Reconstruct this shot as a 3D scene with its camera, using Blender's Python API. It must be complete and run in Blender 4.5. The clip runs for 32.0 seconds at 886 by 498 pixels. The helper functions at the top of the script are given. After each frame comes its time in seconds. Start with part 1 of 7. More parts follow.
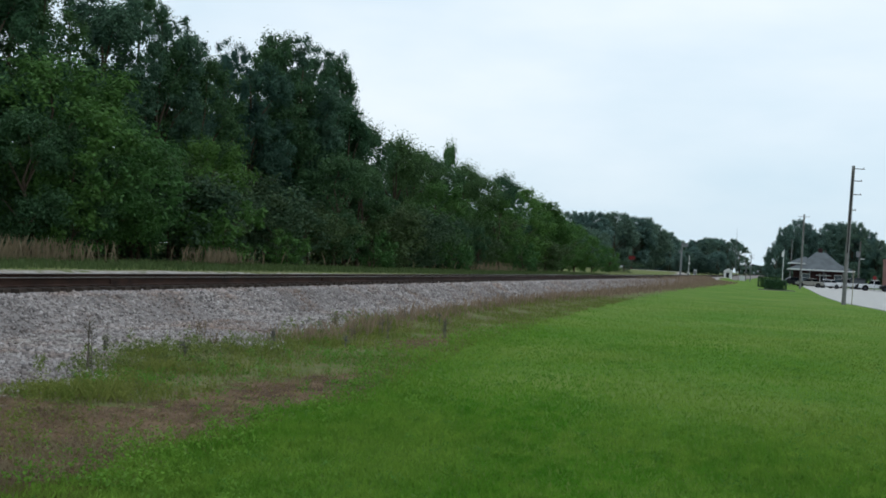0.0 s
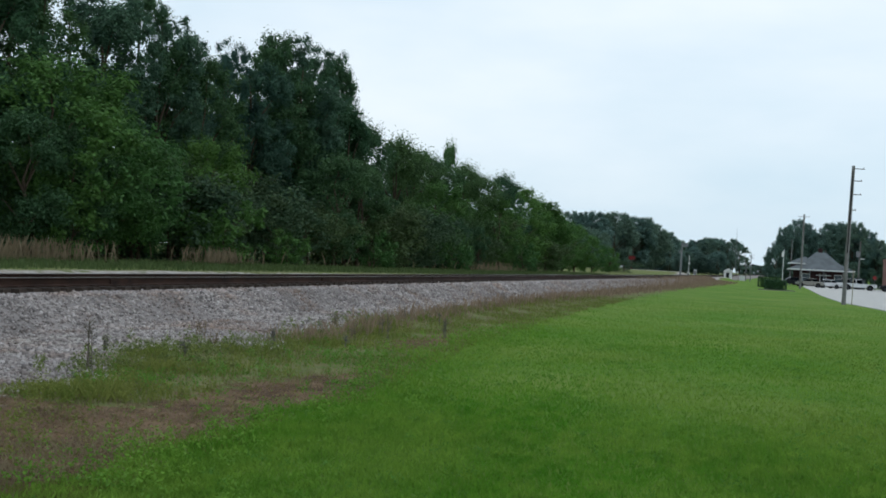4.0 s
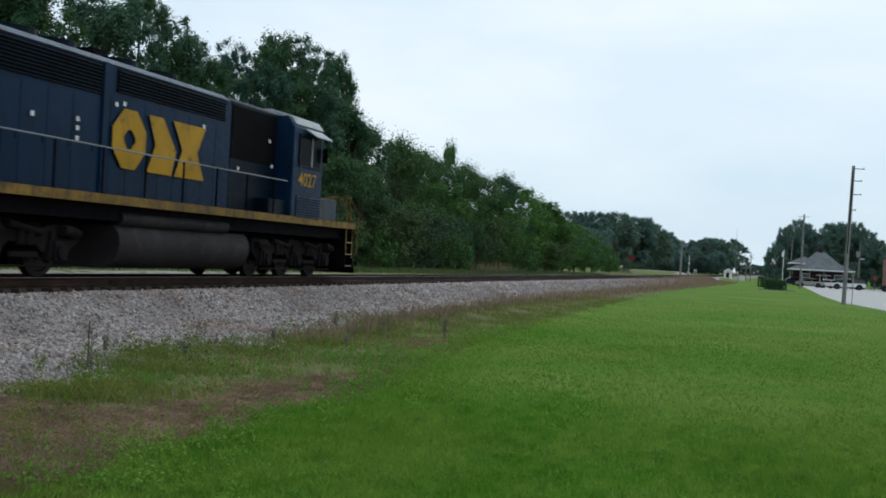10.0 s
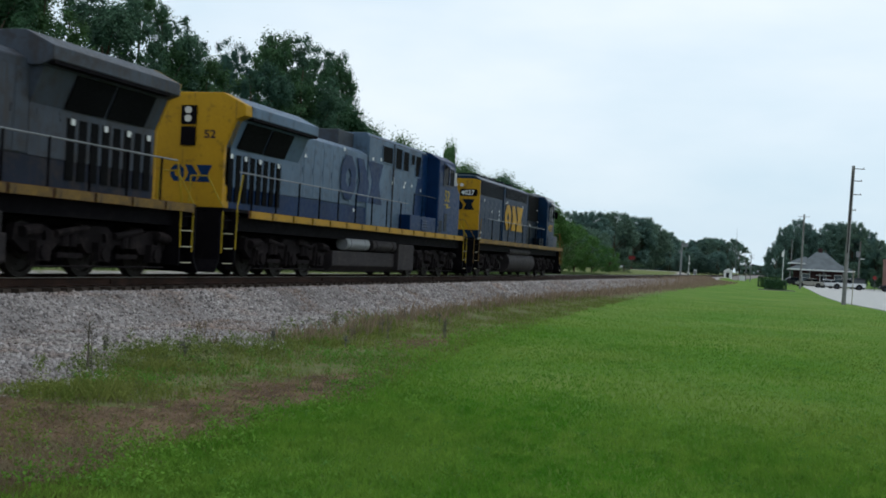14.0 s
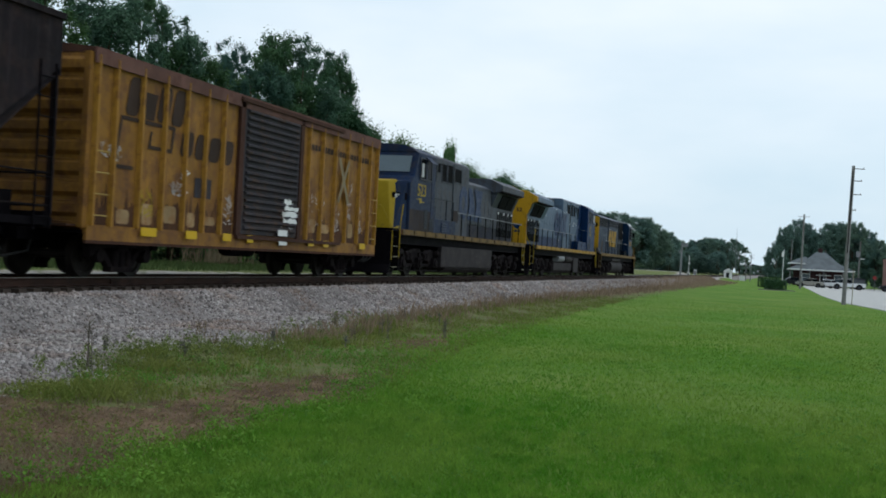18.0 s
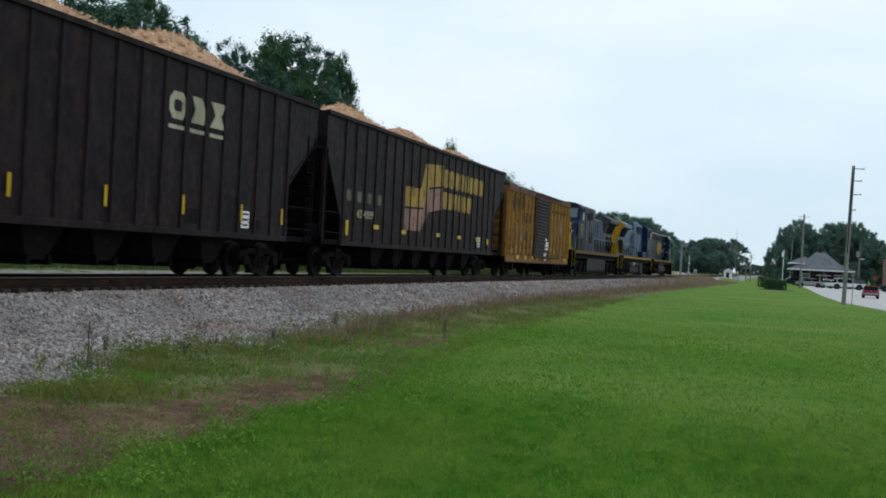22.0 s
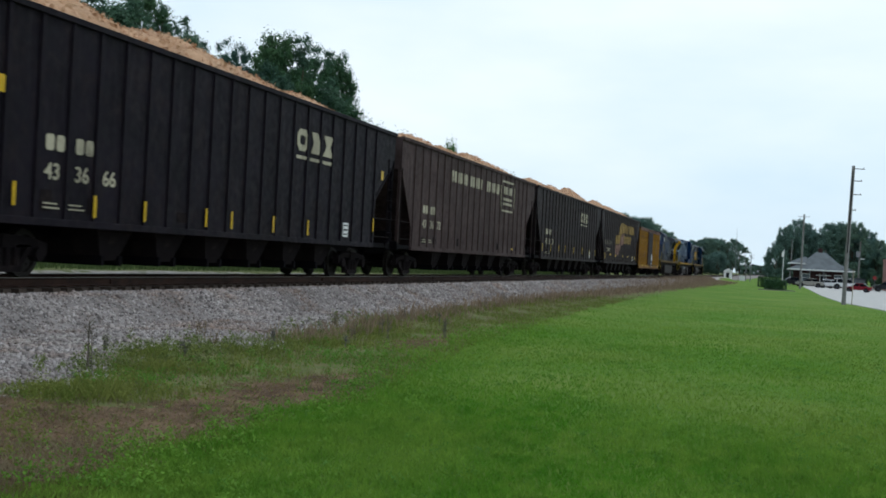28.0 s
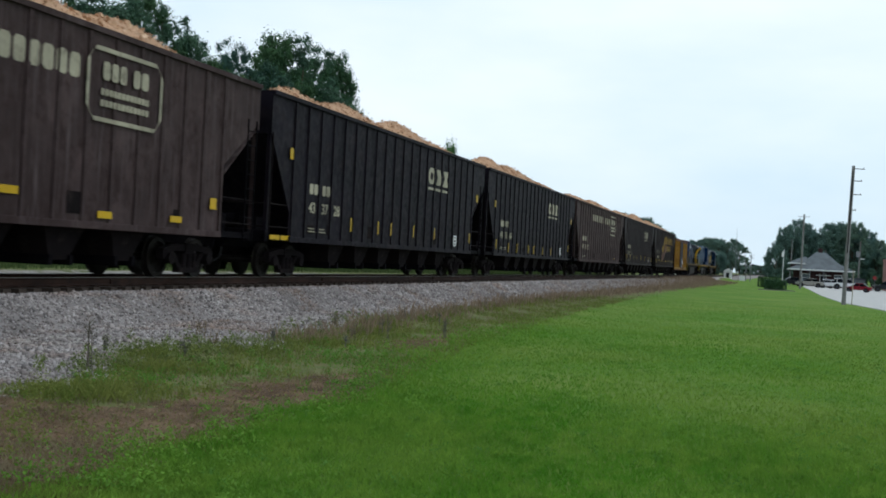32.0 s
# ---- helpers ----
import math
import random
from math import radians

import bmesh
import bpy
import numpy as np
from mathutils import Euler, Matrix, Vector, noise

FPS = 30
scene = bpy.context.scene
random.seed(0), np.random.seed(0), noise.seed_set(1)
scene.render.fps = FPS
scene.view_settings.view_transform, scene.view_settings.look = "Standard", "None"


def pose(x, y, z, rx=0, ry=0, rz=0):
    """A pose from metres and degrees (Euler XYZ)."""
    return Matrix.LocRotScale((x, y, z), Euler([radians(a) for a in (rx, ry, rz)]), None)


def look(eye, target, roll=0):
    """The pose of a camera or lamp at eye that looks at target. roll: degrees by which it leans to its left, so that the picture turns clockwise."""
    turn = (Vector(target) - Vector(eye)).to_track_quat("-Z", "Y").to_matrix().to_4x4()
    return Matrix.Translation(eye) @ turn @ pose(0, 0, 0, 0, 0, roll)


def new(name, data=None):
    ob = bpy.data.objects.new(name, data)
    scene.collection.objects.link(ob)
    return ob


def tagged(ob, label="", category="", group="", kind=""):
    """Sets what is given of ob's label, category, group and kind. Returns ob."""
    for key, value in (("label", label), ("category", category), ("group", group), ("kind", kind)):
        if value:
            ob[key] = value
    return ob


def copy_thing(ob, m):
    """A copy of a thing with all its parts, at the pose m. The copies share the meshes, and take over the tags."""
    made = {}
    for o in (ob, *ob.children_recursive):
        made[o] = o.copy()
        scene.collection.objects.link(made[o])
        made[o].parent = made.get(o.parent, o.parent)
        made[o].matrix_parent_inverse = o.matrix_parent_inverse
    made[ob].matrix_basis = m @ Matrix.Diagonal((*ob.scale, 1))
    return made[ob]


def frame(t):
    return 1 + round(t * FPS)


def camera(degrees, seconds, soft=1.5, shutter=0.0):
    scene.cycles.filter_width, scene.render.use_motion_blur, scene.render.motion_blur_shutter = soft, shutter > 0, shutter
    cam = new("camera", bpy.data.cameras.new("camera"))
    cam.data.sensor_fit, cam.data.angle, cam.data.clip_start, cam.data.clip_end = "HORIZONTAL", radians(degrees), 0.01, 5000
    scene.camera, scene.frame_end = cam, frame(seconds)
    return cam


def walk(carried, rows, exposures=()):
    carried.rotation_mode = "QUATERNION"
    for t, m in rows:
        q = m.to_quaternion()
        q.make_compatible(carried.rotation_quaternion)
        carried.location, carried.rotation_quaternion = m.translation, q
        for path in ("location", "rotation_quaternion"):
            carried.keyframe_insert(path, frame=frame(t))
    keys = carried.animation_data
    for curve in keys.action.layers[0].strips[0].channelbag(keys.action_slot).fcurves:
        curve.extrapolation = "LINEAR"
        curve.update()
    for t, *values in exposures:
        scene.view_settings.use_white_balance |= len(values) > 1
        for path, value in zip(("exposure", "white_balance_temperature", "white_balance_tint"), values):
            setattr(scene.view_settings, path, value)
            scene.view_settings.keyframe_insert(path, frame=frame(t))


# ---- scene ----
cam = camera(41.2, 32.0, soft=1.8, shutter=0.3)
EYE, AIM, ROLL = (0.0, 0.0, 0.77), (-28.114, 95.964, 1.496), 2.9
walk(cam, [(0.0, look(EYE, AIM, ROLL)), (32.0, look(EYE, AIM, ROLL))], [(0.0, 0.0, 6230, 10), (20.0, 0.0, 6230, 10), (24.0, 0.06, 6230, 10), (28.0, 0.10, 6200, 10), (32.0, 0.10, 6200, 10)])

# ---- light: a bright overcast sky and a weak, wide sun ----
SUN_UP, SUN_TURN = 58, 70
world = bpy.data.worlds.new("overcast_sky")
scene.world = world
world.use_nodes = True
wt = world.node_tree
wt.nodes.clear()
sky = wt.nodes.new("ShaderNodeTexSky")
sky.sky_type, sky.sun_disc = "NISHITA", False
sky.sun_elevation, sky.sun_rotation = radians(SUN_UP), radians(SUN_TURN)
sky.air_density, sky.dust_density = 1.0, 3.0
sky_gain = wt.nodes.new("ShaderNodeMix")
sky_gain.data_type, sky_gain.blend_type = "RGBA", "MULTIPLY"
sky_gain.inputs[0].default_value = 1.0
sky_gain.inputs[7].default_value = (0.10, 0.10, 0.10, 1)
wt.links.new(sky.outputs[0], sky_gain.inputs[6])
w_co = wt.nodes.new("ShaderNodeTexCoord")
w_map = wt.nodes.new("ShaderNodeMapping")
w_map.inputs["Scale"].default_value = (1.0, 1.0, 3.0)
wt.links.new(w_co.outputs["Generated"], w_map.inputs[0])
w_noise = wt.nodes.new("ShaderNodeTexNoise")
w_noise.inputs["Scale"].default_value, w_noise.inputs["Detail"].default_value = 2.2, 5
wt.links.new(w_map.outputs[0], w_noise.inputs["Vector"])
w_ramp = wt.nodes.new("ShaderNodeValToRGB")
w_ramp.color_ramp.elements[0].position, w_ramp.color_ramp.elements[0].color = 0.36, (0.73, 0.89, 0.98, 1)
w_ramp.color_ramp.elements[1].position, w_ramp.color_ramp.elements[1].color = 0.66, (1.0, 1.07, 1.10, 1)
wt.links.new(w_noise.outputs[0], w_ramp.inputs[0])
w_mix = wt.nodes.new("ShaderNodeMix")
w_mix.data_type = "RGBA"
w_mix.inputs[0].default_value = 0.86
wt.links.new(sky_gain.outputs[2], w_mix.inputs[6])
wt.links.new(w_ramp.outputs[0], w_mix.inputs[7])
w_bg = wt.nodes.new("ShaderNodeBackground")
w_bg.inputs[1].default_value = 1.0
w_out = wt.nodes.new("ShaderNodeOutputWorld")
wt.links.new(w_mix.outputs[2], w_bg.inputs[0])
wt.links.new(w_bg.outputs[0], w_out.inputs[0])
sun = new("sun", bpy.data.lights.new("sun", "SUN"))
sun.data.energy, sun.data.angle, sun.data.color = 0.5, radians(25), (1.0, 0.96, 0.9)
_a, _e = radians(SUN_TURN), radians(SUN_UP)
sun.matrix_world = look((math.sin(_a) * math.cos(_e) * 60, math.cos(_a) * math.cos(_e) * 60, math.sin(_e) * 60), (0, 0, 0))

TRACK_X = -14.5     # centre of the track; the head of the rail is z = 0


# ---- materials ----
def node(nt, kind, x=0, **inputs):
    n = nt.nodes.new(kind)
    for k, v in inputs.items():
        n.inputs[k].default_value = v
    return n


def mix_rgb(nt, fac, a, b, blend="MIX"):
    n = nt.nodes.new("ShaderNodeMix")
    n.data_type, n.blend_type = "RGBA", blend
    for sock, v in ((0, fac), (6, a), (7, b)):
        if isinstance(v, bpy.types.NodeSocket):
            nt.links.new(v, n.inputs[sock])
        elif sock == 0:
            n.inputs[0].default_value = v
        else:
            n.inputs[sock].default_value = (*v, 1)
    return n.outputs[2]


def noise_tex(nt, vec, scale, detail=4, lo=0.35, hi=0.65, rough=0.55):
    n = node(nt, "ShaderNodeTexNoise", Scale=scale, Detail=detail, Roughness=rough)
    if vec is not None:
        nt.links.new(vec, n.inputs["Vector"])
    m = node(nt, "ShaderNodeMapRange")
    m.inputs[1].default_value, m.inputs[2].default_value = lo, hi
    nt.links.new(n.outputs[0], m.inputs[0])
    return m.outputs[0]


def scaled(nt, sc, kind="Object"):
    co = nt.nodes.new("ShaderNodeTexCoord")
    mp = nt.nodes.new("ShaderNodeMapping")
    mp.inputs["Scale"].default_value = sc
    nt.links.new(co.outputs[kind], mp.inputs[0])
    return mp.outputs[0]


def bump(nt, height, strength, dist, bsdf):
    b = node(nt, "ShaderNodeBump", Strength=strength, Distance=dist)
    nt.links.new(height, b.inputs["Height"])
    nt.links.new(b.outputs[0], bsdf.inputs["Normal"])


def base_mat(name):
    m = bpy.data.materials.new(name)
    m.use_nodes = True
    return m, m.node_tree, m.node_tree.nodes["Principled BSDF"]


def mat(name, col, rough=0.6, metal=0.0, vary=0.25, dirt=None, dirt_amt=0.0, streak=None, streak_amt=0.0, grain=12.0, bump_amt=0.0, gloss_vary=0.1, spec=0.12):
    """A weathered surface: two scales of tone, patches of dirt and streaks that run down."""
    m, nt, bs = base_mat(name)
    vec = scaled(nt, (1, 1, 1))
    big, small = noise_tex(nt, vec, 0.9), noise_tex(nt, vec, grain, 6)
    c = mix_rgb(nt, big, [v * (1 - vary) for v in col], [min(1, v * (1 + vary * 0.5)) for v in col])
    c = mix_rgb(nt, small, mix_rgb(nt, 1.0, c, [1 - vary * 0.6] * 3, "MULTIPLY"), c)
    if dirt:
        d = noise_tex(nt, vec, 2.3, 8, 0.62 - 0.3 * dirt_amt, 0.75 - 0.2 * dirt_amt, 0.7)
        c = mix_rgb(nt, d, c, dirt)
    if streak:
        sv = scaled(nt, (5, 5, 0.35))
        s = noise_tex(nt, sv, 1.3, 6, 0.66 - 0.3 * streak_amt, 0.8 - 0.2 * streak_amt, 0.65)
        c = mix_rgb(nt, s, c, streak)
    nt.links.new(c, bs.inputs["Base Color"])
    r = node(nt, "ShaderNodeMapRange")
    r.inputs[3].default_value, r.inputs[4].default_value = max(0.02, rough - gloss_vary), min(1, rough + gloss_vary)
    nt.links.new(small, r.inputs[0])
    nt.links.new(r.outputs[0], bs.inputs["Roughness"])
    bs.inputs["Metallic"].default_value = metal
    bs.inputs["Specular IOR Level"].default_value = spec
    if bump_amt:
        bump(nt, small, bump_amt, 0.01, bs)
    return m


def leaf_mat(name, dark, light, scale=0.5, thin=0.33, cool=(0.74, 0.86, 0.98), warm=(1.22, 1.12, 0.84), speck=0.6):
    """Leaves: tone by tree, by clump and by leaf, thin enough to let some light through."""
    m, nt, bs = base_mat(name)
    g = nt.nodes.new("ShaderNodeNewGeometry")
    oi = nt.nodes.new("ShaderNodeObjectInfo")
    vec = scaled(nt, (1, 1, 1))
    own = node(nt, "ShaderNodeMapRange")
    own.inputs[3].default_value, own.inputs[4].default_value = 0.5 - speck / 2, 0.5 + speck / 2
    nt.links.new(g.outputs["Random Per Island"], own.inputs[0])
    c = mix_rgb(nt, own.outputs[0], dark, light)
    c = mix_rgb(nt, noise_tex(nt, vec, scale, 3), mix_rgb(nt, 0.75, c, dark), c)
    c = mix_rgb(nt, noise_tex(nt, vec, scale * 3.1, 2, 0.4, 0.72), c, mix_rgb(nt, 0.6, c, light))
    c = mix_rgb(nt, 1.0, c, mix_rgb(nt, oi.outputs["Random"], cool, warm), "MULTIPLY")
    nt.links.new(c, bs.inputs["Base Color"])
    bs.inputs["Roughness"].default_value = 0.6
    bs.inputs["Specular IOR Level"].default_value = 0.12
    tr = nt.nodes.new("ShaderNodeBsdfTranslucent")
    nt.links.new(c, tr.inputs[0])
    mx = nt.nodes.new("ShaderNodeMixShader")
    mx.inputs[0].default_value = thin
    nt.links.new(bs.outputs[0], mx.inputs[1])
    nt.links.new(tr.outputs[0], mx.inputs[2])
    nt.links.new(mx.outputs[0], nt.nodes["Material Output"].inputs[0])
    return m


def grass_mat(name, thin=0.4):
    """Mown grass: soft patches of yellower, deeper and duller green at three scales."""
    m, nt, bs = base_mat(name)
    g = nt.nodes.new("ShaderNodeNewGeometry")
    vec = scaled(nt, (1, 0.55, 1))
    c = mix_rgb(nt, noise_tex(nt, vec, 0.22, 4, 0.38, 0.62), (0.096, 0.256, 0.020), (0.208, 0.302, 0.054))
    c = mix_rgb(nt, noise_tex(nt, vec, 1.1, 4, 0.36, 0.62), mix_rgb(nt, 0.42, c, (0.054, 0.170, 0.014)), c)
    c = mix_rgb(nt, noise_tex(nt, vec, 4.5, 3, 0.42, 0.74), c, (0.195, 0.330, 0.046))
    c = mix_rgb(nt, 1.0, c, mix_rgb(nt, g.outputs["Random Per Island"], (0.86, 0.86, 0.86), (1.14, 1.14, 1.14)), "MULTIPLY")
    nt.links.new(c, bs.inputs["Base Color"])
    bs.inputs["Roughness"].default_value = 0.6
    bs.inputs["Specular IOR Level"].default_value = 0.1
    tr = nt.nodes.new("ShaderNodeBsdfTranslucent")
    nt.links.new(c, tr.inputs[0])
    mx = nt.nodes.new("ShaderNodeMixShader")
    mx.inputs[0].default_value = thin
    nt.links.new(bs.outputs[0], mx.inputs[1])
    nt.links.new(tr.outputs[0], mx.inputs[2])
    nt.links.new(mx.outputs[0], nt.nodes["Material Output"].inputs[0])
    return m


def stone_mat(name, lo, hi, warm):
    """Loose stone: each its own grey, some of them warmer."""
    m, nt, bs = base_mat(name)
    g = nt.nodes.new("ShaderNodeNewGeometry")
    ramp = nt.nodes.new("ShaderNodeValToRGB")
    e = ramp.color_ramp.elements
    e[0].color, e[1].color = (*lo, 1), (*hi, 1)
    mid = e.new(0.5)
    mid.color = (*warm, 1)
    nt.links.new(g.outputs["Random Per Island"], ramp.inputs[0])
    n = noise_tex(nt, scaled(nt, (1, 1, 1)), 0.35, 4)
    c = mix_rgb(nt, n, mix_rgb(nt, 0.4, ramp.outputs[0], lo), ramp.outputs[0])
    brown = noise_tex(nt, scaled(nt, (1, 1, 1)), 0.8, 5, 0.5, 0.68)
    c = mix_rgb(nt, brown, c, mix_rgb(nt, 1.0, c, (0.80, 0.66, 0.57), "MULTIPLY"))
    nt.links.new(c, bs.inputs["Base Color"])
    bs.inputs["Roughness"].default_value = 0.9
    return m


def ground_mat():
    """Lawn, bare earth and gravel, by the weights that the sheet carries, with ragged borders."""
    m, nt, bs = base_mat("ground_cover")
    vec = scaled(nt, (1, 1, 1))
    fine, mid, wide = noise_tex(nt, vec, 26, 6, 0.3, 0.7), noise_tex(nt, vec, 3.0, 6), noise_tex(nt, vec, 0.25, 4)

    def weight(key, soft=0.35):
        a = nt.nodes.new("ShaderNodeAttribute")
        a.attribute_name = key
        add = node(nt, "ShaderNodeMath")
        add.operation = "ADD"
        nt.links.new(a.outputs["Fac"], add.inputs[0])
        sub = node(nt, "ShaderNodeMapRange")
        sub.inputs[3].default_value, sub.inputs[4].default_value = -0.5 * soft, 0.5 * soft
        nt.links.new(mid, sub.inputs[0])
        nt.links.new(sub.outputs[0], add.inputs[1])
        r = node(nt, "ShaderNodeMapRange")
        r.inputs[1].default_value, r.inputs[2].default_value = 0.4, 0.6
        nt.links.new(add.outputs[0], r.inputs[0])
        return r.outputs[0]

    lawn = mix_rgb(nt, wide, (0.082, 0.186, 0.018), (0.150, 0.222, 0.040))
    lawn = mix_rgb(nt, fine, mix_rgb(nt, 0.2, lawn, (0.03, 0.06, 0.01)), lawn)
    weed = mix_rgb(nt, mid, (0.105, 0.150, 0.042), (0.20, 0.185, 0.09))
    weed = mix_rgb(nt, fine, mix_rgb(nt, 0.4, weed, (0.08, 0.07, 0.035)), weed)
    dirt = mix_rgb(nt, noise_tex(nt, vec, 1.6, 10, 0.40, 0.60, 0.75), (0.070, 0.044, 0.027), (0.225, 0.150, 0.094))
    dirt = mix_rgb(nt, fine, mix_rgb(nt, 0.4, dirt, (0.06, 0.036, 0.025)), dirt)
    grav = mix_rgb(nt, mid, (0.27, 0.235, 0.205), (0.52, 0.485, 0.45))
    grav = mix_rgb(nt, fine, mix_rgb(nt, 0.55, grav, (0.10, 0.095, 0.09)), grav)
    c = mix_rgb(nt, weight("lawn"), weed, lawn)
    c = mix_rgb(nt, weight("earth", 0.6), c, dirt)
    c = mix_rgb(nt, weight("gravel", 0.7), c, grav)
    nt.links.new(c, bs.inputs["Base Color"])
    bs.inputs["Roughness"].default_value = 0.95
    bs.inputs["Specular IOR Level"].default_value = 0.1
    bump(nt, fine, 0.6, 0.03, bs)
    return m


M_GROUND = ground_mat()
M_BALLAST_BED = mat("ballast_fines", (0.26, 0.235, 0.225), 0.95, vary=0.4, grain=22, bump_amt=0.8)
M_STONE = stone_mat("ballast_stone", (0.120, 0.106, 0.104), (0.485, 0.448, 0.43), (0.325, 0.282, 0.264))
M_RAIL = mat("rusty_rail_steel", (0.046, 0.025, 0.018), 0.8, 0.1, 0.35, (0.020, 0.013, 0.011), 0.5)
M_RAILTOP = mat("worn_rail_head", (0.32, 0.31, 0.30), 0.35, 0.9, 0.15)
M_TIE = mat("creosoted_timber", (0.055, 0.042, 0.034), 0.9, 0, 0.4, (0.14, 0.12, 0.10), 0.3, bump_amt=0.4)
M_BLUE = mat("navy_locomotive_paint", (0.0040, 0.0185, 0.049), 0.42, 0, 0.25, (0.0055, 0.014, 0.030), 0.3, (0.007, 0.022, 0.045), 0.3, grain=6, spec=0.07)
M_BLUE2 = mat("royal_blue_locomotive_paint", (0.0042, 0.0215, 0.073), 0.4, 0, 0.2, (0.007, 0.0185, 0.046), 0.25, (0.008, 0.0230, 0.060), 0.25, grain=6, spec=0.06)
M_BLUE3 = mat("grimy_blue_locomotive_paint", (0.0105, 0.0225, 0.056), 0.5, 0, 0.25, (0.024, 0.0235, 0.030), 0.4, (0.024, 0.026, 0.036), 0.45, grain=6, spec=0.06)
M_DUSTBLUE = mat("dusty_blue_band_paint", (0.018, 0.022, 0.036), 0.6, 0, 0.3, (0.036, 0.030, 0.028), 0.5, (0.030, 0.027, 0.030), 0.5, spec=0.06)
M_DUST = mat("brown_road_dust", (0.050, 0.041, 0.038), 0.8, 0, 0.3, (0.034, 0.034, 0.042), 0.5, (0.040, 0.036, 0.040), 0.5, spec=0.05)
M_NAVY = mat("sooty_navy_paint", (0.0026, 0.0075, 0.0150), 0.45, 0, 0.25, spec=0.06)
M_GREY = mat("grey_locomotive_paint", (0.083, 0.126, 0.186), 0.5, 0, 0.15, (0.045, 0.056, 0.074), 0.3, (0.050, 0.062, 0.082), 0.35, grain=6)
M_GREY2 = mat("grimy_grey_locomotive_paint", (0.050, 0.060, 0.078), 0.55, 0, 0.25, (0.034, 0.033, 0.035), 0.5, (0.044, 0.038, 0.036), 0.5)
M_YELLOW = mat("yellow_locomotive_paint", (0.36, 0.20, 0.008), 0.5, 0, 0.15, (0.10, 0.06, 0.015), 0.25, (0.12, 0.075, 0.02), 0.2)
M_GRIMYELLOW = mat("grimy_ochre_paint", (0.21, 0.125, 0.026), 0.6, 0, 0.25, (0.06, 0.04, 0.022), 0.45, (0.05, 0.034, 0.02), 0.5)
M_LEMON = mat("lemon_yellow_paint", (0.30, 0.21, 0.010), 0.5, 0, 0.12, (0.14, 0.10, 0.025), 0.2)
M_OCHRE = mat("ochre_logo_paint", (0.38, 0.27, 0.075), 0.55, 0, 0.2)
M_ROOF = mat("grey_blue_roof_paint", (0.085, 0.11, 0.14), 0.45, 0, 0.2, (0.03, 0.03, 0.03), 0.3)
# Pale grey that includes the sky's reflection on the sloping cab roof.
M_PALEROOF = mat("sky_paled_roof_grey", (0.40, 0.42, 0.43), 0.5, 0, 0.15, (0.15, 0.15, 0.15), 0.3)
M_WHITE = mat("white_paint", (0.72, 0.73, 0.72), 0.5, 0, 0.1, (0.4, 0.38, 0.35), 0.2)
M_BLACK = mat("grimy_black_steel", (0.0050, 0.0043, 0.0056), 0.75, 0.1, 0.3, (0.0105, 0.0085, 0.0095), 0.3, spec=0.03)
M_TRUCK = mat("dusty_truck_steel", (0.0125, 0.0100, 0.0106), 0.85, 0.1, 0.3, (0.024, 0.0182, 0.0172), 0.4, spec=0.03)
M_TRUCK2 = mat("dusty_cast_steel", (0.0135, 0.0112, 0.0120), 0.85, 0.1, 0.3, (0.030, 0.0240, 0.0232), 0.4, spec=0.03)
M_WHEEL = mat("wheel_steel", (0.018, 0.015, 0.013), 0.6, 0.4, 0.3)
M_TANK = mat("dusty_grey_tank", (0.025, 0.0212, 0.0228), 0.7, 0.1, 0.3, (0.044, 0.036, 0.034), 0.4)
M_GRILLE = mat("black_grille", (0.0035, 0.0038, 0.0045), 0.8, 0, 0.3, spec=0.05)
M_GLASS = mat("dark_cab_glass", (0.005, 0.007, 0.010), 0.2, 0, 0.1, gloss_vary=0.03, spec=0.01)
# Glass with the sky's blue-grey reflection put into its base colour.
M_PANE = mat("sky_paled_pane", (0.075, 0.105, 0.125), 0.1, 0, 0.1, gloss_vary=0.03, spec=0.5)
M_LAMP = mat("headlight_lens", (0.52, 0.50, 0.47), 0.1, 0, 0.05, gloss_vary=0.03)
M_HOPPER = mat("weathered_black_hopper_paint", (0.0150, 0.0106, 0.0128), 0.6, 0.0, 0.45, (0.0260, 0.0158, 0.0140), 0.5, (0.0250, 0.0185, 0.0205), 0.5, grain=5, spec=0.06)
M_HOPPER3 = mat("black_hopper_paint", (0.0084, 0.0064, 0.0106), 0.6, 0.0, 0.45, (0.0135, 0.0092, 0.0108), 0.45, (0.0135, 0.0108, 0.0152), 0.5, grain=5, spec=0.06)
M_HOPPER2 = mat("faded_brown_hopper_paint", (0.064, 0.044, 0.043), 0.7, 0.0, 0.35, (0.031, 0.0195, 0.0185), 0.6, (0.080, 0.060, 0.060), 0.5, grain=5, spec=0.06)
M_CREAM = mat("cream_lettering", (0.38, 0.35, 0.255), 0.6, 0, 0.25, (0.10, 0.086, 0.062), 0.3, (0.09, 0.075, 0.06), 0.25)
M_FADED = mat("worn_cream_lettering", (0.12, 0.105, 0.08), 0.6, 0, 0.25, (0.03, 0.026, 0.022), 0.4)
M_GOLD = mat("gold_lettering", (0.36, 0.23, 0.05), 0.6, 0, 0.2, (0.06, 0.035, 0.015), 0.4, (0.04, 0.025, 0.015), 0.4)
M_PINK = mat("faded_pink_paint", (0.27, 0.15, 0.125), 0.6, 0, 0.2, (0.06, 0.04, 0.03), 0.4)
M_REFLEX = mat("yellow_reflector", (0.50, 0.32, 0.006), 0.4, 0, 0.1)
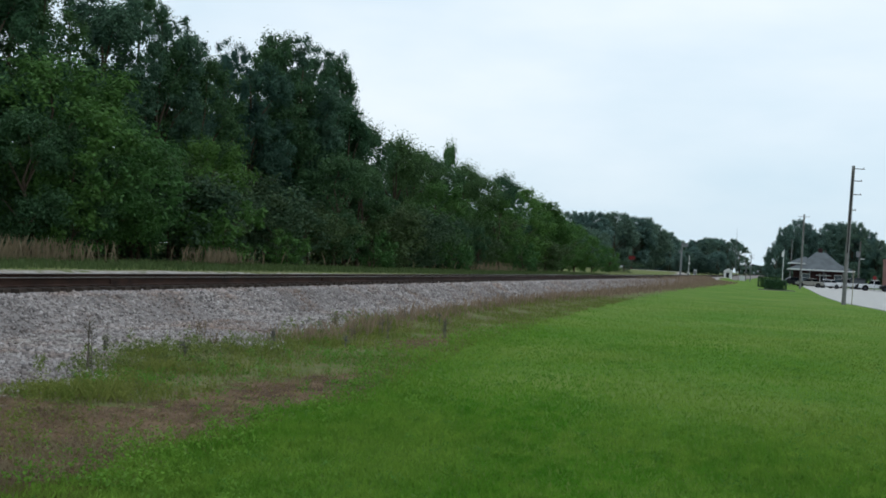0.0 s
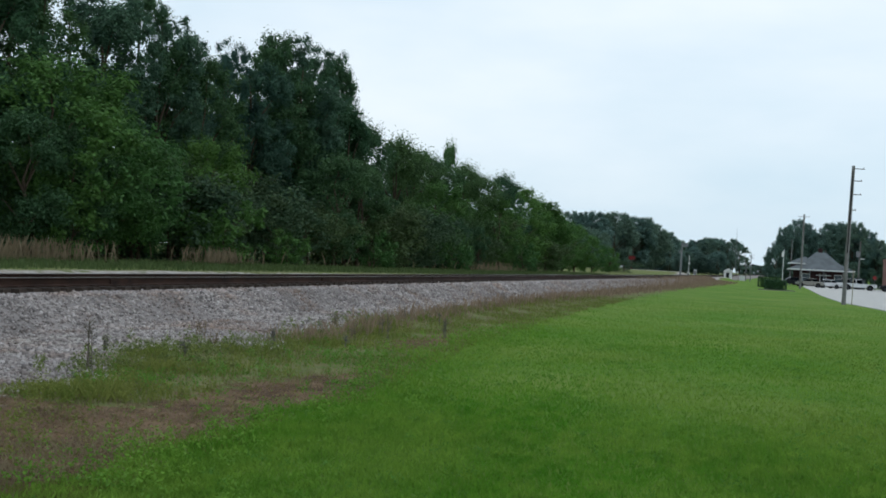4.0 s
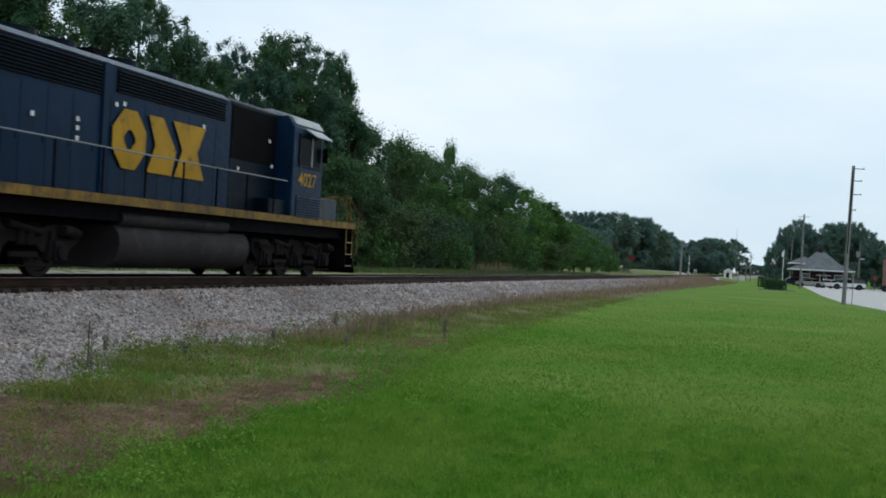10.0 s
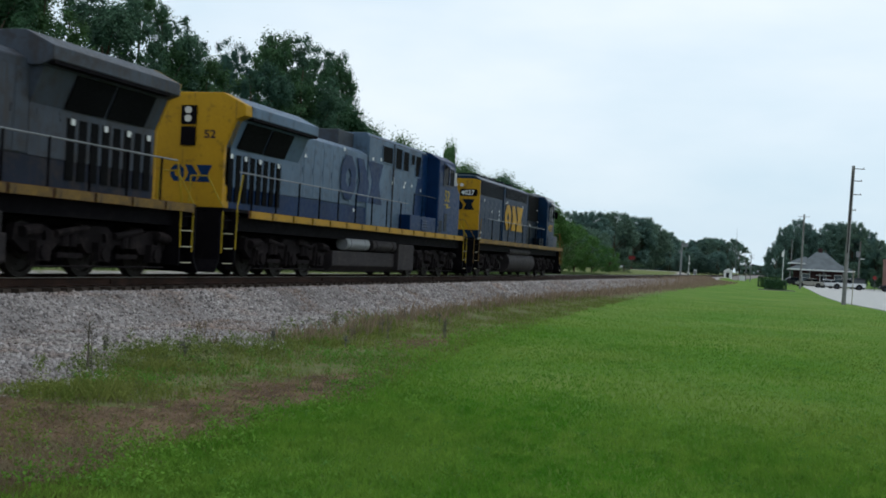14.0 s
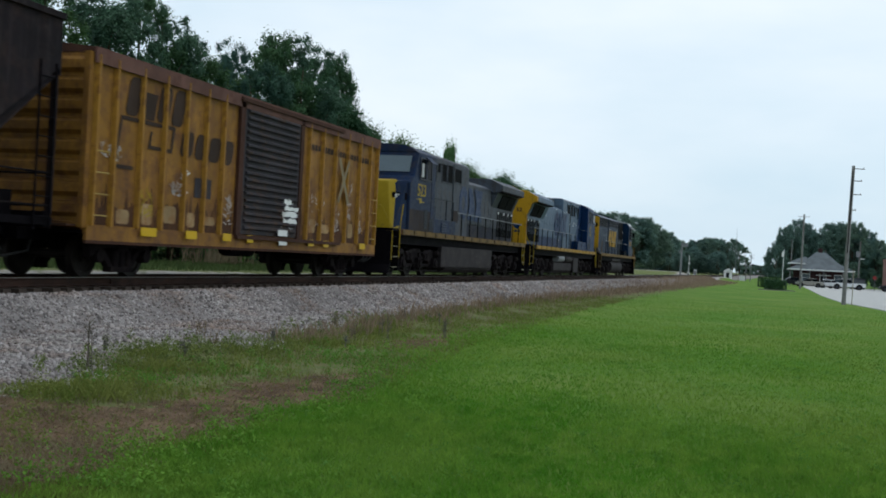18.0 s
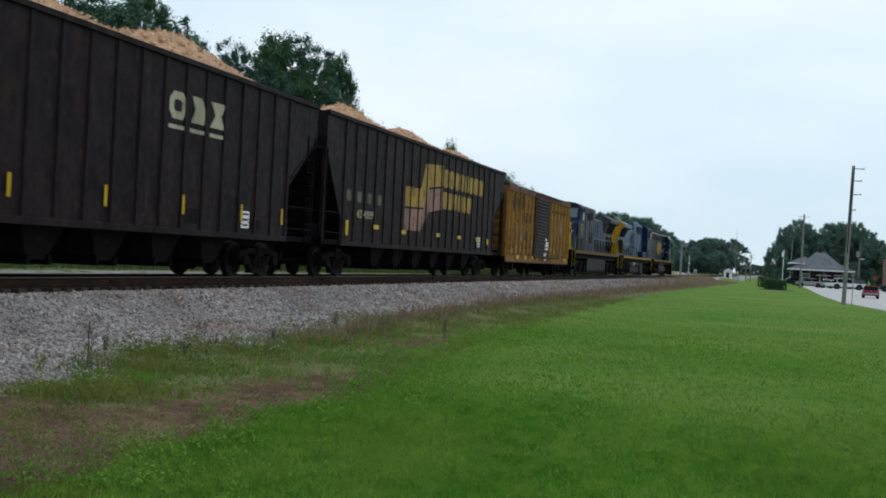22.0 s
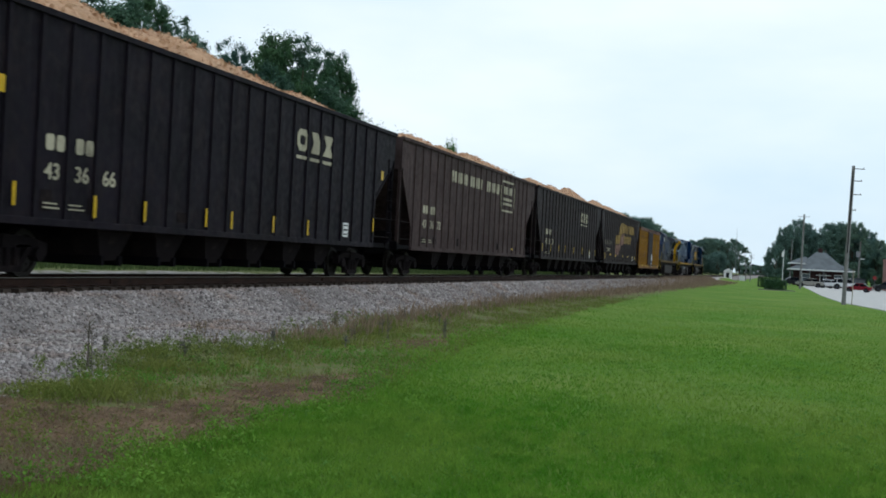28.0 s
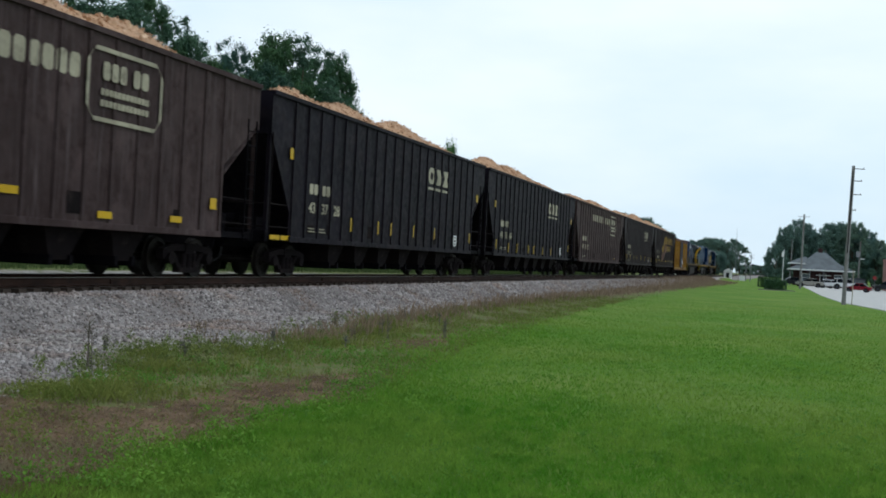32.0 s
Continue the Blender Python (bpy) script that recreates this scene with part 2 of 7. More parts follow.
M_CHIPS = mat("wood_chips", (0.53, 0.335, 0.21), 0.95, 0, 0.25, (0.42, 0.245, 0.14), 0.5, grain=30, bump_amt=1.0)
M_CHIP = stone_mat("loose_wood_chip", (0.42, 0.25, 0.145), (0.72, 0.52, 0.36), (0.54, 0.335, 0.205))
M_BOX = mat("rusty_yellow_boxcar_paint", (0.255, 0.126, 0.024), 0.6, 0, 0.28, (0.110, 0.050, 0.023), 0.55, (0.150, 0.070, 0.024), 0.5)
M_BOXEND = mat("yellow_boxcar_end_paint", (0.22, 0.106, 0.02), 0.6, 0, 0.28, (0.09, 0.04, 0.016), 0.5, (0.11, 0.048, 0.016), 0.45)
M_RUST = mat("rust_brown_steel", (0.065, 0.03, 0.02), 0.8, 0.1, 0.3, (0.04, 0.02, 0.015), 0.4)
M_EAVE = mat("rusty_pink_eave_paint", (0.13, 0.066, 0.052), 0.75, 0, 0.3, (0.075, 0.034, 0.025), 0.4)
M_DOOR = mat("dark_grey_door_paint", (0.044, 0.041, 0.048), 0.7, 0, 0.3, (0.070, 0.042, 0.030), 0.35, (0.060, 0.040, 0.032), 0.35)
M_CLOVER = leaf_mat("clover_leaves", (0.085, 0.200, 0.026), (0.165, 0.310, 0.046), 0.6, 0.35)
# Less rusty than the panels, and brightened for the light the ribs catch.
M_BOXRIB = mat("yellow_rib_paint_catching_light", (0.33, 0.170, 0.026), 0.6, 0, 0.2, (0.13, 0.055, 0.018), 0.4, (0.13, 0.055, 0.018), 0.45)
M_STENCIL = mat("faded_dark_stencil", (0.045, 0.028, 0.02), 0.7, 0, 0.3)
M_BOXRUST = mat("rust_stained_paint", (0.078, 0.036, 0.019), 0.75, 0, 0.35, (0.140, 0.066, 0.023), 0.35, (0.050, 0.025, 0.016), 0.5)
M_PATCH = mat("worn_tan_paint", (0.34, 0.235, 0.12), 0.7, 0, 0.3, (0.20, 0.09, 0.03), 0.5)
M_CROSS = mat("grey_green_spray_paint", (0.19, 0.15, 0.085), 0.6, 0, 0.25)
M_SPRAY = mat("grey_white_spray_paint", (0.45, 0.42, 0.40), 0.6, 0, 0.2, (0.22, 0.12, 0.06), 0.55)
M_BARK = mat("bark", (0.10, 0.075, 0.055), 0.95, 0, 0.4, grain=18, bump_amt=0.8)
M_LEAF = leaf_mat("broad_leaves", (0.030, 0.070, 0.034), (0.095, 0.180, 0.074), 0.35, warm=(1.18, 1.10, 0.86))
M_LEAF2 = leaf_mat("bright_leaves", (0.036, 0.092, 0.026), (0.112, 0.225, 0.060), 0.5, warm=(1.12, 1.08, 0.88))
M_LEAF3 = leaf_mat("dark_leaves", (0.028, 0.066, 0.054), (0.088, 0.172, 0.116), 0.35, warm=(1.12, 1.08, 0.92))
M_DULL = leaf_mat("dull_olive_leaves", (0.036, 0.068, 0.036), (0.096, 0.150, 0.072), 0.5)
# Leaf colour paled and blued to stand for haze over the far woods.
M_FAR = leaf_mat("hazed_distant_leaves", (0.092, 0.156, 0.136), (0.156, 0.244, 0.196), 0.25, cool=(0.85, 0.93, 1.0), warm=(1.1, 1.06, 0.92), speck=0.4)
M_LIME = leaf_mat("light_green_leaves", (0.046, 0.112, 0.028), (0.142, 0.270, 0.068), 0.5, warm=(1.12, 1.08, 0.88))
M_BLADE = grass_mat("lawn_grass")
M_DRY = leaf_mat("dry_grass", (0.17, 0.13, 0.085), (0.33, 0.26, 0.17), 0.4)
M_LITTER = leaf_mat("dead_litter", (0.125, 0.085, 0.054), (0.30, 0.225, 0.150), 0.6)
M_WEED = leaf_mat("weeds", (0.092, 0.140, 0.030), (0.205, 0.230, 0.074), 0.6, 0.4)
M_OLIVE = leaf_mat("rough_olive_grass", (0.058, 0.092, 0.030), (0.135, 0.170, 0.062), 0.5)
M_DULLWEED = leaf_mat("dull_green_weeds", (0.080, 0.115, 0.046), (0.190, 0.235, 0.098), 1.5)
M_STALK = leaf_mat("dead_stalks", (0.125, 0.105, 0.088), (0.25, 0.215, 0.175), 0.6)
M_PINKGRASS = leaf_mat("purple_seed_grass", (0.17, 0.13, 0.115), (0.30, 0.235, 0.20), 0.4)
M_POLE = mat("weathered_pole_timber", (0.215, 0.210, 0.205), 0.9, 0, 0.3, bump_amt=0.3)
M_ROAD = mat("pale_worn_asphalt", (0.47, 0.46, 0.44), 0.9, 0, 0.12, (0.37, 0.365, 0.35), 0.4, grain=20)
M_SHINGLE = mat("grey_shingles", (0.125, 0.14, 0.15), 0.85, 0, 0.2, grain=6)
M_BRICK = mat("dark_red_brick", (0.050, 0.026, 0.027), 0.85, 0, 0.3, grain=9)
M_BRICK2 = mat("pale_red_brick", (0.24, 0.135, 0.115), 0.85, 0, 0.2, grain=9)
M_GALV = mat("galvanised_steel", (0.21, 0.22, 0.23), 0.55, 0.3, 0.15)
M_CAR1 = mat("silver_car_paint", (0.23, 0.22, 0.195), 0.3, 0.3, 0.08, spec=0.5)
M_CAR2 = mat("white_car_paint", (0.64, 0.65, 0.66), 0.25, 0, 0.06)
M_CAR3 = mat("red_car_paint", (0.17, 0.014, 0.022), 0.25, 0.1, 0.08)
M_CAR4 = mat("dark_car_paint", (0.02, 0.022, 0.025), 0.25, 0.2, 0.08)
M_RUBBER = mat("tyre_rubber", (0.02, 0.02, 0.02), 0.85, 0, 0.2)
M_HUT = mat("white_hut_paint", (0.66, 0.67, 0.66), 0.6, 0, 0.1)
M_REDSIGN = mat("red_sign_paint", (0.20, 0.03, 0.03), 0.5, 0, 0.1)


# ---- mesh helpers ----
class Solid:
    """Gathers simple solids into one mesh."""

    def __init__(self):
        self.v, self.f, self.cut = [], [], None

    def add(self, verts, faces):
        n = len(self.v)
        self.v += [tuple(p) for p in verts]
        self.f += [tuple(i + n for i in q) for q in faces]
        return self

    def box(self, x0, x1, y0, y1, z0, z1):
        v = [(x, y, z) for z in (z0, z1) for y in (y0, y1) for x in (x0, x1)]
        return self.add(v, [(0, 2, 3, 1), (4, 5, 7, 6), (0, 1, 5, 4), (2, 6, 7, 3), (0, 4, 6, 2), (1, 3, 7, 5)])

    def along(self, axis, outline, a, b):
        """An outline pulled along an axis from a to b; its points are in the two other axes, in order."""
        def p(u, w, t):
            return {"x": (t, u, w), "y": (u, t, w), "z": (u, w, t)}[axis]
        n = len(outline)
        v = [p(u, w, a) for u, w in outline] + [p(u, w, b) for u, w in outline]
        return self.add(v, [tuple(range(n)), tuple(range(2 * n - 1, n - 1, -1))] + [(i, i + n, (i + 1) % n + n, (i + 1) % n) for i in range(n)])

    def rod(self, a, b, r, r2=None, n=8):
        a, b = Vector(a), Vector(b)
        d = (b - a).normalized()
        u = d.orthogonal().normalized()
        w = d.cross(u)
        r2 = r if r2 is None else r2
        ring = [(math.cos(2 * math.pi * i / n), math.sin(2 * math.pi * i / n)) for i in range(n)]
        v = [a + (u * c + w * s) * r for c, s in ring] + [b + (u * c + w * s) * r2 for c, s in ring]
        return self.add(v, [tuple(range(n - 1, -1, -1)), tuple(range(n, 2 * n))] + [(i, (i + 1) % n, (i + 1) % n + n, i + n) for i in range(n)])

    def pipe(self, pts, r, n=6):
        for a, b in zip(pts, pts[1:]):
            self.rod(a, b, r, n=n)
        return self

    def both(self):
        """Doubles what is there, mirrored to the other side."""
        self.cut = (len(self.v), len(self.f))
        self.add([(-x, y, z) for x, y, z in self.v], [tuple(reversed(q)) for q in self.f])
        return self

    def mesh(self, name, material):
        me = bpy.data.meshes.new(name)
        me.from_pydata(self.v, [], self.f)
        me.materials.append(material)
        bm = bmesh.new()
        bm.from_mesh(me)
        bmesh.ops.recalc_face_normals(bm, faces=bm.faces)
        bm.to_mesh(me)
        bm.free()
        return me


def part(name, solid, material, parent=None, label="", bevel=0.0, smooth=False, at=None):
    """One mesh object, under a thing or under a part; a mirrored solid makes two."""
    if isinstance(solid, Solid) and solid.cut and len(solid.v) == 2 * solid.cut[0]:
        nv, nf = solid.cut
        twin, one = Solid(), Solid()
        one.v, one.f = solid.v[:nv], solid.f[:nf]
        twin.v, twin.f = solid.v[nv:], [tuple(i - nv for i in q) for q in solid.f[nf:]]
        part(name, twin, material, parent, label, bevel, smooth, at)
        solid = one
    ob = new(name, solid.mesh(name, material) if isinstance(solid, Solid) else solid)
    if parent:
        ob.parent = parent
    if label:
        ob["label"] = label
    if bevel:
        b = ob.modifiers.new("edges", "BEVEL")
        b.width, b.segments, b.limit_method, b.angle_limit = bevel, 2, "ANGLE", radians(40)
    if smooth:
        for p in ob.data.polygons:
            p.use_smooth = True
        ob.data.set_sharp_from_angle(angle=radians(40))
    if at is not None:
        ob.matrix_basis = at
    return ob


def empty(name, label, category, group="", at=None):
    ob = new(name)
    if at is not None:
        ob.matrix_basis = at
    return tagged(ob, label, category, group)


def raw_mesh(name, verts, faces, material):
    """A large mesh from arrays of equal polygons."""
    verts, faces = np.asarray(verts, np.float32), np.asarray(faces, np.int32)
    me = bpy.data.meshes.new(name)
    k = faces.shape[1]
    me.vertices.add(len(verts))
    me.vertices.foreach_set("co", verts.ravel())
    me.loops.add(faces.size)
    me.loops.foreach_set("vertex_index", faces.ravel())
    me.polygons.add(len(faces))
    me.polygons.foreach_set("loop_start", np.arange(len(faces), dtype=np.int32) * k)
    me.update(calc_edges=True)
    me.materials.append(material)
    return me


def step(a, b, v):
    t = np.clip((np.asarray(v, float) - a) / (b - a), 0, 1)
    return t * t * (3 - 2 * t)


# ---- the ground: one sheet ----
def wobble(y, s, k):
    return np.sin(y * 0.9 * s + k) * 0.5 + np.sin(y * 2.3 * s + 1.7 * k) * 0.3 + np.sin(y * 5.1 * s + 2.9 * k) * 0.2


def gravel_edge(y):
    """Where the gravel beside the track gives way to weeds."""
    far = np.interp(y, [0, 11, 12.4, 14.6, 15.8, 17.1, 20.3, 25, 34, 42, 80, 140], [-7.3, -7.4, -7.6, -8.9, -8.75, -7.85, -8.35, -9.1, -9.6, -10, -10.8, -11.4])
    return far + 0.2 * wobble(y, 1.0, 0.4)


def lawn_edge(y):
    """Where the weeds give way to the mown lawn."""
    far = np.interp(y, [0, 6, 8, 9.5, 10.4, 12.4, 14, 15.4, 20, 35, 60, 100, 160], [-4.2, -4.25, -4.5, -4.55, -4.75, -4.4, -4.8, -5.1, -5.7, -6.7, -7.8, -9.0, -10.4])
    return far + 0.12 * wobble(y, 0.8, 1.3)


def earth_weight(x, y):
    left = np.interp(y, [5, 9.4, 9.86, 10.2, 11.0, 12.75, 14.3, 15.2], [-9, -8.0, -7.4, -6.45, -6.05, -6.25, -6.1, -5.2])
    a = np.minimum(np.minimum(x - left, lawn_edge(y) - 0.05 - x) / 0.8, (15.0 - y) / 0.8)
    a = a - 0.12 + 0.16 * np.sin(2.1 * x + 1.2 * np.sin(1.7 * y)) + 0.14 * np.sin(2.9 * y + 1.5 * np.sin(1.9 * x))
    b = 0.55 - np.hypot((x + 6.4) / 0.7, (y - 21) / 3.0)
    return np.clip(0.5 + 0.9 * np.maximum(a, b), 0, 1)


def ground_z(x, y):
    x, y = np.asarray(x, float), np.asarray(y, float)
    z = -0.85 - 0.20 * step(25, 110, y) - 0.15 * step(1, 9, x) * step(20, 70, y)
    z = z + 0.10 * step(-5, -10, x)
    z = z + 0.62 * step(-16.8, -18.8, x)
    z = z + 0.75 * np.exp(-((y - 216) / 11) ** 2) * step(-8, -10.5, x)
    bed = (np.abs(x - TRACK_X) < 3.2)
    z = np.where(bed, z - 0.06, z)
    return z + 0.02 * np.sin(x * 1.3 + 0.6 * y) * np.sin(0.8 * y) * step(60, 35, np.abs(y))


def build_ground():
    xs = np.concatenate([[-3000, -1500, -700, -350, -180, -100], np.arange(-70, -22, 4.0), np.arange(-22, -12, 1.0), np.arange(-12, 6, 0.25), np.arange(6, 20, 1.0), np.arange(20, 70, 5.0), [90, 140, 250, 500, 1000, 2000, 3000]])
    ys = np.concatenate([[-3000, -1200, -500, -250, -130], np.arange(-80, 2, 5.0), np.arange(2, 45, 0.25), np.arange(45, 130, 1.0), np.arange(130, 300, 8.0), [320, 360, 420, 500, 650, 900, 1300, 2000, 3000, 4500]])
    X, Y = np.meshgrid(xs, ys)
    Z = ground_z(X, Y)
    n, m = len(ys), len(xs)
    idx = np.arange(n * m).reshape(n, m)
    faces = np.stack([idx[:-1, :-1], idx[:-1, 1:], idx[1:, 1:], idx[1:, :-1]], -1).reshape(-1, 4)
    me = raw_mesh("ground", np.stack([X, Y, Z], -1).reshape(-1, 3), faces, M_GROUND)
    near = np.abs(Y) < 170
    lawn = np.where(X > 0, 1, np.clip(0.5 + (X - lawn_edge(Y)) * np.interp(Y, [10, 18, 40], [0.8, 0.4, 0.25]), 0, 1))
    lawn = np.where(X < -19, 0.40, lawn)
    grav = np.clip(0.5 + (gravel_edge(Y) - X) * 0.7, 0, 1) * np.clip(0.5 + (X + np.interp(Y, [20, 30, 45, 60], [19.6, 19.4, 18.9, 18.5]) + 0.4 * wobble(Y, 0.6, 2.0)) * 0.8, 0, 1)
    grav = np.maximum(grav, np.clip(1.2 - np.abs(Y - 216) / 3.5, 0, 1) * (X < -9))
    earth = earth_weight(X, Y) * near
    for key, w in (("lawn", lawn), ("gravel", grav), ("earth", earth)):
        at = me.attributes.new(key, "FLOAT", "POINT")
        at.data.foreach_set("value", np.ascontiguousarray(w.ravel(), np.float32))
    ob = new("ground", me)
    return tagged(ob, "grass verge with bare earth and pale gravel beside the track", "ground", kind="structure")


build_ground()

# ---- the track ----
TRACK_START, TRACK_END = -260.0, 900.0


def build_track():
    bed = Solid()
    bed.along("y", [(-17.75, -0.95), (-16.7, -0.27), (-12.3, -0.27), (-10.9, -0.92)], TRACK_START, TRACK_END)
    ob = new("ballast_bed", bed.mesh("ballast_bed", M_BALLAST_BED))
    tagged(ob, "raised bed of grey crushed stone under the track", "ballast", kind="structure")
    track = empty("railway_track", "single railway track, rusty rails on dark timber ties", "railway track", at=pose(TRACK_X, 0, 0))
    for side in (-1, 1):
        c = 0.755 * side
        web = Solid()
        web.along("y", [(c - 0.07, -0.17), (c + 0.07, -0.17), (c + 0.07, -0.155), (c + 0.012, -0.135), (c + 0.012, -0.045), (c + 0.036, -0.035), (c + 0.036, -0.006), (c - 0.036, -0.006), (c - 0.036, -0.035), (c - 0.012, -0.045), (c - 0.012, -0.135), (c - 0.07, -0.155)], TRACK_START, TRACK_END)
        rail = part("rail", web, M_RAIL, track)
        part("running_surface", Solid().box(c - 0.03, c + 0.03, TRACK_START, TRACK_END, -0.006, 0.0), M_RAILTOP, rail, "bright worn running surface")
    tie_mesh = Solid().box(-1.3, 1.3, -0.115, 0.115, -0.36, -0.175).mesh("tie", M_TIE)
    rng = random.Random(3)
    far = Solid()
    for i in range(int((TRACK_END - TRACK_START) / 0.5)):
        y = TRACK_START + 0.25 + 0.5 * i
        if 8 < y < 140:
            part("tie", tie_mesh, None, track, at=pose(rng.uniform(-0.05, 0.05), y + rng.uniform(-0.03, 0.03), 0, 0, 0, rng.uniform(-1, 1)))
        elif y < 330:
            far.box(-1.3, 1.3, y - 0.115, y + 0.115, -0.36, -0.175)
    tagged(part("more_ties", far, M_TIE, track), kind="stuff")
    plates = Solid()
    bar = Solid()
    for y in np.arange(10, 70, 0.5):
        plates.box(0.755 - 0.1, 0.755 + 0.18, y + 0.15, y + 0.33, -0.176, -0.158)
    for y in (22.4, 34.2, 46.0, 57.8):
        bar.box(0.755 + 0.014, 0.755 + 0.05, y - 0.45, y + 0.45, -0.14, -0.045)
    tagged(part("tie_plate", plates, M_RAIL, track), kind="stuff")
    part("joint_bars", bar, M_RAIL, track)


build_track()


# ---- trees ----
def leaf_cloud(rng, centres, radii, per, size, flat=0.8, heart=None):
    """Small leaves scattered round the centres of clumps; with a heart the clumps are sprays that point away from it."""
    n = len(centres) * per
    c = np.repeat(centres, per, 0)
    r = np.repeat(radii, per)
    d = rng.normal(size=(n, 3))
    d /= np.linalg.norm(d, axis=1)[:, None]
    axis = rng.normal(size=(len(centres), 3))
    if heart is not None:
        out = np.asarray(centres) - np.asarray(heart)
        axis = axis * 0.6 + 0.8 * out / np.maximum(np.linalg.norm(out, axis=1)[:, None], 0.1)
    axis = np.repeat(axis / np.linalg.norm(axis, axis=1)[:, None], per, 0)
    p = c + d * (r * np.clip(np.abs(rng.normal(0.55, 0.32, n)), 0, 1.1))[:, None] * np.array([1, 1, flat]) + axis * (r * np.clip(rng.normal(0, 0.36, n), -0.8, 0.8))[:, None]
    face = d * 0.8 + np.array([0, 0, 0.55]) + rng.normal(size=(n, 3)) * 0.3
    face /= np.linalg.norm(face, axis=1)[:, None]
    u = np.cross(face, rng.normal(size=(n, 3)))
    u /= np.linalg.norm(u, axis=1)[:, None]
    w = np.cross(face, u)
    s = (size * rng.uniform(0.6, 1.3, n))[:, None]
    a, b = u * s, w * s * 0.55
    verts = np.stack([p - a, p + b, p + a, p - b], 1).reshape(-1, 3)
    return verts, np.arange(n * 4).reshape(-1, 4)


def grow(seed, height, spread, low, clumps, per, leaf, clump_r, trunk_r, lean=0.0, shape=1.0, lobed=3):
    """Trunk with limbs, and a crown of clumps: (trunk solid, crown verts, crown faces)."""
    rng = np.random.default_rng(seed)
    wood = Solid()
    pts = [Vector((0, 0, -0.3))]
    for k in range(1, 6):
        z = height * 0.9 * k / 5
        pts.append(Vector((lean * z / height * 2 + rng.normal() * 0.03 * height * 0.4, rng.normal() * 0.03 * height * 0.4, z)))
    for k in range(5):
        wood.rod(pts[k], pts[k + 1], trunk_r * (1 - 0.18 * k), trunk_r * (1 - 0.18 * (k + 1)), 8)
    cs, rs = [], []
    lobes = []
    for k in range(9):
        z = height * rng.uniform(max(low, 0.15), 0.88)
        env = spread * math.sin(math.pi * min(1, max(0.08, (z / height - low * 0.6) / (1.08 - low * 0.6)))) ** shape
        ang = rng.uniform(0, 6.283)
        tip = Vector((math.cos(ang) * env * 0.85, math.sin(ang) * env * 0.85, z))
        foot = pts[0].lerp(pts[-1], max(0.1, z / height * 0.75 - 0.05))
        mid = foot.lerp(tip, 0.5) + Vector((0, 0, 0.05 * height))
        wood.rod(foot, mid, trunk_r * 0.42, trunk_r * 0.26, 6).rod(mid, tip, trunk_r * 0.26, trunk_r * 0.08, 5)
        lobes.append((tip, rng.uniform(0.22, 0.42) * spread))
    lobes.append((Vector((lean * 2, 0, height * 0.9)), 0.3 * spread))
    for i in range(clumps):
        if i % lobed:
            tip, lr = lobes[rng.integers(len(lobes))]
            d = rng.normal(size=3)
            d /= np.linalg.norm(d)
            p = np.array(tip) + d * lr * rng.uniform(0.5, 1.15)
        else:
            z = height * (low + (0.97 - low) * rng.uniform() ** 0.8)
            env = spread * math.sin(math.pi * min(1, max(0.06, (z / height - low * 0.6) / (1.08 - low * 0.6)))) ** shape
            ang, rr = rng.uniform(0, 6.283), math.sqrt(rng.uniform(0.2, 1))
            p = np.array((math.cos(ang) * env * rr + lean * z / height, math.sin(ang) * env * rr, z))
        if p[2] < 0.15:
            p[2] = rng.uniform(0.15, 0.8)
        if p[2] > height * 0.985:
            p[2] = height * rng.uniform(0.85, 0.97)
        cs.append(p)
        rs.append(clump_r * rng.uniform(0.55, 1.3))
    v, f = leaf_cloud(rng, np.array(cs), np.array(rs), per, leaf, 0.8, (0, 0, height * 0.42))
    return wood, v, f


def make_tree(name, label, category, leaves, group, **kw):
    t = empty(name, label, category, group)
    wood, v, f = grow(**kw)
    part("trunk", wood, M_BARK, t)
    part("crown", raw_mesh("crown", v, f, leaves), None, t)
    return t


WOOD = "trees of the wood beside the track"
oak = make_tree("tree", "tall broad-leaved tree with an open, ragged crown", "tree", M_LEAF3, WOOD, seed=11, height=17, spread=3.3, low=0.30, clumps=190, per=170, leaf=0.10, clump_r=0.62, trunk_r=0.26)
ash = make_tree("tree", "tall dark green tree, full to the ground", "tree", M_LEAF, WOOD, seed=23, height=14, spread=3.2, low=0.08, clumps=200, per=160, leaf=0.10, clump_r=0.65, trunk_r=0.24)
elm = make_tree("tree", "rounded mid-height green tree", "tree", M_LEAF, WOOD, seed=37, height=10, spread=3.0, low=0.05, clumps=120, per=140, leaf=0.105, clump_r=0.85, trunk_r=0.18)
lime = make_tree("tree", "rounded light green tree with drooping boughs", "tree", M_LIME, WOOD, seed=43, height=10, spread=3.2, low=0.04, clumps=150, per=130, leaf=0.11, clump_r=0.8, trunk_r=0.18, shape=0.8)
sapling = make_tree("tree", "young bright green tree at the wood's edge", "tree", M_LEAF2, WOOD, seed=41, height=7.5, spread=2.6, low=0.10, clumps=140, per=100, leaf=0.085, clump_r=0.6, trunk_r=0.11)
BUSH = "bushes at the foot of the wood"
bush = make_tree("bush", "dense dark green bush under the trees", "bush", M_DULL, BUSH, seed=53, height=4.0, spread=2.6, low=0.0, clumps=90, per=80, leaf=0.085, clump_r=0.6, trunk_r=0.07, shape=0.6)
shrub = make_tree("bush", "light green leafy shrub beside the track", "bush", M_LEAF2, BUSH, seed=67, height=2.6, spread=1.6, low=0.0, clumps=46, per=50, leaf=0.10, clump_r=0.4, trunk_r=0.05, shape=0.6)
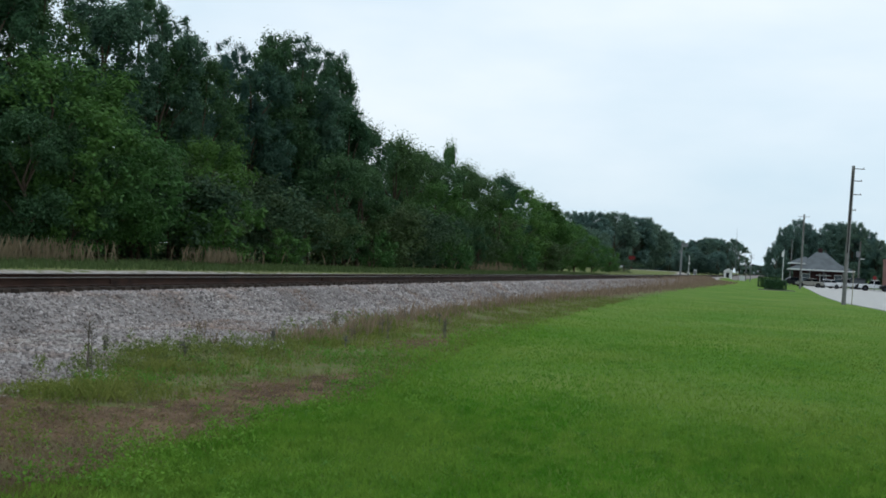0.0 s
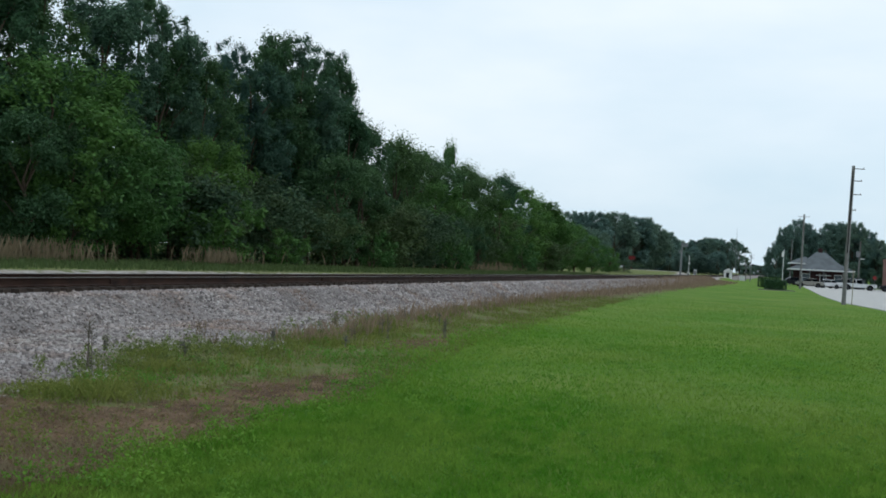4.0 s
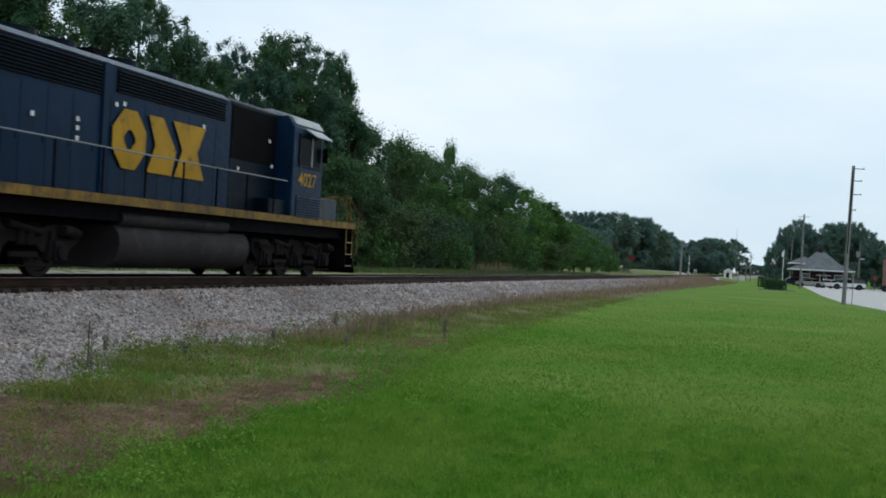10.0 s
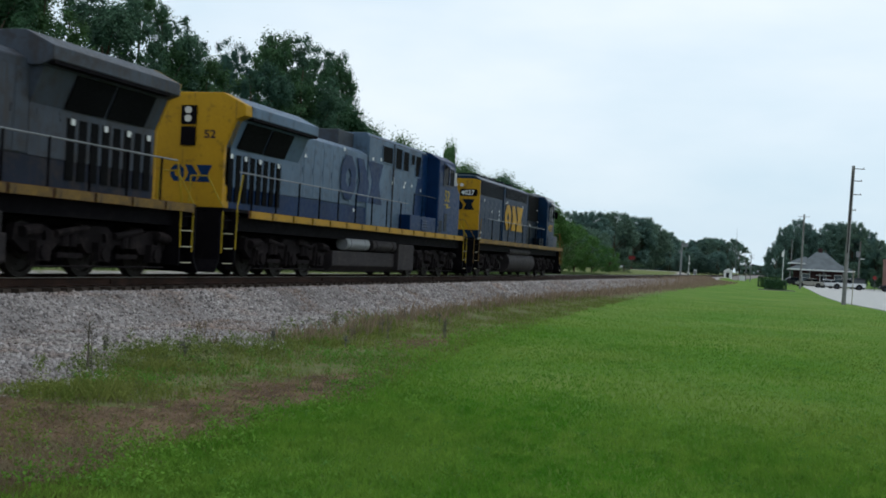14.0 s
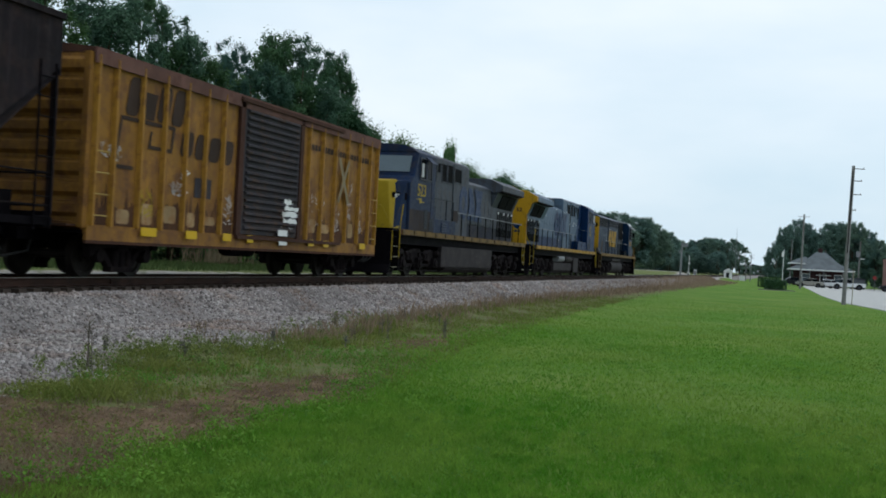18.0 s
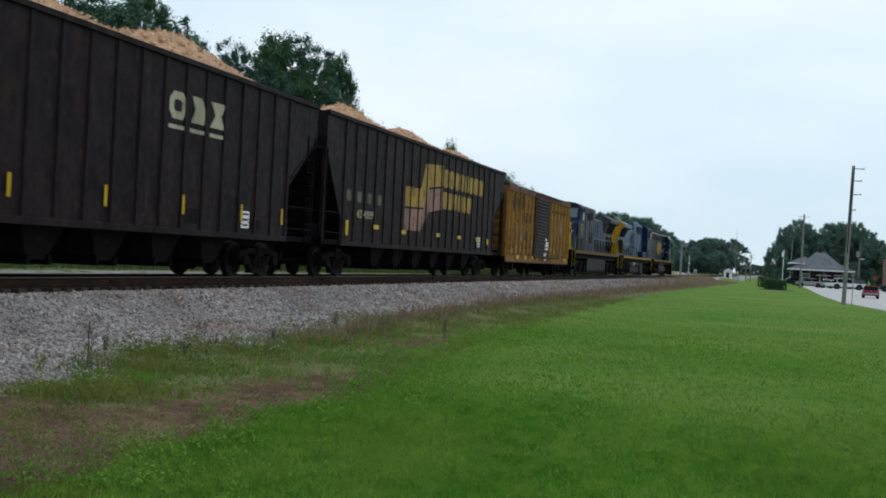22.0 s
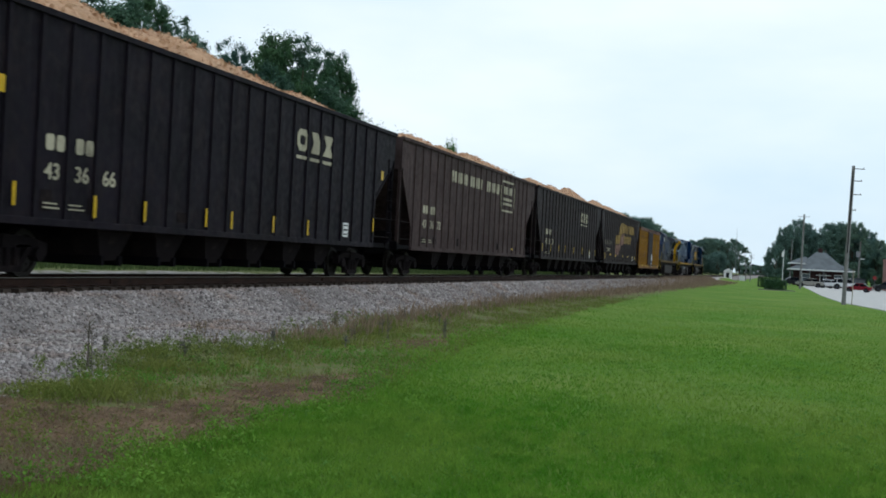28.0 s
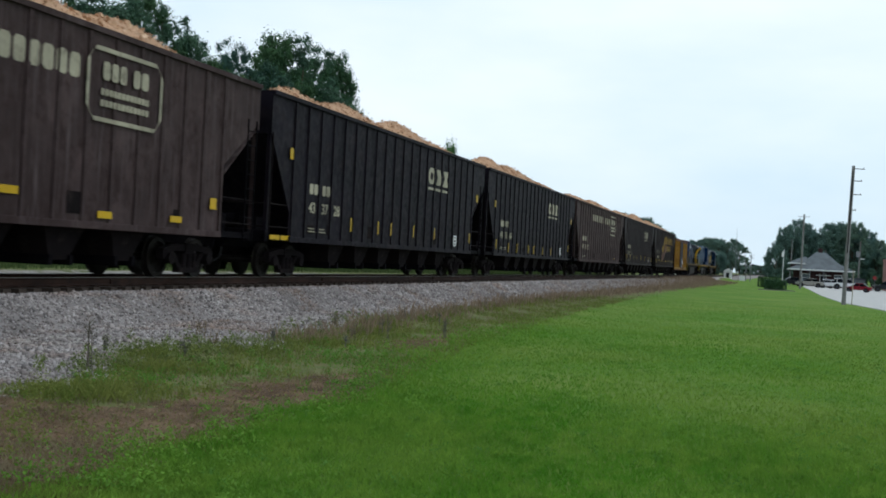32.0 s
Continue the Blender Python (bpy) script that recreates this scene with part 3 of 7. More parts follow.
# Far tree and pine: their haze lies in the leaf colour.
far_tree = make_tree("tree", "distant dark green tree, haze mixed into its leaf colour", "tree", M_FAR, "distant trees", seed=71, height=13, spread=4.2, low=0.02, clumps=340, per=95, leaf=0.16, clump_r=0.75, trunk_r=0.22, shape=0.75, lobed=2)
pine = make_tree("tree", "distant narrow dark green pine, haze mixed into its leaf colour", "tree", M_FAR, "distant trees", seed=73, height=14, spread=2.4, low=0.25, clumps=60, per=60, leaf=0.26, clump_r=0.8, trunk_r=0.18, shape=1.3)


def plant(kind, x, y, height, turn, wide=1.0):
    base = {oak: 17, ash: 14, elm: 10, lime: 10, sapling: 7.5, bush: 4.0, shrub: 2.6, far_tree: 13, pine: 14}[kind]
    s = height / base
    z = float(ground_z(x, y))
    return copy_thing(kind, pose(x, y, z, 0, 0, turn) @ Matrix.Diagonal((s * wide, s * wide, s, 1)))


def build_wood():
    rng = random.Random(5)
    # the trees that make the skyline, nearest first
    for kind, x, y, h, wide in (
            (ash, -33.0, 42.2, 12.6, 1.04), (ash, -35.0, 46.7, 13.6, 0.96), (ash, -34.0, 47.5, 13.5, 0.97), (oak, -37.0, 54.1, 14.8, 1.04), (oak, -35.0, 54.3, 14.2, 1.08),
            (ash, -36.0, 59.0, 14.8, 0.89), (oak, -34.0, 58.3, 14.2, 0.86), (oak, -35.0, 62.6, 13.9, 0.66), (ash, -33.0, 61.6, 11.4, 0.9), (oak, -35.0, 68.7, 14.2, 0.66),
            (oak, -34.0, 69.9, 13.3, 0.95), (ash, -34.0, 73.8, 15.1, 0.8), (oak, -33.0, 75.8, 15.9, 0.86), (oak, -34.0, 85.0, 17.2, 0.5), (ash, -33.0, 81.9, 15.8, 0.58),
            (ash, -31.0, 80.4, 11.6, 0.8), (elm, -31.0, 84.2, 10.9, 0.62), (elm, -31.0, 91.2, 10.8, 0.93), (elm, -32.0, 98.9, 10.6, 0.94), (elm, -32.0, 104.1, 10.5, 0.95),
            (sapling, -34.0, 116.7, 13.1, 0.39), (elm, -31.0, 112.4, 10.5, 0.95), (elm, -31.0, 118.6, 9.8, 1.02), (elm, -31.0, 128.1, 10.8, 0.93), (lime, -30.0, 134.0, 9.8, 1.03),
            (lime, -30.0, 142.9, 9.2, 1.08), (lime, -29.0, 144.6, 8.3, 1.20), (sapling, -28.5, 149.9, 6.8, 1.3), (sapling, -28.0, 159.9, 6.5, 1.4), (sapling, -27.5, 171.8, 5.2, 1.2),
            (ash, -34.5, 80.5, 15.6, 0.6), (elm, -34.0, 77.5, 13.6, 0.75), (ash, -36.5, 66.0, 11.6, 1.1), (ash, -37.0, 75.5, 13.0, 1.0), (elm, -36.0, 80.0, 13.2, 0.8), (ash, -37.0, 82.5, 14.0, 0.8), (ash, -36.0, 88.5, 14.0, 0.6), (elm, -34.0, 86.0, 12.6, 0.7), (lime, -27.0, 186.0, 4.0, 1.3), (bush, -26.5, 199.8, 2.0, 2.25)):
        plant(kind, x, y, h * (1.055 if 61 < y < 77 else 1.035 if y < 80 else 1.0), rng.uniform(0, 360), wide)
    # the fill behind and the edge in front
    y = 30.0
    while y < 185:
        h = np.interp(y, [30, 60, 100, 125, 160, 185], [11.5, 12, 11.5, 9.0, 7.0, 4.0])
        plant(rng.choice((ash, elm)), -37 - rng.uniform(0, 4), y, h * rng.uniform(0.8, 0.95), rng.uniform(0, 360), 1.35)
        y += rng.uniform(5, 7)
    y = 30.0
    while y < 196:
        f = float(np.interp(y, [30, 120, 150, 196], [8.0, 7.6, 5.2, 2.6]))
        kind = rng.choice((bush, bush, elm, elm, ash, sapling) if y < 118 else (lime, lime, sapling, bush))
        plant(kind, -28.4 + rng.uniform(-1.6, 0.8), y, f * rng.uniform(0.4, 0.62 if kind == bush else 1.0), rng.uniform(0, 360), 1.3 if kind == bush else 1.1)
        y += rng.uniform(2.8, 4.6)
    y = 30.0
    while y < 150:
        plant(bush, -33.5 + rng.uniform(-1.5, 1.5), y, rng.uniform(4.2, 6.0), rng.uniform(0, 360), 1.25)
        y += rng.uniform(3.2, 4.6)
    for x, y, h in ((-26.6, 52.5, 3.4), (-26.8, 40, 2.2), (-26.5, 60, 2.0), (-26.8, 75, 2.4), (-26.9, 95, 2.6), (-26.5, 120, 2.8)):
        plant(shrub, x, y, h, rng.uniform(0, 360))
    for x, y, h in ((-29, 41.5, 8.4), (-28.6, 44, 7.4), (-29.5, 49, 6.0)):
        plant(sapling, x, y, h, rng.uniform(0, 360), 1.25)
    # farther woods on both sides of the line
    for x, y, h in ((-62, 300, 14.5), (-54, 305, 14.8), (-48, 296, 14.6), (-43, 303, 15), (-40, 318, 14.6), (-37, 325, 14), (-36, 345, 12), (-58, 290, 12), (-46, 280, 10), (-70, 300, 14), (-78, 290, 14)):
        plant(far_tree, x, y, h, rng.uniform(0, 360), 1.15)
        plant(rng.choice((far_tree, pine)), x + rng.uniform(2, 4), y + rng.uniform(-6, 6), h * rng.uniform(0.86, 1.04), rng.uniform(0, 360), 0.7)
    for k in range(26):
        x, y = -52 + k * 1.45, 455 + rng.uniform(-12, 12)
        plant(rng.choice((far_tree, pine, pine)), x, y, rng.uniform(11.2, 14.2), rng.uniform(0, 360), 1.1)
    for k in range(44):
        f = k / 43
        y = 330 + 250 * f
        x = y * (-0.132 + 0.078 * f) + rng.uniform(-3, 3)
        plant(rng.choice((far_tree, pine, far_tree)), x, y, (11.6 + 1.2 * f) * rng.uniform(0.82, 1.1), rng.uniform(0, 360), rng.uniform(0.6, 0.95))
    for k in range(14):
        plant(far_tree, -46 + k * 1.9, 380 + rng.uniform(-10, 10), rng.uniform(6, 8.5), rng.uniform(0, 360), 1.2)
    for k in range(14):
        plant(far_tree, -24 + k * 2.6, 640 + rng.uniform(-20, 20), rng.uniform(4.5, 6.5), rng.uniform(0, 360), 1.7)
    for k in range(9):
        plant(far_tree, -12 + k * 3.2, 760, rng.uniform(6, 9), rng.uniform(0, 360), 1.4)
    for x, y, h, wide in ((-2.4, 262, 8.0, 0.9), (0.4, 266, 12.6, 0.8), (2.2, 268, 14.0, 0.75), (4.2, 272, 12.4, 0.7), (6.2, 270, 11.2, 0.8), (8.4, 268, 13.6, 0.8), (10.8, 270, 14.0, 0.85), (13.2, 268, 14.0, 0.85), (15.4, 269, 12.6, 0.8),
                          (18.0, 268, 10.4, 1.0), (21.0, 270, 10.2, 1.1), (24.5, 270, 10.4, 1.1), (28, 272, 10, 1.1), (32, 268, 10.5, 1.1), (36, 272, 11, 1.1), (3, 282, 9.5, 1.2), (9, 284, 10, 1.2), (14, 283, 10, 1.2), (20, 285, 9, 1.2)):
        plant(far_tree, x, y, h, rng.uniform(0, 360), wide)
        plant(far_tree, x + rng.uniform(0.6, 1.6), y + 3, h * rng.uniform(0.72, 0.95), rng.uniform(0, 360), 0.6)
    for kind in (oak, ash, elm, lime, sapling, bush, shrub, far_tree, pine):
        for o in (*kind.children_recursive, kind):
            bpy.data.objects.remove(o)


build_wood()


# ---- the train ----
SPEED, FRONT0 = 8.8, 38.4 - 8.8 * 10.5      # metres per second; where the head of the train is at the start
TRAIN = "vehicles of the freight train"
moving = []                                  # (thing, metres behind the train's head, turned round)

FACES = {"near": ((0, 1, 0), (0, 0, 1), (1, 0, 0)), "back": ((1, 0, 0), (0, 0, 1), (0, -1, 0)), "fore": ((-1, 0, 0), (0, 0, 1), (0, 1, 0)), "off": ((0, -1, 0), (0, 0, 1), (-1, 0, 0))}


def face_matrix(face, x, y, z):
    u, v, w = FACES[face]
    return Matrix(((u[0], v[0], w[0], x), (u[1], v[1], w[1], y), (u[2], v[2], w[2], z), (0, 0, 0, 1)))


def lettering(name, text, size, face, x, y, z, material, parent, bold=0.012, wide=1.0, label=""):
    """Painted characters, a few millimetres proud, with their lower left corner at the place given."""
    cu = bpy.data.curves.new(name, "FONT")
    cu.body, cu.size, cu.extrude, cu.offset, cu.resolution_u = text, size, 0.004, bold, 3
    ob = bpy.data.objects.new(name, cu)
    me = bpy.data.meshes.new_from_object(ob)
    bpy.data.objects.remove(ob)
    me.transform(face_matrix(face, x, y, z) @ Matrix.Diagonal((wide, 1, 1, 1)))
    me.materials.clear()
    me.materials.append(material)
    return part(name, me, None, parent, label)


def painted(name, shapes, face, x, y, z, material, parent, label="", depth=0.008, joined=False):
    """Flat painted shapes, each an outline in the plane of a face."""
    m = face_matrix(face, x, y, z)
    whole, last = Solid(), None
    for o in shapes:
        s = whole if joined else Solid()
        if isinstance(o, tuple):
            a, b = o
            n = len(a)
            s.add([(*p, depth) for p in a] + [(*p, depth) for p in b] + [(*p, 0) for p in a] + [(*p, 0) for p in b],
                  [(i, (i + 1) % n, (i + 1) % n + n, i + n) for i in range(n)] + [(i, i + 2 * n, (i + 1) % n + 2 * n, (i + 1) % n) for i in range(n)] + [(i + n, (i + 1) % n + n, (i + 1) % n + 3 * n, i + 3 * n) for i in range(n)])
        else:
            s.along("z", o, 0.0, depth)
        if not joined:
            s.v = [tuple(m @ Vector(p)) for p in s.v]
            last = part(name, s, material, parent, label)
    if joined:
        whole.v = [tuple(m @ Vector(p)) for p in whole.v]
        last = tagged(part(name, whole, material, parent, label), kind="stuff")
    return last


def rect(x0, x1, y0, y1):
    return [(x0, y0), (x1, y0), (x1, y1), (x0, y1)]


def chamfered(x0, x1, y0, y1, c):
    return [(x0 + c, y0), (x1 - c, y0), (x1, y0 + c), (x1, y1 - c), (x1 - c, y1), (x0 + c, y1), (x0, y1 - c), (x0, y0 + c)]


def ring(x0, x1, y0, y1, c, t):
    """A chamfered frame: its outer and inner outline."""
    a, b = chamfered(x0, x1, y0, y1, c), chamfered(x0 + t, x1 - t, y0 + t, y1 - t, c * 0.4)
    return [(a, b)]


def emblem(w, h):
    """A plain stand-in for the railway's mark: a frame, a slanted block and an hourglass."""
    u, t = w / 3, w * 0.105
    out = ring(0, u * 0.98, 0, h, u * 0.3, t)
    out.append([(u * 1.05, 0), (u * 1.85, 0), (u * 1.98, h * 0.45), (u * 1.5, h), (u * 1.05, h), (u * 1.3, h * 0.5)])
    out.append([(u * 1.95, 0), (u * 3, 0), (u * 2.72, h * 0.5), (u * 3, h), (u * 1.85, h), (u * 2.2, h * 0.5)])
    return out


def slanted(shapes, lean=0.22):
    return [[(a + lean * b, b) for a, b in q] for q in shapes]


def bars(n, pitch, h, fill=0.78, gaps=()):
    """A word that is not lettered: a row of chamfered blocks."""
    return [chamfered(i * pitch, i * pitch + pitch * fill, 0, h, min(h, pitch) * 0.16) for i in range(n) if i not in gaps]


mesh_store = {}


def shared(key, make):
    if key not in mesh_store:
        mesh_store[key] = make()
    return mesh_store[key]


def wheelset_mesh(r):
    s = Solid()
    n = 28
    for side in (-1, 1):
        prof = [(0.63, r * 0.30), (0.63, r * 0.78), (0.675, r + 0.028), (0.705, r + 0.028), (0.715, r), (0.81, r - 0.004), (0.81, r * 0.80), (0.77, r * 0.74), (0.76, r * 0.36), (0.80, r * 0.28), (0.80, 0.02)]
        base = len(s.v)
        for x, q in prof:
            s.v += [(side * x, q * math.cos(2 * math.pi * i / n), q * math.sin(2 * math.pi * i / n)) for i in range(n)]
        for k in range(len(prof) - 1):
            for i in range(n):
                j = (i + 1) % n
                s.f.append((base + k * n + i, base + k * n + j, base + (k + 1) * n + j, base + (k + 1) * n + i))
    s.rod((-1.0, 0, 0), (1.0, 0, 0), 0.09, n=10)
    for k in range(6):
        a = k * math.pi / 3
        for side in (-1, 1):
            s.rod((side * 0.775, 0.55 * r * math.cos(a), 0.55 * r * math.sin(a)), (side * 0.79, 0.55 * r * math.cos(a), 0.55 * r * math.sin(a)), 0.05 * r, n=6)
    return s.mesh("wheelset", M_WHEEL)


def three_axle_truck(parent, y, r=0.508, gap=2.02):
    """A locomotive truck: cast side frames over three driven axles."""
    s = Solid()
    prof = [(-2.75, 0.72), (-2.7, 1.02), (-1.9, 1.02), (-1.6, 0.92), (-0.5, 0.92), (-0.3, 1.05), (0.3, 1.05), (0.5, 0.92), (1.6, 0.92), (1.9, 1.02), (2.7, 1.02), (2.75, 0.72), (2.4, 0.5), (1.6, 0.5), (1.35, 0.68), (0.6, 0.68), (0.4, 0.5), (-0.4, 0.5), (-0.6, 0.68), (-1.35, 0.68), (-1.6, 0.5), (-2.4, 0.5)]
    s.along("x", prof, 0.98, 1.16)
    for k in (-1, 0, 1):
        s.box(1.10, 1.30, k * gap - 0.2, k * gap + 0.2, 0.34, 0.72)
        s.rod((1.28, k * gap, 0.508), (1.36, k * gap, 0.508), 0.15, n=12)
        s.along("x", [(k * gap - 0.33, 0.36), (k * gap - 0.22, 0.9), (k * gap - 0.12, 0.9), (k * gap - 0.24, 0.30)], 1.1, 1.24)
    for k in (-0.5, 0.5):
        for d in (-0.14, 0.14):
            s.rod((1.14, 2 * k * gap / 2 + d + k * 0.1, 0.62), (1.14, 2 * k * gap / 2 + d + k * 0.1, 0.95), 0.11, n=10)
        s.rod((1.2, k * gap - 0.5, 1.0), (1.2, k * gap + 0.5, 0.86), 0.07, n=8)
        s.box(1.12, 1.2, k * gap - 0.42, k * gap + 0.42, 0.40, 0.5)
    s.rod((1.24, -2.6, 0.86), (1.24, -2.1, 0.92), 0.11, n=10).rod((1.24, 2.1, 0.92), (1.24, 2.6, 0.86), 0.11, n=10)
    s.pipe([(1.27, -2.4, 0.24), (1.27, 2.4, 0.24)], 0.02)
    s.both()
    s.box(-1.0, 1.0, -0.35, 0.35, 0.55, 1.05).box(-0.98, 0.98, -2.5, -2.3, 0.6, 0.95).box(-0.98, 0.98, 2.3, 2.5, 0.6, 0.95)
    t = part("truck", shared("truck3", lambda: s.mesh("truck", M_TRUCK2)), None, parent, at=pose(0, y, 0))
    for k in (-1, 0, 1):
        part("traction_motor", shared("motor", lambda: Solid().box(-0.68, 0.68, -0.78, 0.78, 0.2, 0.98).mesh("traction_motor", M_BLACK)), None, t, at=pose(0, k * gap, 0))
        w = part("wheelset", shared(("wheels", r), lambda: wheelset_mesh(r)), None, t, at=pose(0, k * gap, r))
        w["radius"] = r
    return t


def two_axle_truck(parent, y, r=0.457, gap=1.78):
    """A freight truck: two cast side frames with a spring nest between two axles."""
    s = Solid()
    h = gap / 2
    s.along("x", [(-h - 0.28, 0.42), (-h - 0.28, 0.66), (-h + 0.1, 0.74), (-0.42, 0.78), (0.42, 0.78), (h - 0.1, 0.74), (h + 0.28, 0.66), (h + 0.28, 0.42), (h - 0.02, 0.54), (0.62, 0.62), (-0.62, 0.62), (-h + 0.02, 0.54)], 0.94, 1.12)
    s.along("x", [(-h + 0.1, 0.58), (-h + 0.28, 0.58), (-0.28, 0.22), (-0.38, 0.14)], 0.96, 1.10)
    s.along("x", [(h - 0.1, 0.58), (h - 0.28, 0.58), (0.28, 0.22), (0.38, 0.14)], 0.96, 1.10)
    s.box(0.94, 1.14, -0.42, 0.42, 0.12, 0.24)
    for d in (-0.24, 0, 0.24):
        for x in (0.98, 1.1):
            s.rod((x, d, 0.24), (x, d, 0.56), 0.08, n=8)
    for k in (-1, 1):
        s.rod((1.0, k * h, r), (1.19, k * h, r), 0.14, n=12)
    s.both()
    s.box(-1.15, 1.15, -0.2, 0.2, 0.56, 0.8)
    t = part("truck", shared("truck2", lambda: s.mesh("truck", M_TRUCK)), None, parent, at=pose(0, y, 0))
    for k in (-1, 1):
        w = part("wheelset", shared(("wheels", r), lambda: wheelset_mesh(r)), None, t, at=pose(0, k * h, r))
        w["radius"] = r
    return t


def coupler(parent, y, way, reach):
    s = Solid()
    s.box(-0.08, 0.08, min(0, way * reach), max(0, way * reach), 0.78, 0.95)
    e = way * reach
    s.along("z", [(-0.17, e - way * 0.24), (0.15, e - way * 0.24), (0.2, e - way * 0.1), (0.12, e), (0.02, e), (-0.02, e - way * 0.1), (-0.1, e - way * 0.1), (-0.12, e), (-0.2, e)], 0.72, 1.0)
    c = part("coupler", s, M_BLACK, parent, at=pose(0, y, 0))
    hose = Solid().pipe([(0.3, 0, 0.75), (0.32, way * 0.15, 0.5), (0.2, way * reach * 0.7, 0.38), (0.05, way * reach, 0.42)], 0.028)
    part("air_hose", hose, M_RUBBER, c)


def steps_and_rails(parent, y, way, rail_mat):
    """The stepwells at one end of a locomotive, with the grab irons over them."""
    for side in (-1, 1):
        s = Solid()
        for k, z in enumerate((0.34, 0.70, 1.06, 1.40)):
            s.box(side * 0.95, side * 1.48, y - way * (0.62 - 0.04 * k), y - way * 0.12, z, z + 0.03)
        s.box(side * 0.93, side * 0.97, y - way * 0.7, y - way * 0.05, 0.3, 1.62)
        s.box(side * 0.95, side * 1.5, y - way * 0.72, y - way * 0.67, 0.3, 1.62)
        part("step_well", s, M_BLACK, parent)
        for z in (0.34, 0.70, 1.06):
            part("step_edge", Solid().box(side * 1.45, side * 1.487, y - way * 0.6, y - way * 0.13, z + 0.012, z + 0.034), M_CREAM, parent)
        part("grab_iron", Solid().pipe([(side * 1.5, y - way * 0.7, 0.7), (side * 1.5, y - way * 0.72, 1.75), (side * 1.5, y - way * 0.95, 2.55)], 0.02), rail_mat, parent, "yellow painted grab irons")
        rail = Solid().pipe([(side * 1.45, y - way * 0.06, 0.6), (side * 1.45, y - way * 0.06, 1.7), (side * 1.0, y - way * 0.06, 2.45), (side * 0.55, y - way * 0.06, 2.45), (side * 0.5, y - way * 0.06, 1.5)], 0.02)
        part("grab_iron", rail, rail_mat, parent, "yellow painted grab irons")


def walkway_rail(parent, y0, y1, x, posts, mat_rail):
    for side in (-1, 1):
        part("handrail", Solid().pipe([(side * x, y0, 2.62), (side * x, y1, 2.62)], 0.019), mat_rail, parent)
        post = Solid().box(-0.018, 0.018, -0.018, 0.018, 1.6, 2.62)
        for k in range(posts):
            yy = y0 + (y1 - y0) * (k + 0.5) / posts
            part("stanchion", shared("stanchion", lambda: post.mesh("stanchion", M_BLACK)), None, parent, at=pose(side * x, yy, 0))


def hood_profile(w, z0, z1, c):
    return [(-w, z0), (w, z0), (w, z1 - c), (w - c * 1.4, z1 - c * 0.25), (w * 0.45, z1), (-w * 0.45, z1), (-w + c * 1.4, z1 - c * 0.25), (-w, z1 - c)]


def mirrored_box(x0, x1, y0, y1, z0, z1):
    return Solid().box(x0, x1, y0, y1, z0, z1).both()


def underframe(t, half, more=0.0):
    fore = half + more
    part("underframe", Solid().box(-1.3, 1.3, -half, fore, 1.18, 1.54).box(-1.48, 1.48, -half, fore, 1.62, 1.7).box(-0.5, 0.5, -half, fore, 0.85, 1.15), M_BLACK, t)
    for way in (-1, 1):
        e = fore if way > 0 else -half
        plow = Solid().along("x", [(e, 1.6), (e + way * 0.06, 1.6), (e + way * 0.06, 0.45), (e + way * 0.28, 0.16), (e + way * 0.2, 0.14), (e, 0.42)], -1.46, 1.46)
        part("pilot", plow, M_BLACK, t)
        coupler(t, e, way, 0.55)
        lines = Solid()
        for k in range(3):
            lines.pipe([(0.5 + 0.12 * k, e, 0.9), (0.52 + 0.12 * k, e + way * 0.14, 0.62), (0.4 + 0.1 * k, e + way * 0.4, 0.48)], 0.024)
        lines.both()
        part("brake_hoses", lines, M_RUBBER, t)


def hood_doors(t, y0, y1, n, x, z0, z1, material):
    """Tall access doors, each a leaf of its own, on both sides of a hood."""
    w = (y1 - y0) / n
    leaf = shared(("door", round(w, 3), z0, z1, material.name), lambda: Solid().box(0, 0.006, 0.012, w - 0.012, z0, z1).box(0.006, 0.022, w - 0.1, w - 0.06, (z0 + z1) / 2 - 0.08, (z0 + z1) / 2 + 0.08).mesh("hood_door", material))
    for k in range(n):
        part("hood_door", leaf, None, t, at=pose(x, y0 + k * w, 0))
        part("hood_door", leaf, None, t, at=pose(-x, y0 + (k + 1) * w, 0, 0, 0, 180))


def louvred(t, name, y0, y1, z0, z1, x, rows, back, slat_mat):
    for side in (-1, 1):
        g = part(name, Solid().box(side * (x - 0.01), side * (x + 0.012), y0, y1, z0, z1), back, t)
        s = Solid()
        dz = (z1 - z0) / rows
        for k in range(rows):
            s.along("y", [(side * x, z0 + k * dz), (side * (x + 0.035), z0 + k * dz + dz * 0.15), (side * (x + 0.035), z0 + k * dz + dz * 0.28), (side * x, z0 + k * dz + dz * 0.75)], y0 + 0.03, y1 - 0.03)
        part("slats", s, slat_mat, g)


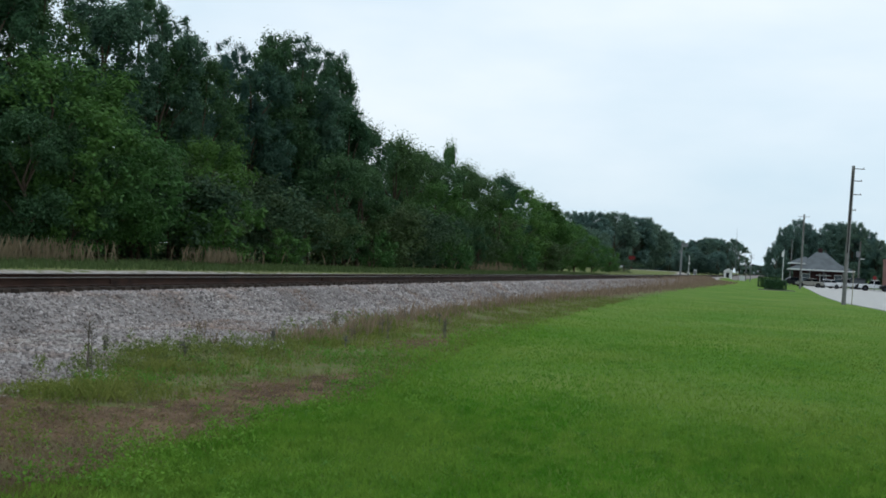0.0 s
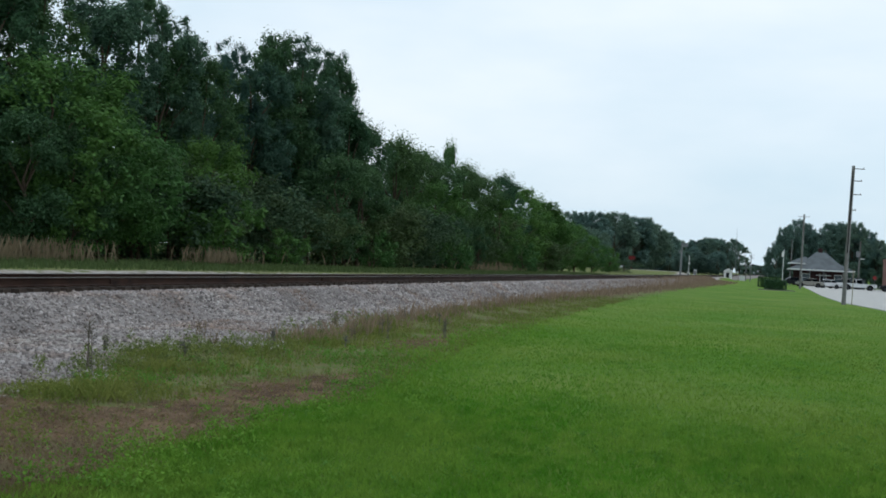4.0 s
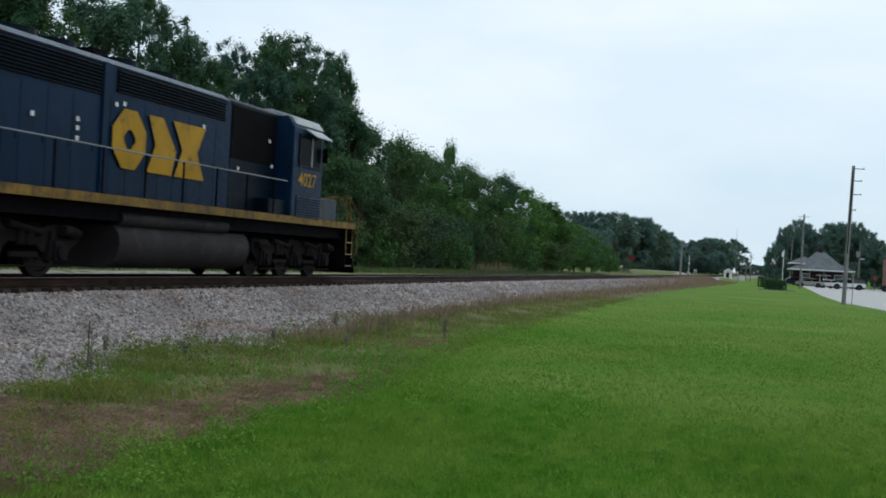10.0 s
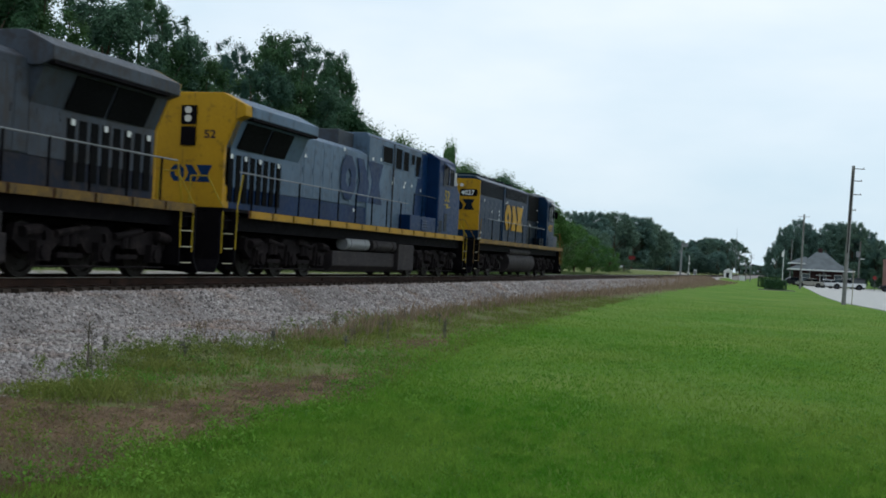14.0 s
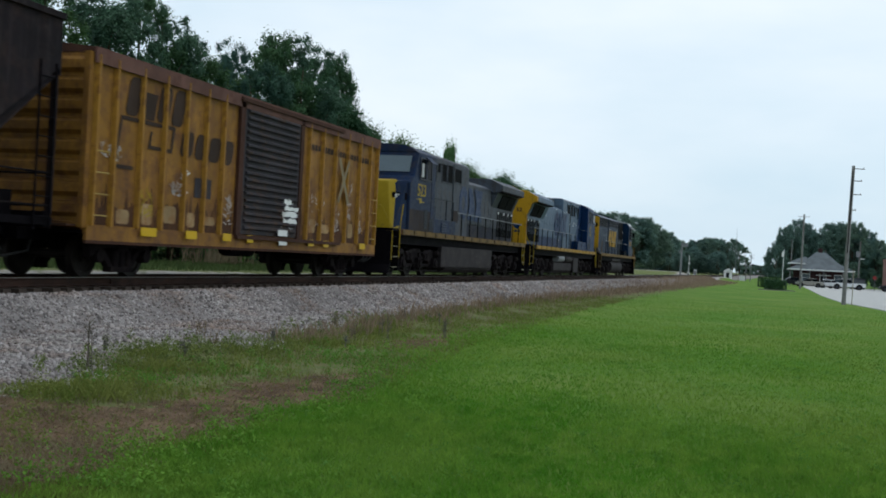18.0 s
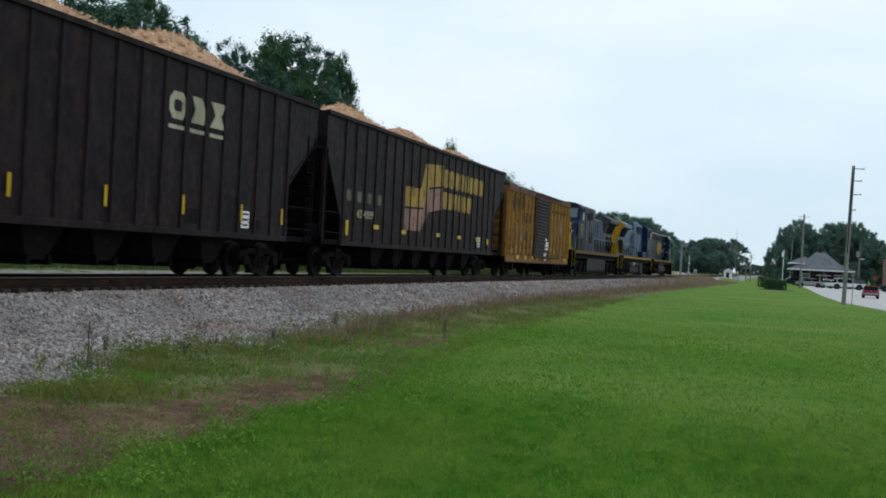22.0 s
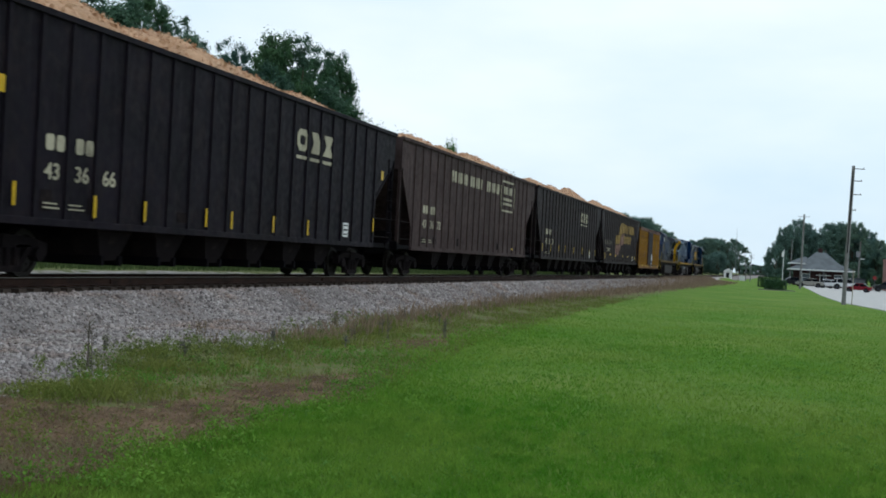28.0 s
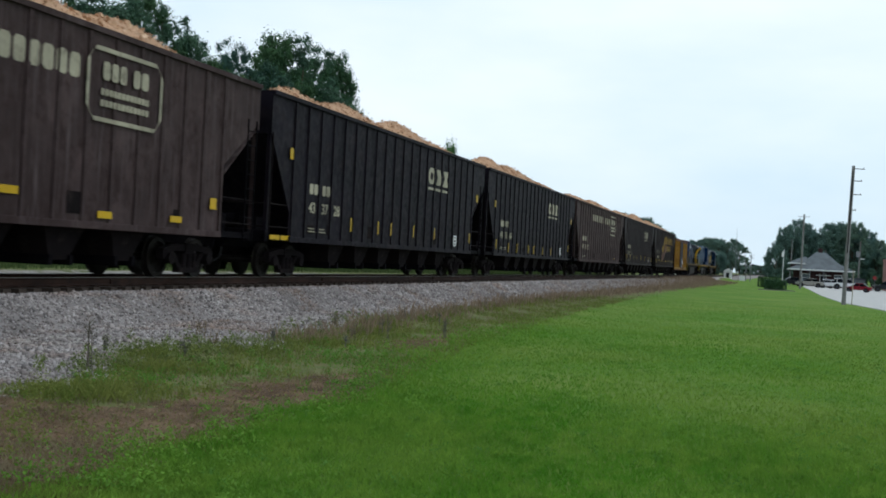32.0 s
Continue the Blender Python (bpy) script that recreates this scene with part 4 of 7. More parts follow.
def road_engine():
    """The leading six-axle unit with a narrow hood and a low short nose."""
    t = empty("locomotive", "dark blue six-axle diesel locomotive with yellow end, leading the train", "locomotive", TRAIN)
    underframe(t, 10.0, 0.5)
    part("side_sill", mirrored_box(1.485, 1.53, -9.2, 10.45, 1.50, 1.69), M_GRIMYELLOW, t, "dull yellow sill stripe")
    part("fuel_tank", Solid().along("y", [(-0.85, 0.2), (0.85, 0.2), (1.12, 0.27), (1.3, 0.45), (1.37, 0.7), (1.33, 0.92), (1.2, 1.1), (-1.2, 1.1), (-1.33, 0.92), (-1.37, 0.7), (-1.3, 0.45), (-1.12, 0.27)], -2.7, 3.35), M_TANK, t, "dusty grey fuel tank", smooth=True)
    for side in (-1, 1):
        part("air_reservoir", Solid().rod((side * 1.2, -2.6, 1.24), (side * 1.2, 2.2, 1.24), 0.16, n=14), M_TANK, t, smooth=True)
    part("long_hood", Solid().along("y", hood_profile(0.98, 1.5, 4.58, 0.20), -7.55, 2.75), M_BLUE, t, bevel=0.02)
    part("forward_hood", Solid().along("y", hood_profile(0.98, 1.5, 4.56, 0.14), 2.76, 5.45), M_NAVY, t, bevel=0.02)
    part("roof_sheet", Solid().along("y", [(0.99, 4.40), (0.72, 4.56), (0.44, 4.605), (-0.44, 4.605), (-0.72, 4.56), (-0.99, 4.40), (-0.72, 4.53), (0.72, 4.53)], -7.56, 2.72), M_ROOF, t, "lighter grey-blue roof edge")
    for y in (-6.3, -4.9, -3.6):
        part("radiator_fan", Solid().rod((0, y, 4.58), (0, y, 4.72), 0.6, n=20), M_NAVY, t)
    for y in (-1.2, 0.6):
        part("brake_fan", Solid().rod((0, y, 4.58), (0, y, 4.74), 0.55, n=20), M_NAVY, t)
    part("exhaust_stack", Solid().box(-0.3, 0.3, -2.4, -1.9, 4.58, 4.82), M_BLACK, t)
    louvred(t, "radiator_grille", -7.4, -3.05, 3.72, 4.36, 0.985, 9, M_GRILLE, M_NAVY)
    louvred(t, "brake_grille", -2.5, 2.4, 3.86, 4.36, 0.985, 7, M_GRILLE, M_NAVY)
    hood_doors(t, -7.3, -3.2, 5, 0.982, 1.62, 3.6, M_BLUE)
    hood_doors(t, -2.7, 2.6, 8, 0.982, 1.62, 3.74, M_BLUE)
    part("hood_rib", mirrored_box(0.98, 1.03, -3.02, -2.86, 1.5, 4.4), M_BLUE, t)
    part("dark_panel", mirrored_box(0.98, 1.0, 2.8, 5.4, 3.0, 4.34), M_GRILLE, t)
    part("equipment_box", mirrored_box(0.98, 1.38, 4.3, 5.45, 1.5, 2.1), M_NAVY, t, bevel=0.02)
    # cab
    cab = part("cab", Solid().along("y", [(-1.52, 1.5), (1.52, 1.5), (1.52, 4.12), (1.30, 4.42), (-1.30, 4.42), (-1.52, 4.12)], 5.46, 7.55), M_BLUE, t, bevel=0.03)
    part("cab_roof", Solid().along("y", [(1.47, 4.22), (1.31, 4.44), (0.7, 4.62), (-0.7, 4.62), (-1.31, 4.44), (-1.47, 4.22), (-1.28, 4.40), (1.28, 4.40)], 5.70, 7.66), M_PALEROOF, cab, "pale grey cab roof, sky reflection put into its colour")
    for side in (-1, 1):
        part("window", Solid().box(side * 1.50, side * 1.545, 5.85, 7.35, 3.12, 3.92), M_GLASS, cab)
        part("window_post", Solid().box(side * 1.53, side * 1.562, 6.62, 6.72, 3.12, 3.92), M_GALV, cab)
        part("window_frame", Solid().box(side * 1.53, side * 1.558, 5.82, 7.38, 3.07, 3.12).box(side * 1.53, side * 1.558, 5.82, 7.38, 3.92, 3.96).box(side * 1.53, side * 1.558, 5.82, 5.87, 3.12, 3.92), M_NAVY, cab)
        part("sunshade", Solid().along("y", [(side * 1.5, 4.16), (side * 1.5, 4.12), (side * 1.82, 3.92), (side * 1.82, 3.95)], 6.3, 7.5), M_PALEROOF, cab, "pale sunshade over the window")
        part("mirror", Solid().box(side * 1.56, side * 1.72, 7.4, 7.43, 3.3, 3.7), M_BLACK, cab)
    part("windscreen", Solid().box(-1.1, -0.25, 7.54, 7.565, 3.3, 4.0).box(0.25, 1.1, 7.54, 7.565, 3.3, 4.0), M_GLASS, cab)
    louvred(cab, "battery_louvre", 5.75, 7.5, 1.68, 2.28, 1.52, 8, M_BLUE, M_BLUE)
    lettering("road_number", "4027", 0.52, "near", 1.527, 5.86, 2.55, M_YELLOW, cab, 0.006, 1.2, "yellow road number on the cab side")
    nose = part("short_nose", Solid().along("x", [(7.56, 1.5), (9.0, 1.5), (9.0, 2.95), (8.8, 3.22), (7.56, 3.34)], -0.82, 0.82), M_BLUE, t, bevel=0.04)
    part("battery_box", mirrored_box(0.83, 1.44, 7.6, 9.0, 1.5, 2.32), M_GREY2, t, bevel=0.03)
    part("headlight", Solid().rod((-0.15, 9.0, 2.7), (-0.15, 9.06, 2.7), 0.12, n=14).rod((0.15, 9.0, 2.7), (0.15, 9.06, 2.7), 0.12, n=14), M_LAMP, nose)
    for side in (-1, 1):
        part("end_rail", Solid().pipe([(side * 0.5, 10.45, 1.5), (side * 0.5, 10.45, 2.5), (side * 1.3, 10.45, 2.5), (side * 1.42, 10.42, 1.5)], 0.016).pipe([(side * 1.3, 10.45, 2.5), (side * 1.46, 10.9, 1.95), (side * 1.46, 10.8, 0.7)], 0.015), M_GRIMYELLOW, t)
    # yellow end
    end = part("yellow_end", Solid().along("y", [(-0.985, 2.1), (0.985, 2.1), (0.985, 4.36), (0.72, 4.42), (-0.72, 4.42), (-0.985, 4.36)], -7.60, -7.5), M_YELLOW, t, "yellow end panel")
    for x in (-0.13, 0.13):
        part("end_headlight", Solid().rod((x, -7.6, 4.12), (x, -7.66, 4.12), 0.08, n=14), M_LAMP, end)
    for x0 in (-0.86, 0.06):
        b = part("number_board", Solid().along("y", chamfered(x0, x0 + 0.82, 3.62, 3.94, 0.06), -7.635, -7.6), M_BLACK, end)
        lettering("board_number", "4027", 0.31, "back", x0 + 0.06, -7.64, 3.67, M_WHITE, b, 0.002, 1.0)
    painted("end_emblem", emblem(1.55, 0.48), "back", -0.78, -7.602, 3.0, M_NAVY, end, "dark blue mark in plain shapes")
    part("end_door", Solid().box(-0.55, -0.1, -7.62, -7.6, 2.1, 2.75), M_YELLOW, end)
    painted("hood_emblem", emblem(4.0, 1.25), "near", 1.03, -2.65, 2.3, M_YELLOW, t, "large faded yellow mark in plain shapes")
    painted("hood_emblem", emblem(4.0, 1.25), "off", -1.03, 1.35, 2.3, M_YELLOW, t)
    stickers = [rect(a, a + 0.09, b, b + 0.09) for a, b in ((-6.9, 3.45), (-5.4, 3.0), (-3.95, 2.7), (-3.95, 2.9), (-3.95, 3.08), (-2.6, 3.55), (4.9, 3.6), (5.1, 2.95), (4.6, 1.95), (3.1, 2.72), (-7.35, 1.95), (-2.3, 3.6), (1.2, 3.55))]
    painted("sticker", stickers, "near", 1.035, 0, 0, M_WHITE, t, "small white notice")
    walkway_rail(t, -7.6, 5.3, 1.44, 8, M_GALV)
    steps_and_rails(t, -9.98, -1, M_GRIMYELLOW)
    steps_and_rails(t, 10.48, 1, M_GRIMYELLOW)
    part("notice", Solid().box(1.46, 1.5, -9.3, -9.0, 1.55, 1.72), M_WHITE, t)
    three_axle_truck(t, -6.63)
    three_axle_truck(t, 6.63)
    return t


def wide_nose_engine(number, body, cab_paint, grime):
    """A six-axle unit with a full-width cab, winged radiator and flat sides."""
    t = empty("locomotive", f"{grime} blue and grey wide-nosed diesel locomotive with yellow nose", "locomotive", TRAIN)
    b = 1.5 if grime == "grimy" else 0.0         # how much farther forward the radiator end stands
    deck = 10.4 if grime == "grimy" else 11.7    # the rear end of the walkway
    underframe(t, deck, 10.85 - deck)
    stripe = shared(("sill_piece", grime), lambda: Solid().box(1.485, 1.53, -0.62, 0.62, 1.51, 1.69).mesh("sill_piece", M_GRIMYELLOW if grime == "grimy" else M_YELLOW))
    for k in range(15):
        for side in (0, 180):
            part("sill_piece", stripe, None, t, at=pose(0, -9.6 + k * 1.345, 0, 0, 0, side))
    part("sill", mirrored_box(1.478, 1.49, -10.3, 10.1, 1.50, 1.7), M_RUST, t)
    # engine hood, its blue band, and the raised box behind the cab
    part("engine_hood", Solid().along("y", hood_profile(0.98, 2.28, 4.26, 0.22), -7.5, -0.5), body, t, bevel=0.03)
    part("blue_band", Solid().box(-0.985, 0.985, b - 10.8, 3.2, 1.5, 2.278), M_DUSTBLUE if b else M_BLUE2, t)
    hood_doors(t, b - 7.3, -0.6, 9 if not b else 7, 0.985, 2.32, 3.85, body)
    raised = part("control_box", Solid().along("y", [(-1.02, 1.5), (1.02, 1.5), (1.02, 4.66), (0.9, 4.80), (-0.9, 4.80), (-1.02, 4.66)], -0.49, 6.1), body, t, bevel=0.03)
    part("stack_box", Solid().box(-0.45, 0.45, -1.9, -0.5, 4.2, 4.74), M_GREY2, t, bevel=0.03)
    for y0, y1, z0, z1 in ((0.85, 1.9, 3.95, 4.50), (2.2, 2.92, 3.84, 4.56), (3.08, 3.72, 3.84, 4.53), (4.0, 4.42, 4.14, 4.50), (4.55, 5.2, 3.74, 4.50)):
        for side in (-1, 1):
            part("vent_opening", Solid().box(side * 1.01, side * 1.03, y0, y1, z0, z1), M_GRILLE, raised)
            part("vent_frame", Solid().box(side * 1.02, side * 1.05, y0 - 0.04, y0, z0, z1).box(side * 1.02, side * 1.05, y1, y1 + 0.04, z0, z1).box(side * 1.02, side * 1.05, y0, y1, z0 - 0.04, z0), body, raised)
    hood_doors(t, 2.1, 4.4, 3, 1.023, 1.9, 3.55, body)
    part("box_seam", mirrored_box(1.02, 1.06, 2.0, 2.06, 1.5, 4.66), M_GREY2, t)
    part("roof_rail", Solid().pipe([(1.0, -0.4, 4.68), (1.0, 6.0, 4.68)], 0.022).both(), M_GREY2, t)
    for side in (-1, 1):
        part("cab_handrail", Solid().pipe([(side * 1.44, 3.3, 1.5), (side * 1.44, 3.3, 3.02), (side * 1.44, 5.95, 3.02)], 0.02).pipe([(side * 1.44, 4.3, 1.5), (side * 1.44, 4.3, 3.02)], 0.02), M_NAVY, t, "dark handrail behind the cab")
    # blue paint behind the cab, its edge aslant
    for side in (-1, 1):
        part("blue_panel", Solid().along("x", [(4.35, 2.26), (6.08, 2.26), (6.08, 4.65), (5.3, 4.65)], side * 1.024, side * 1.036), cab_paint, t)
        part("step_box", Solid().box(side * 0.99, side * 1.46, 2.9, 6.1, 1.5, 2.25), cab_paint, t, bevel=0.02)
    louvred(t, "box_louvre", 4.2, 5.0, 1.75, 2.15, 1.46, 4, cab_paint, cab_paint)
    # radiator section with its wings
    part("radiator_section", Solid().along("y", [(-1.0, 2.28), (1.0, 2.28), (1.0, 3.25), (1.28, 3.92), (-1.28, 3.92), (-1.0, 3.25)], b - 10.72, b - 6.25), body, t)
    wing = part("radiator_wing", Solid().along("y", [(-1.54, 4.02), (-1.25, 3.92), (1.25, 3.92), (1.54, 4.02), (1.54, 4.28), (0.9, 4.58), (-0.9, 4.58), (-1.54, 4.28)], b - (10.8 if b else 10.45), b - 6.15), body, t, "overhanging grey radiator wing", bevel=0.02)
    part("wing_edge", mirrored_box(1.30, 1.535, b - 10.4, b - 6.2, 3.95, 4.015), M_BLACK, wing)
    for y0, y1 in ((b - 10.2, b - 8.75), (b - 8.65, b - 7.3)):
        for side in (-1, 1):
            part("radiator_screen", Solid().along("y", [(side * 1.02, 3.27), (side * 1.29, 3.90), (side * 1.31, 3.88), (side * 1.04, 3.25)], y0, y1), M_GRILLE, t)
    slot = shared("slot", lambda: Solid().box(-0.012, 0.02, -0.13, 0.13, 0, 1.2).mesh("air_slot", M_GRILLE))
    for k in range(8):
        for side in (-1, 1):
            part("air_slot", slot, None, t, at=pose(side * 1.0, b - 10.45 + k * 0.41, 1.9))
    for y in (b - 10.45, b - 9.65, b - 8.78, b - 7.62):
        part("slot_notice", Solid().box(1.002, 1.03, y - 0.06, y + 0.06, 2.98, 3.1).both(), M_WHITE, t)
    # yellow end
    end = part("yellow_end", Solid().along("y", [(-1.0, 1.5), (1.0, 1.5), (1.0, 3.25), (1.28, 3.92), (1.53, 4.02), (1.53, 4.28), (0.9, 4.59), (-0.9, 4.59), (-1.53, 4.28), (-1.53, 4.02), (-1.28, 3.92), (-1.0, 3.25)], -10.84, -10.76 if b else -10.46), M_YELLOW, t, "yellow end of the radiator section", bevel=0.02)
    end.matrix_basis = pose(0, b, 0)
    part("lamp_housing", Solid().box(-0.2, 0.2, -10.9, -10.84, 3.78, 4.25).box(-0.2, 0.2, -10.88, -10.84, 3.25, 3.72), M_BLACK, end)
    for z in (3.92, 4.13):
        part("end_headlight", Solid().rod((0, -10.9, z), (0, -10.93, z), 0.09, n=14), M_LAMP, end)
    painted("end_emblem", emblem(1.15, 0.42), "back", -0.45, -10.842, 2.35, M_BLUE2, end, "blue mark in plain shapes")
    lettering("end_number", number, 0.28, "back", 0.42, -10.843, 3.45, M_STENCIL, end, 0.008, 1.2)
    # cab and nose
    cab = part("cab", Solid().along("x", [(6.1, 1.5), (9.2, 1.5), (9.2, 3.4), (8.75, 3.66), (8.35, 4.56), (6.1, 4.56)], -1.5, 1.5), cab_paint, t, bevel=0.05)
    part("cab_roof", Solid().along("y", [(1.48, 4.54), (1.1, 4.76), (0.6, 4.84), (-0.6, 4.84), (-1.1, 4.76), (-1.48, 4.54)], 6.06, 8.38), cab_paint, cab, bevel=0.02)
    for side in (-1, 1):
        part("window", Solid().box(side * 1.49, side * 1.52, 6.75, 8.1, 3.62, 4.34), M_GLASS, cab)
        part("window_post", Solid().box(side * 1.51, side * 1.54, 7.38, 7.48, 3.62, 4.34), cab_paint, cab)
        part("window_frame", Solid().box(side * 1.51, side * 1.535, 6.7, 8.15, 3.57, 3.62).box(side * 1.51, side * 1.535, 6.7, 8.15, 4.34, 4.39).box(side * 1.51, side * 1.535, 6.7, 6.75, 3.62, 4.34).box(side * 1.51, side * 1.535, 8.1, 8.15, 3.62, 4.34), M_GREY2, cab)
        part("sunshade", Solid().along("y", [(side * 1.5, 4.46), (side * 1.5, 4.43), (side * 1.78, 4.20), (side * 1.78, 4.22)], 6.8, 7.5), cab_paint, cab, "sunshade over the cab window")
        part("mirror", Solid().box(side * 1.56, side * 1.64, 8.08, 8.11, 3.66, 4.16), M_WHITE, cab, "pale wing mirror")
        part("cab_door", Solid().box(side * 1.495, side * 1.513, 6.2, 6.62, 1.9, 4.0), cab_paint, cab)
        part("side_louvre", Solid().box(side * 1.49, side * 1.515, 6.3, 6.75, 1.75, 2.2).box(side * 1.49, side * 1.515, 7.0, 7.4, 1.8, 2.5), M_NAVY, cab)
    part("windscreen", Solid().add([(-1.28, 8.69, 3.80), (-0.03, 8.69, 3.80), (-0.03, 8.43, 4.40), (-1.28, 8.43, 4.40), (-1.28, 8.73, 3.80), (-0.03, 8.73, 3.80), (-0.03, 8.47, 4.40), (-1.28, 8.47, 4.40)], [(0, 1, 2, 3), (7, 6, 5, 4), (0, 4, 5, 1), (1, 5, 6, 2), (2, 6, 7, 3), (3, 7, 4, 0)]).both(), M_PANE, cab, "windscreen with a pale reflection put into its colour")
    six = [(0, 1, 2, 3), (7, 6, 5, 4), (0, 4, 5, 1), (1, 5, 6, 2), (2, 6, 7, 3), (3, 7, 4, 0)]
    nose = part("nose", Solid().add(
        [(-1.42, 9.21, 1.5), (1.42, 9.21, 1.5), (1.42, 9.21, 3.46), (-1.42, 9.21, 3.46), (-1.2, 10.2, 1.5), (1.2, 10.2, 1.5), (0.92, 9.90, 3.34), (-0.92, 9.90, 3.34)], six), cab_paint, t, "tapering nose", bevel=0.05)
    part("nose_front", Solid().add(
        [(-1.34, 9.72, 1.52), (1.34, 9.72, 1.52), (1.13, 9.56, 3.47), (-1.13, 9.56, 3.47), (-1.2, 10.24, 1.52), (1.2, 10.24, 1.52), (0.92, 9.94, 3.38), (-0.92, 9.94, 3.38)], six), M_LEMON, nose, "yellow nose front", bevel=0.04)
    board = part("number_board", Solid().along("y", chamfered(-0.5, 0.5, 2.66, 2.9, 0.05), 9.94, 10.11), M_BLACK, nose)
    lettering("board_number", number, 0.22, "fore", 0.3, 10.115, 2.7, M_WHITE, board, 0.006, 1.2)
    part("nose_top", Solid().add([(-1.4, 9.24, 3.36), (1.4, 9.24, 3.36), (1.25, 8.79, 3.58), (-1.25, 8.79, 3.58), (-1.4, 9.19, 3.30), (1.4, 9.19, 3.30), (1.25, 8.74, 3.5), (-1.25, 8.74, 3.5)], [(0, 1, 2, 3), (7, 6, 5, 4), (0, 4, 5, 1), (1, 5, 6, 2), (2, 6, 7, 3), (3, 7, 4, 0)]), cab_paint, nose)
    for side in (-1, 1):
        sb = part("side_number_board", Solid().along("y", chamfered(-0.36, 0.36, -0.13, 0.13, 0.04), -0.16, 0.07), M_BLACK, nose, at=pose(side * 1.19, 9.56, 2.86, 0, 0, -62 * side))
        lettering("board_number", number, 0.2, "fore", 0.24, 0.072, -0.07, M_WHITE, sb, 0.006, 1.2)
    part("nose_headlight", Solid().rod((-0.15, 9.9, 2.35), (-0.15, 10.18, 2.35), 0.1, n=12).rod((0.15, 9.9, 2.35), (0.15, 10.18, 2.35), 0.1, n=12), M_LAMP, nose)
    for face, x, y in (("near", 1.508, 6.95), ("off", -1.508, 8.35)):
        lettering("road_number", number, 0.62, face, x, y, 2.98, M_LEMON, cab, 0.006, 1.15, "yellow road number on the cab side")
        k = 1 if face == "near" else -1
        painted("flash", [[(-0.15, 0.02), (0.3, 0.0), (0.28, -0.12), (0.95, -0.05), (0.5, -0.03), (0.52, 0.08)]], face, x, y, 2.82, M_LEMON, cab, "small yellow flash under the number")
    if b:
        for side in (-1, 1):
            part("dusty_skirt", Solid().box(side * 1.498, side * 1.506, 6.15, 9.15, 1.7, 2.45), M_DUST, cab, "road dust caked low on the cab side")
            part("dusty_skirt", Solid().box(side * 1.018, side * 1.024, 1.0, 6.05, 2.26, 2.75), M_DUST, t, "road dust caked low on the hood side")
    painted("hood_emblem", emblem(3.9, 1.4), "near", 1.026, -2.95, 2.45, M_BLUE2, t, "large faded blue mark in plain shapes")
    painted("hood_emblem", emblem(3.9, 1.4), "off", -1.026, 0.95, 2.45, M_BLUE2, t)
    painted("sticker", [rect(a, a + 0.11, c, c + 0.10) for a, c in ((-6.7, 3.6), (-5.9, 3.45), (-2.85, 3.95), (-0.2, 3.9), (0.6, 3.95), (1.9, 3.25), (2.0, 3.4), (3.2, 3.2), (3.3, 3.35), (4.1, 3.3), (5.2, 3.2), (-1.8, 2.1), (2.0, 1.9))], "near", 1.042, 0, 0, M_WHITE, t)
    # below the sill
    part("fuel_tank", Solid().along("y", [(-1.05, 0.16), (1.0, 0.16), (1.25, 0.36), (1.25, 0.82), (-1.30, 0.82), (-1.30, 0.3)], -3.9, 3.7), M_TANK, t, bevel=0.03)
    part("tank_side", Solid().box(-1.42, -1.25, -3.6, 4.6, 0.38, 1.2), M_TANK, t, "flat dusty brown tank side", bevel=0.03)
    for y0, y1, m in ((-3.0, -0.95, M_GALV), (-0.6, 1.8, M_TANK)):
        part("air_reservoir", Solid().rod((1.18, y0, 1.06), (1.18, y1, 1.06), 0.2, n=16).rod((1.18, y0 + 0.35, 1.06), (1.18, y0 + 0.4, 1.06), 0.215, n=16).rod((1.18, y1 - 0.4, 1.06), (1.18, y1 - 0.35, 1.06), 0.215, n=16), m, t, smooth=True)
    part("equipment_case", Solid().box(0.9, 1.4, 1.95, 3.7, 0.24, 1.16), M_TANK, t, bevel=0.03)
    walkway_rail(t, 0.9 - deck, 2.6, 1.44, 9, M_GALV)
    steps_and_rails(t, 0.02 - deck, -1, M_LEMON)
    steps_and_rails(t, 10.83, 1, M_LEMON)
    three_axle_truck(t, -7.0, 0.533)
    three_axle_truck(t, 7.0, 0.533)
    return t


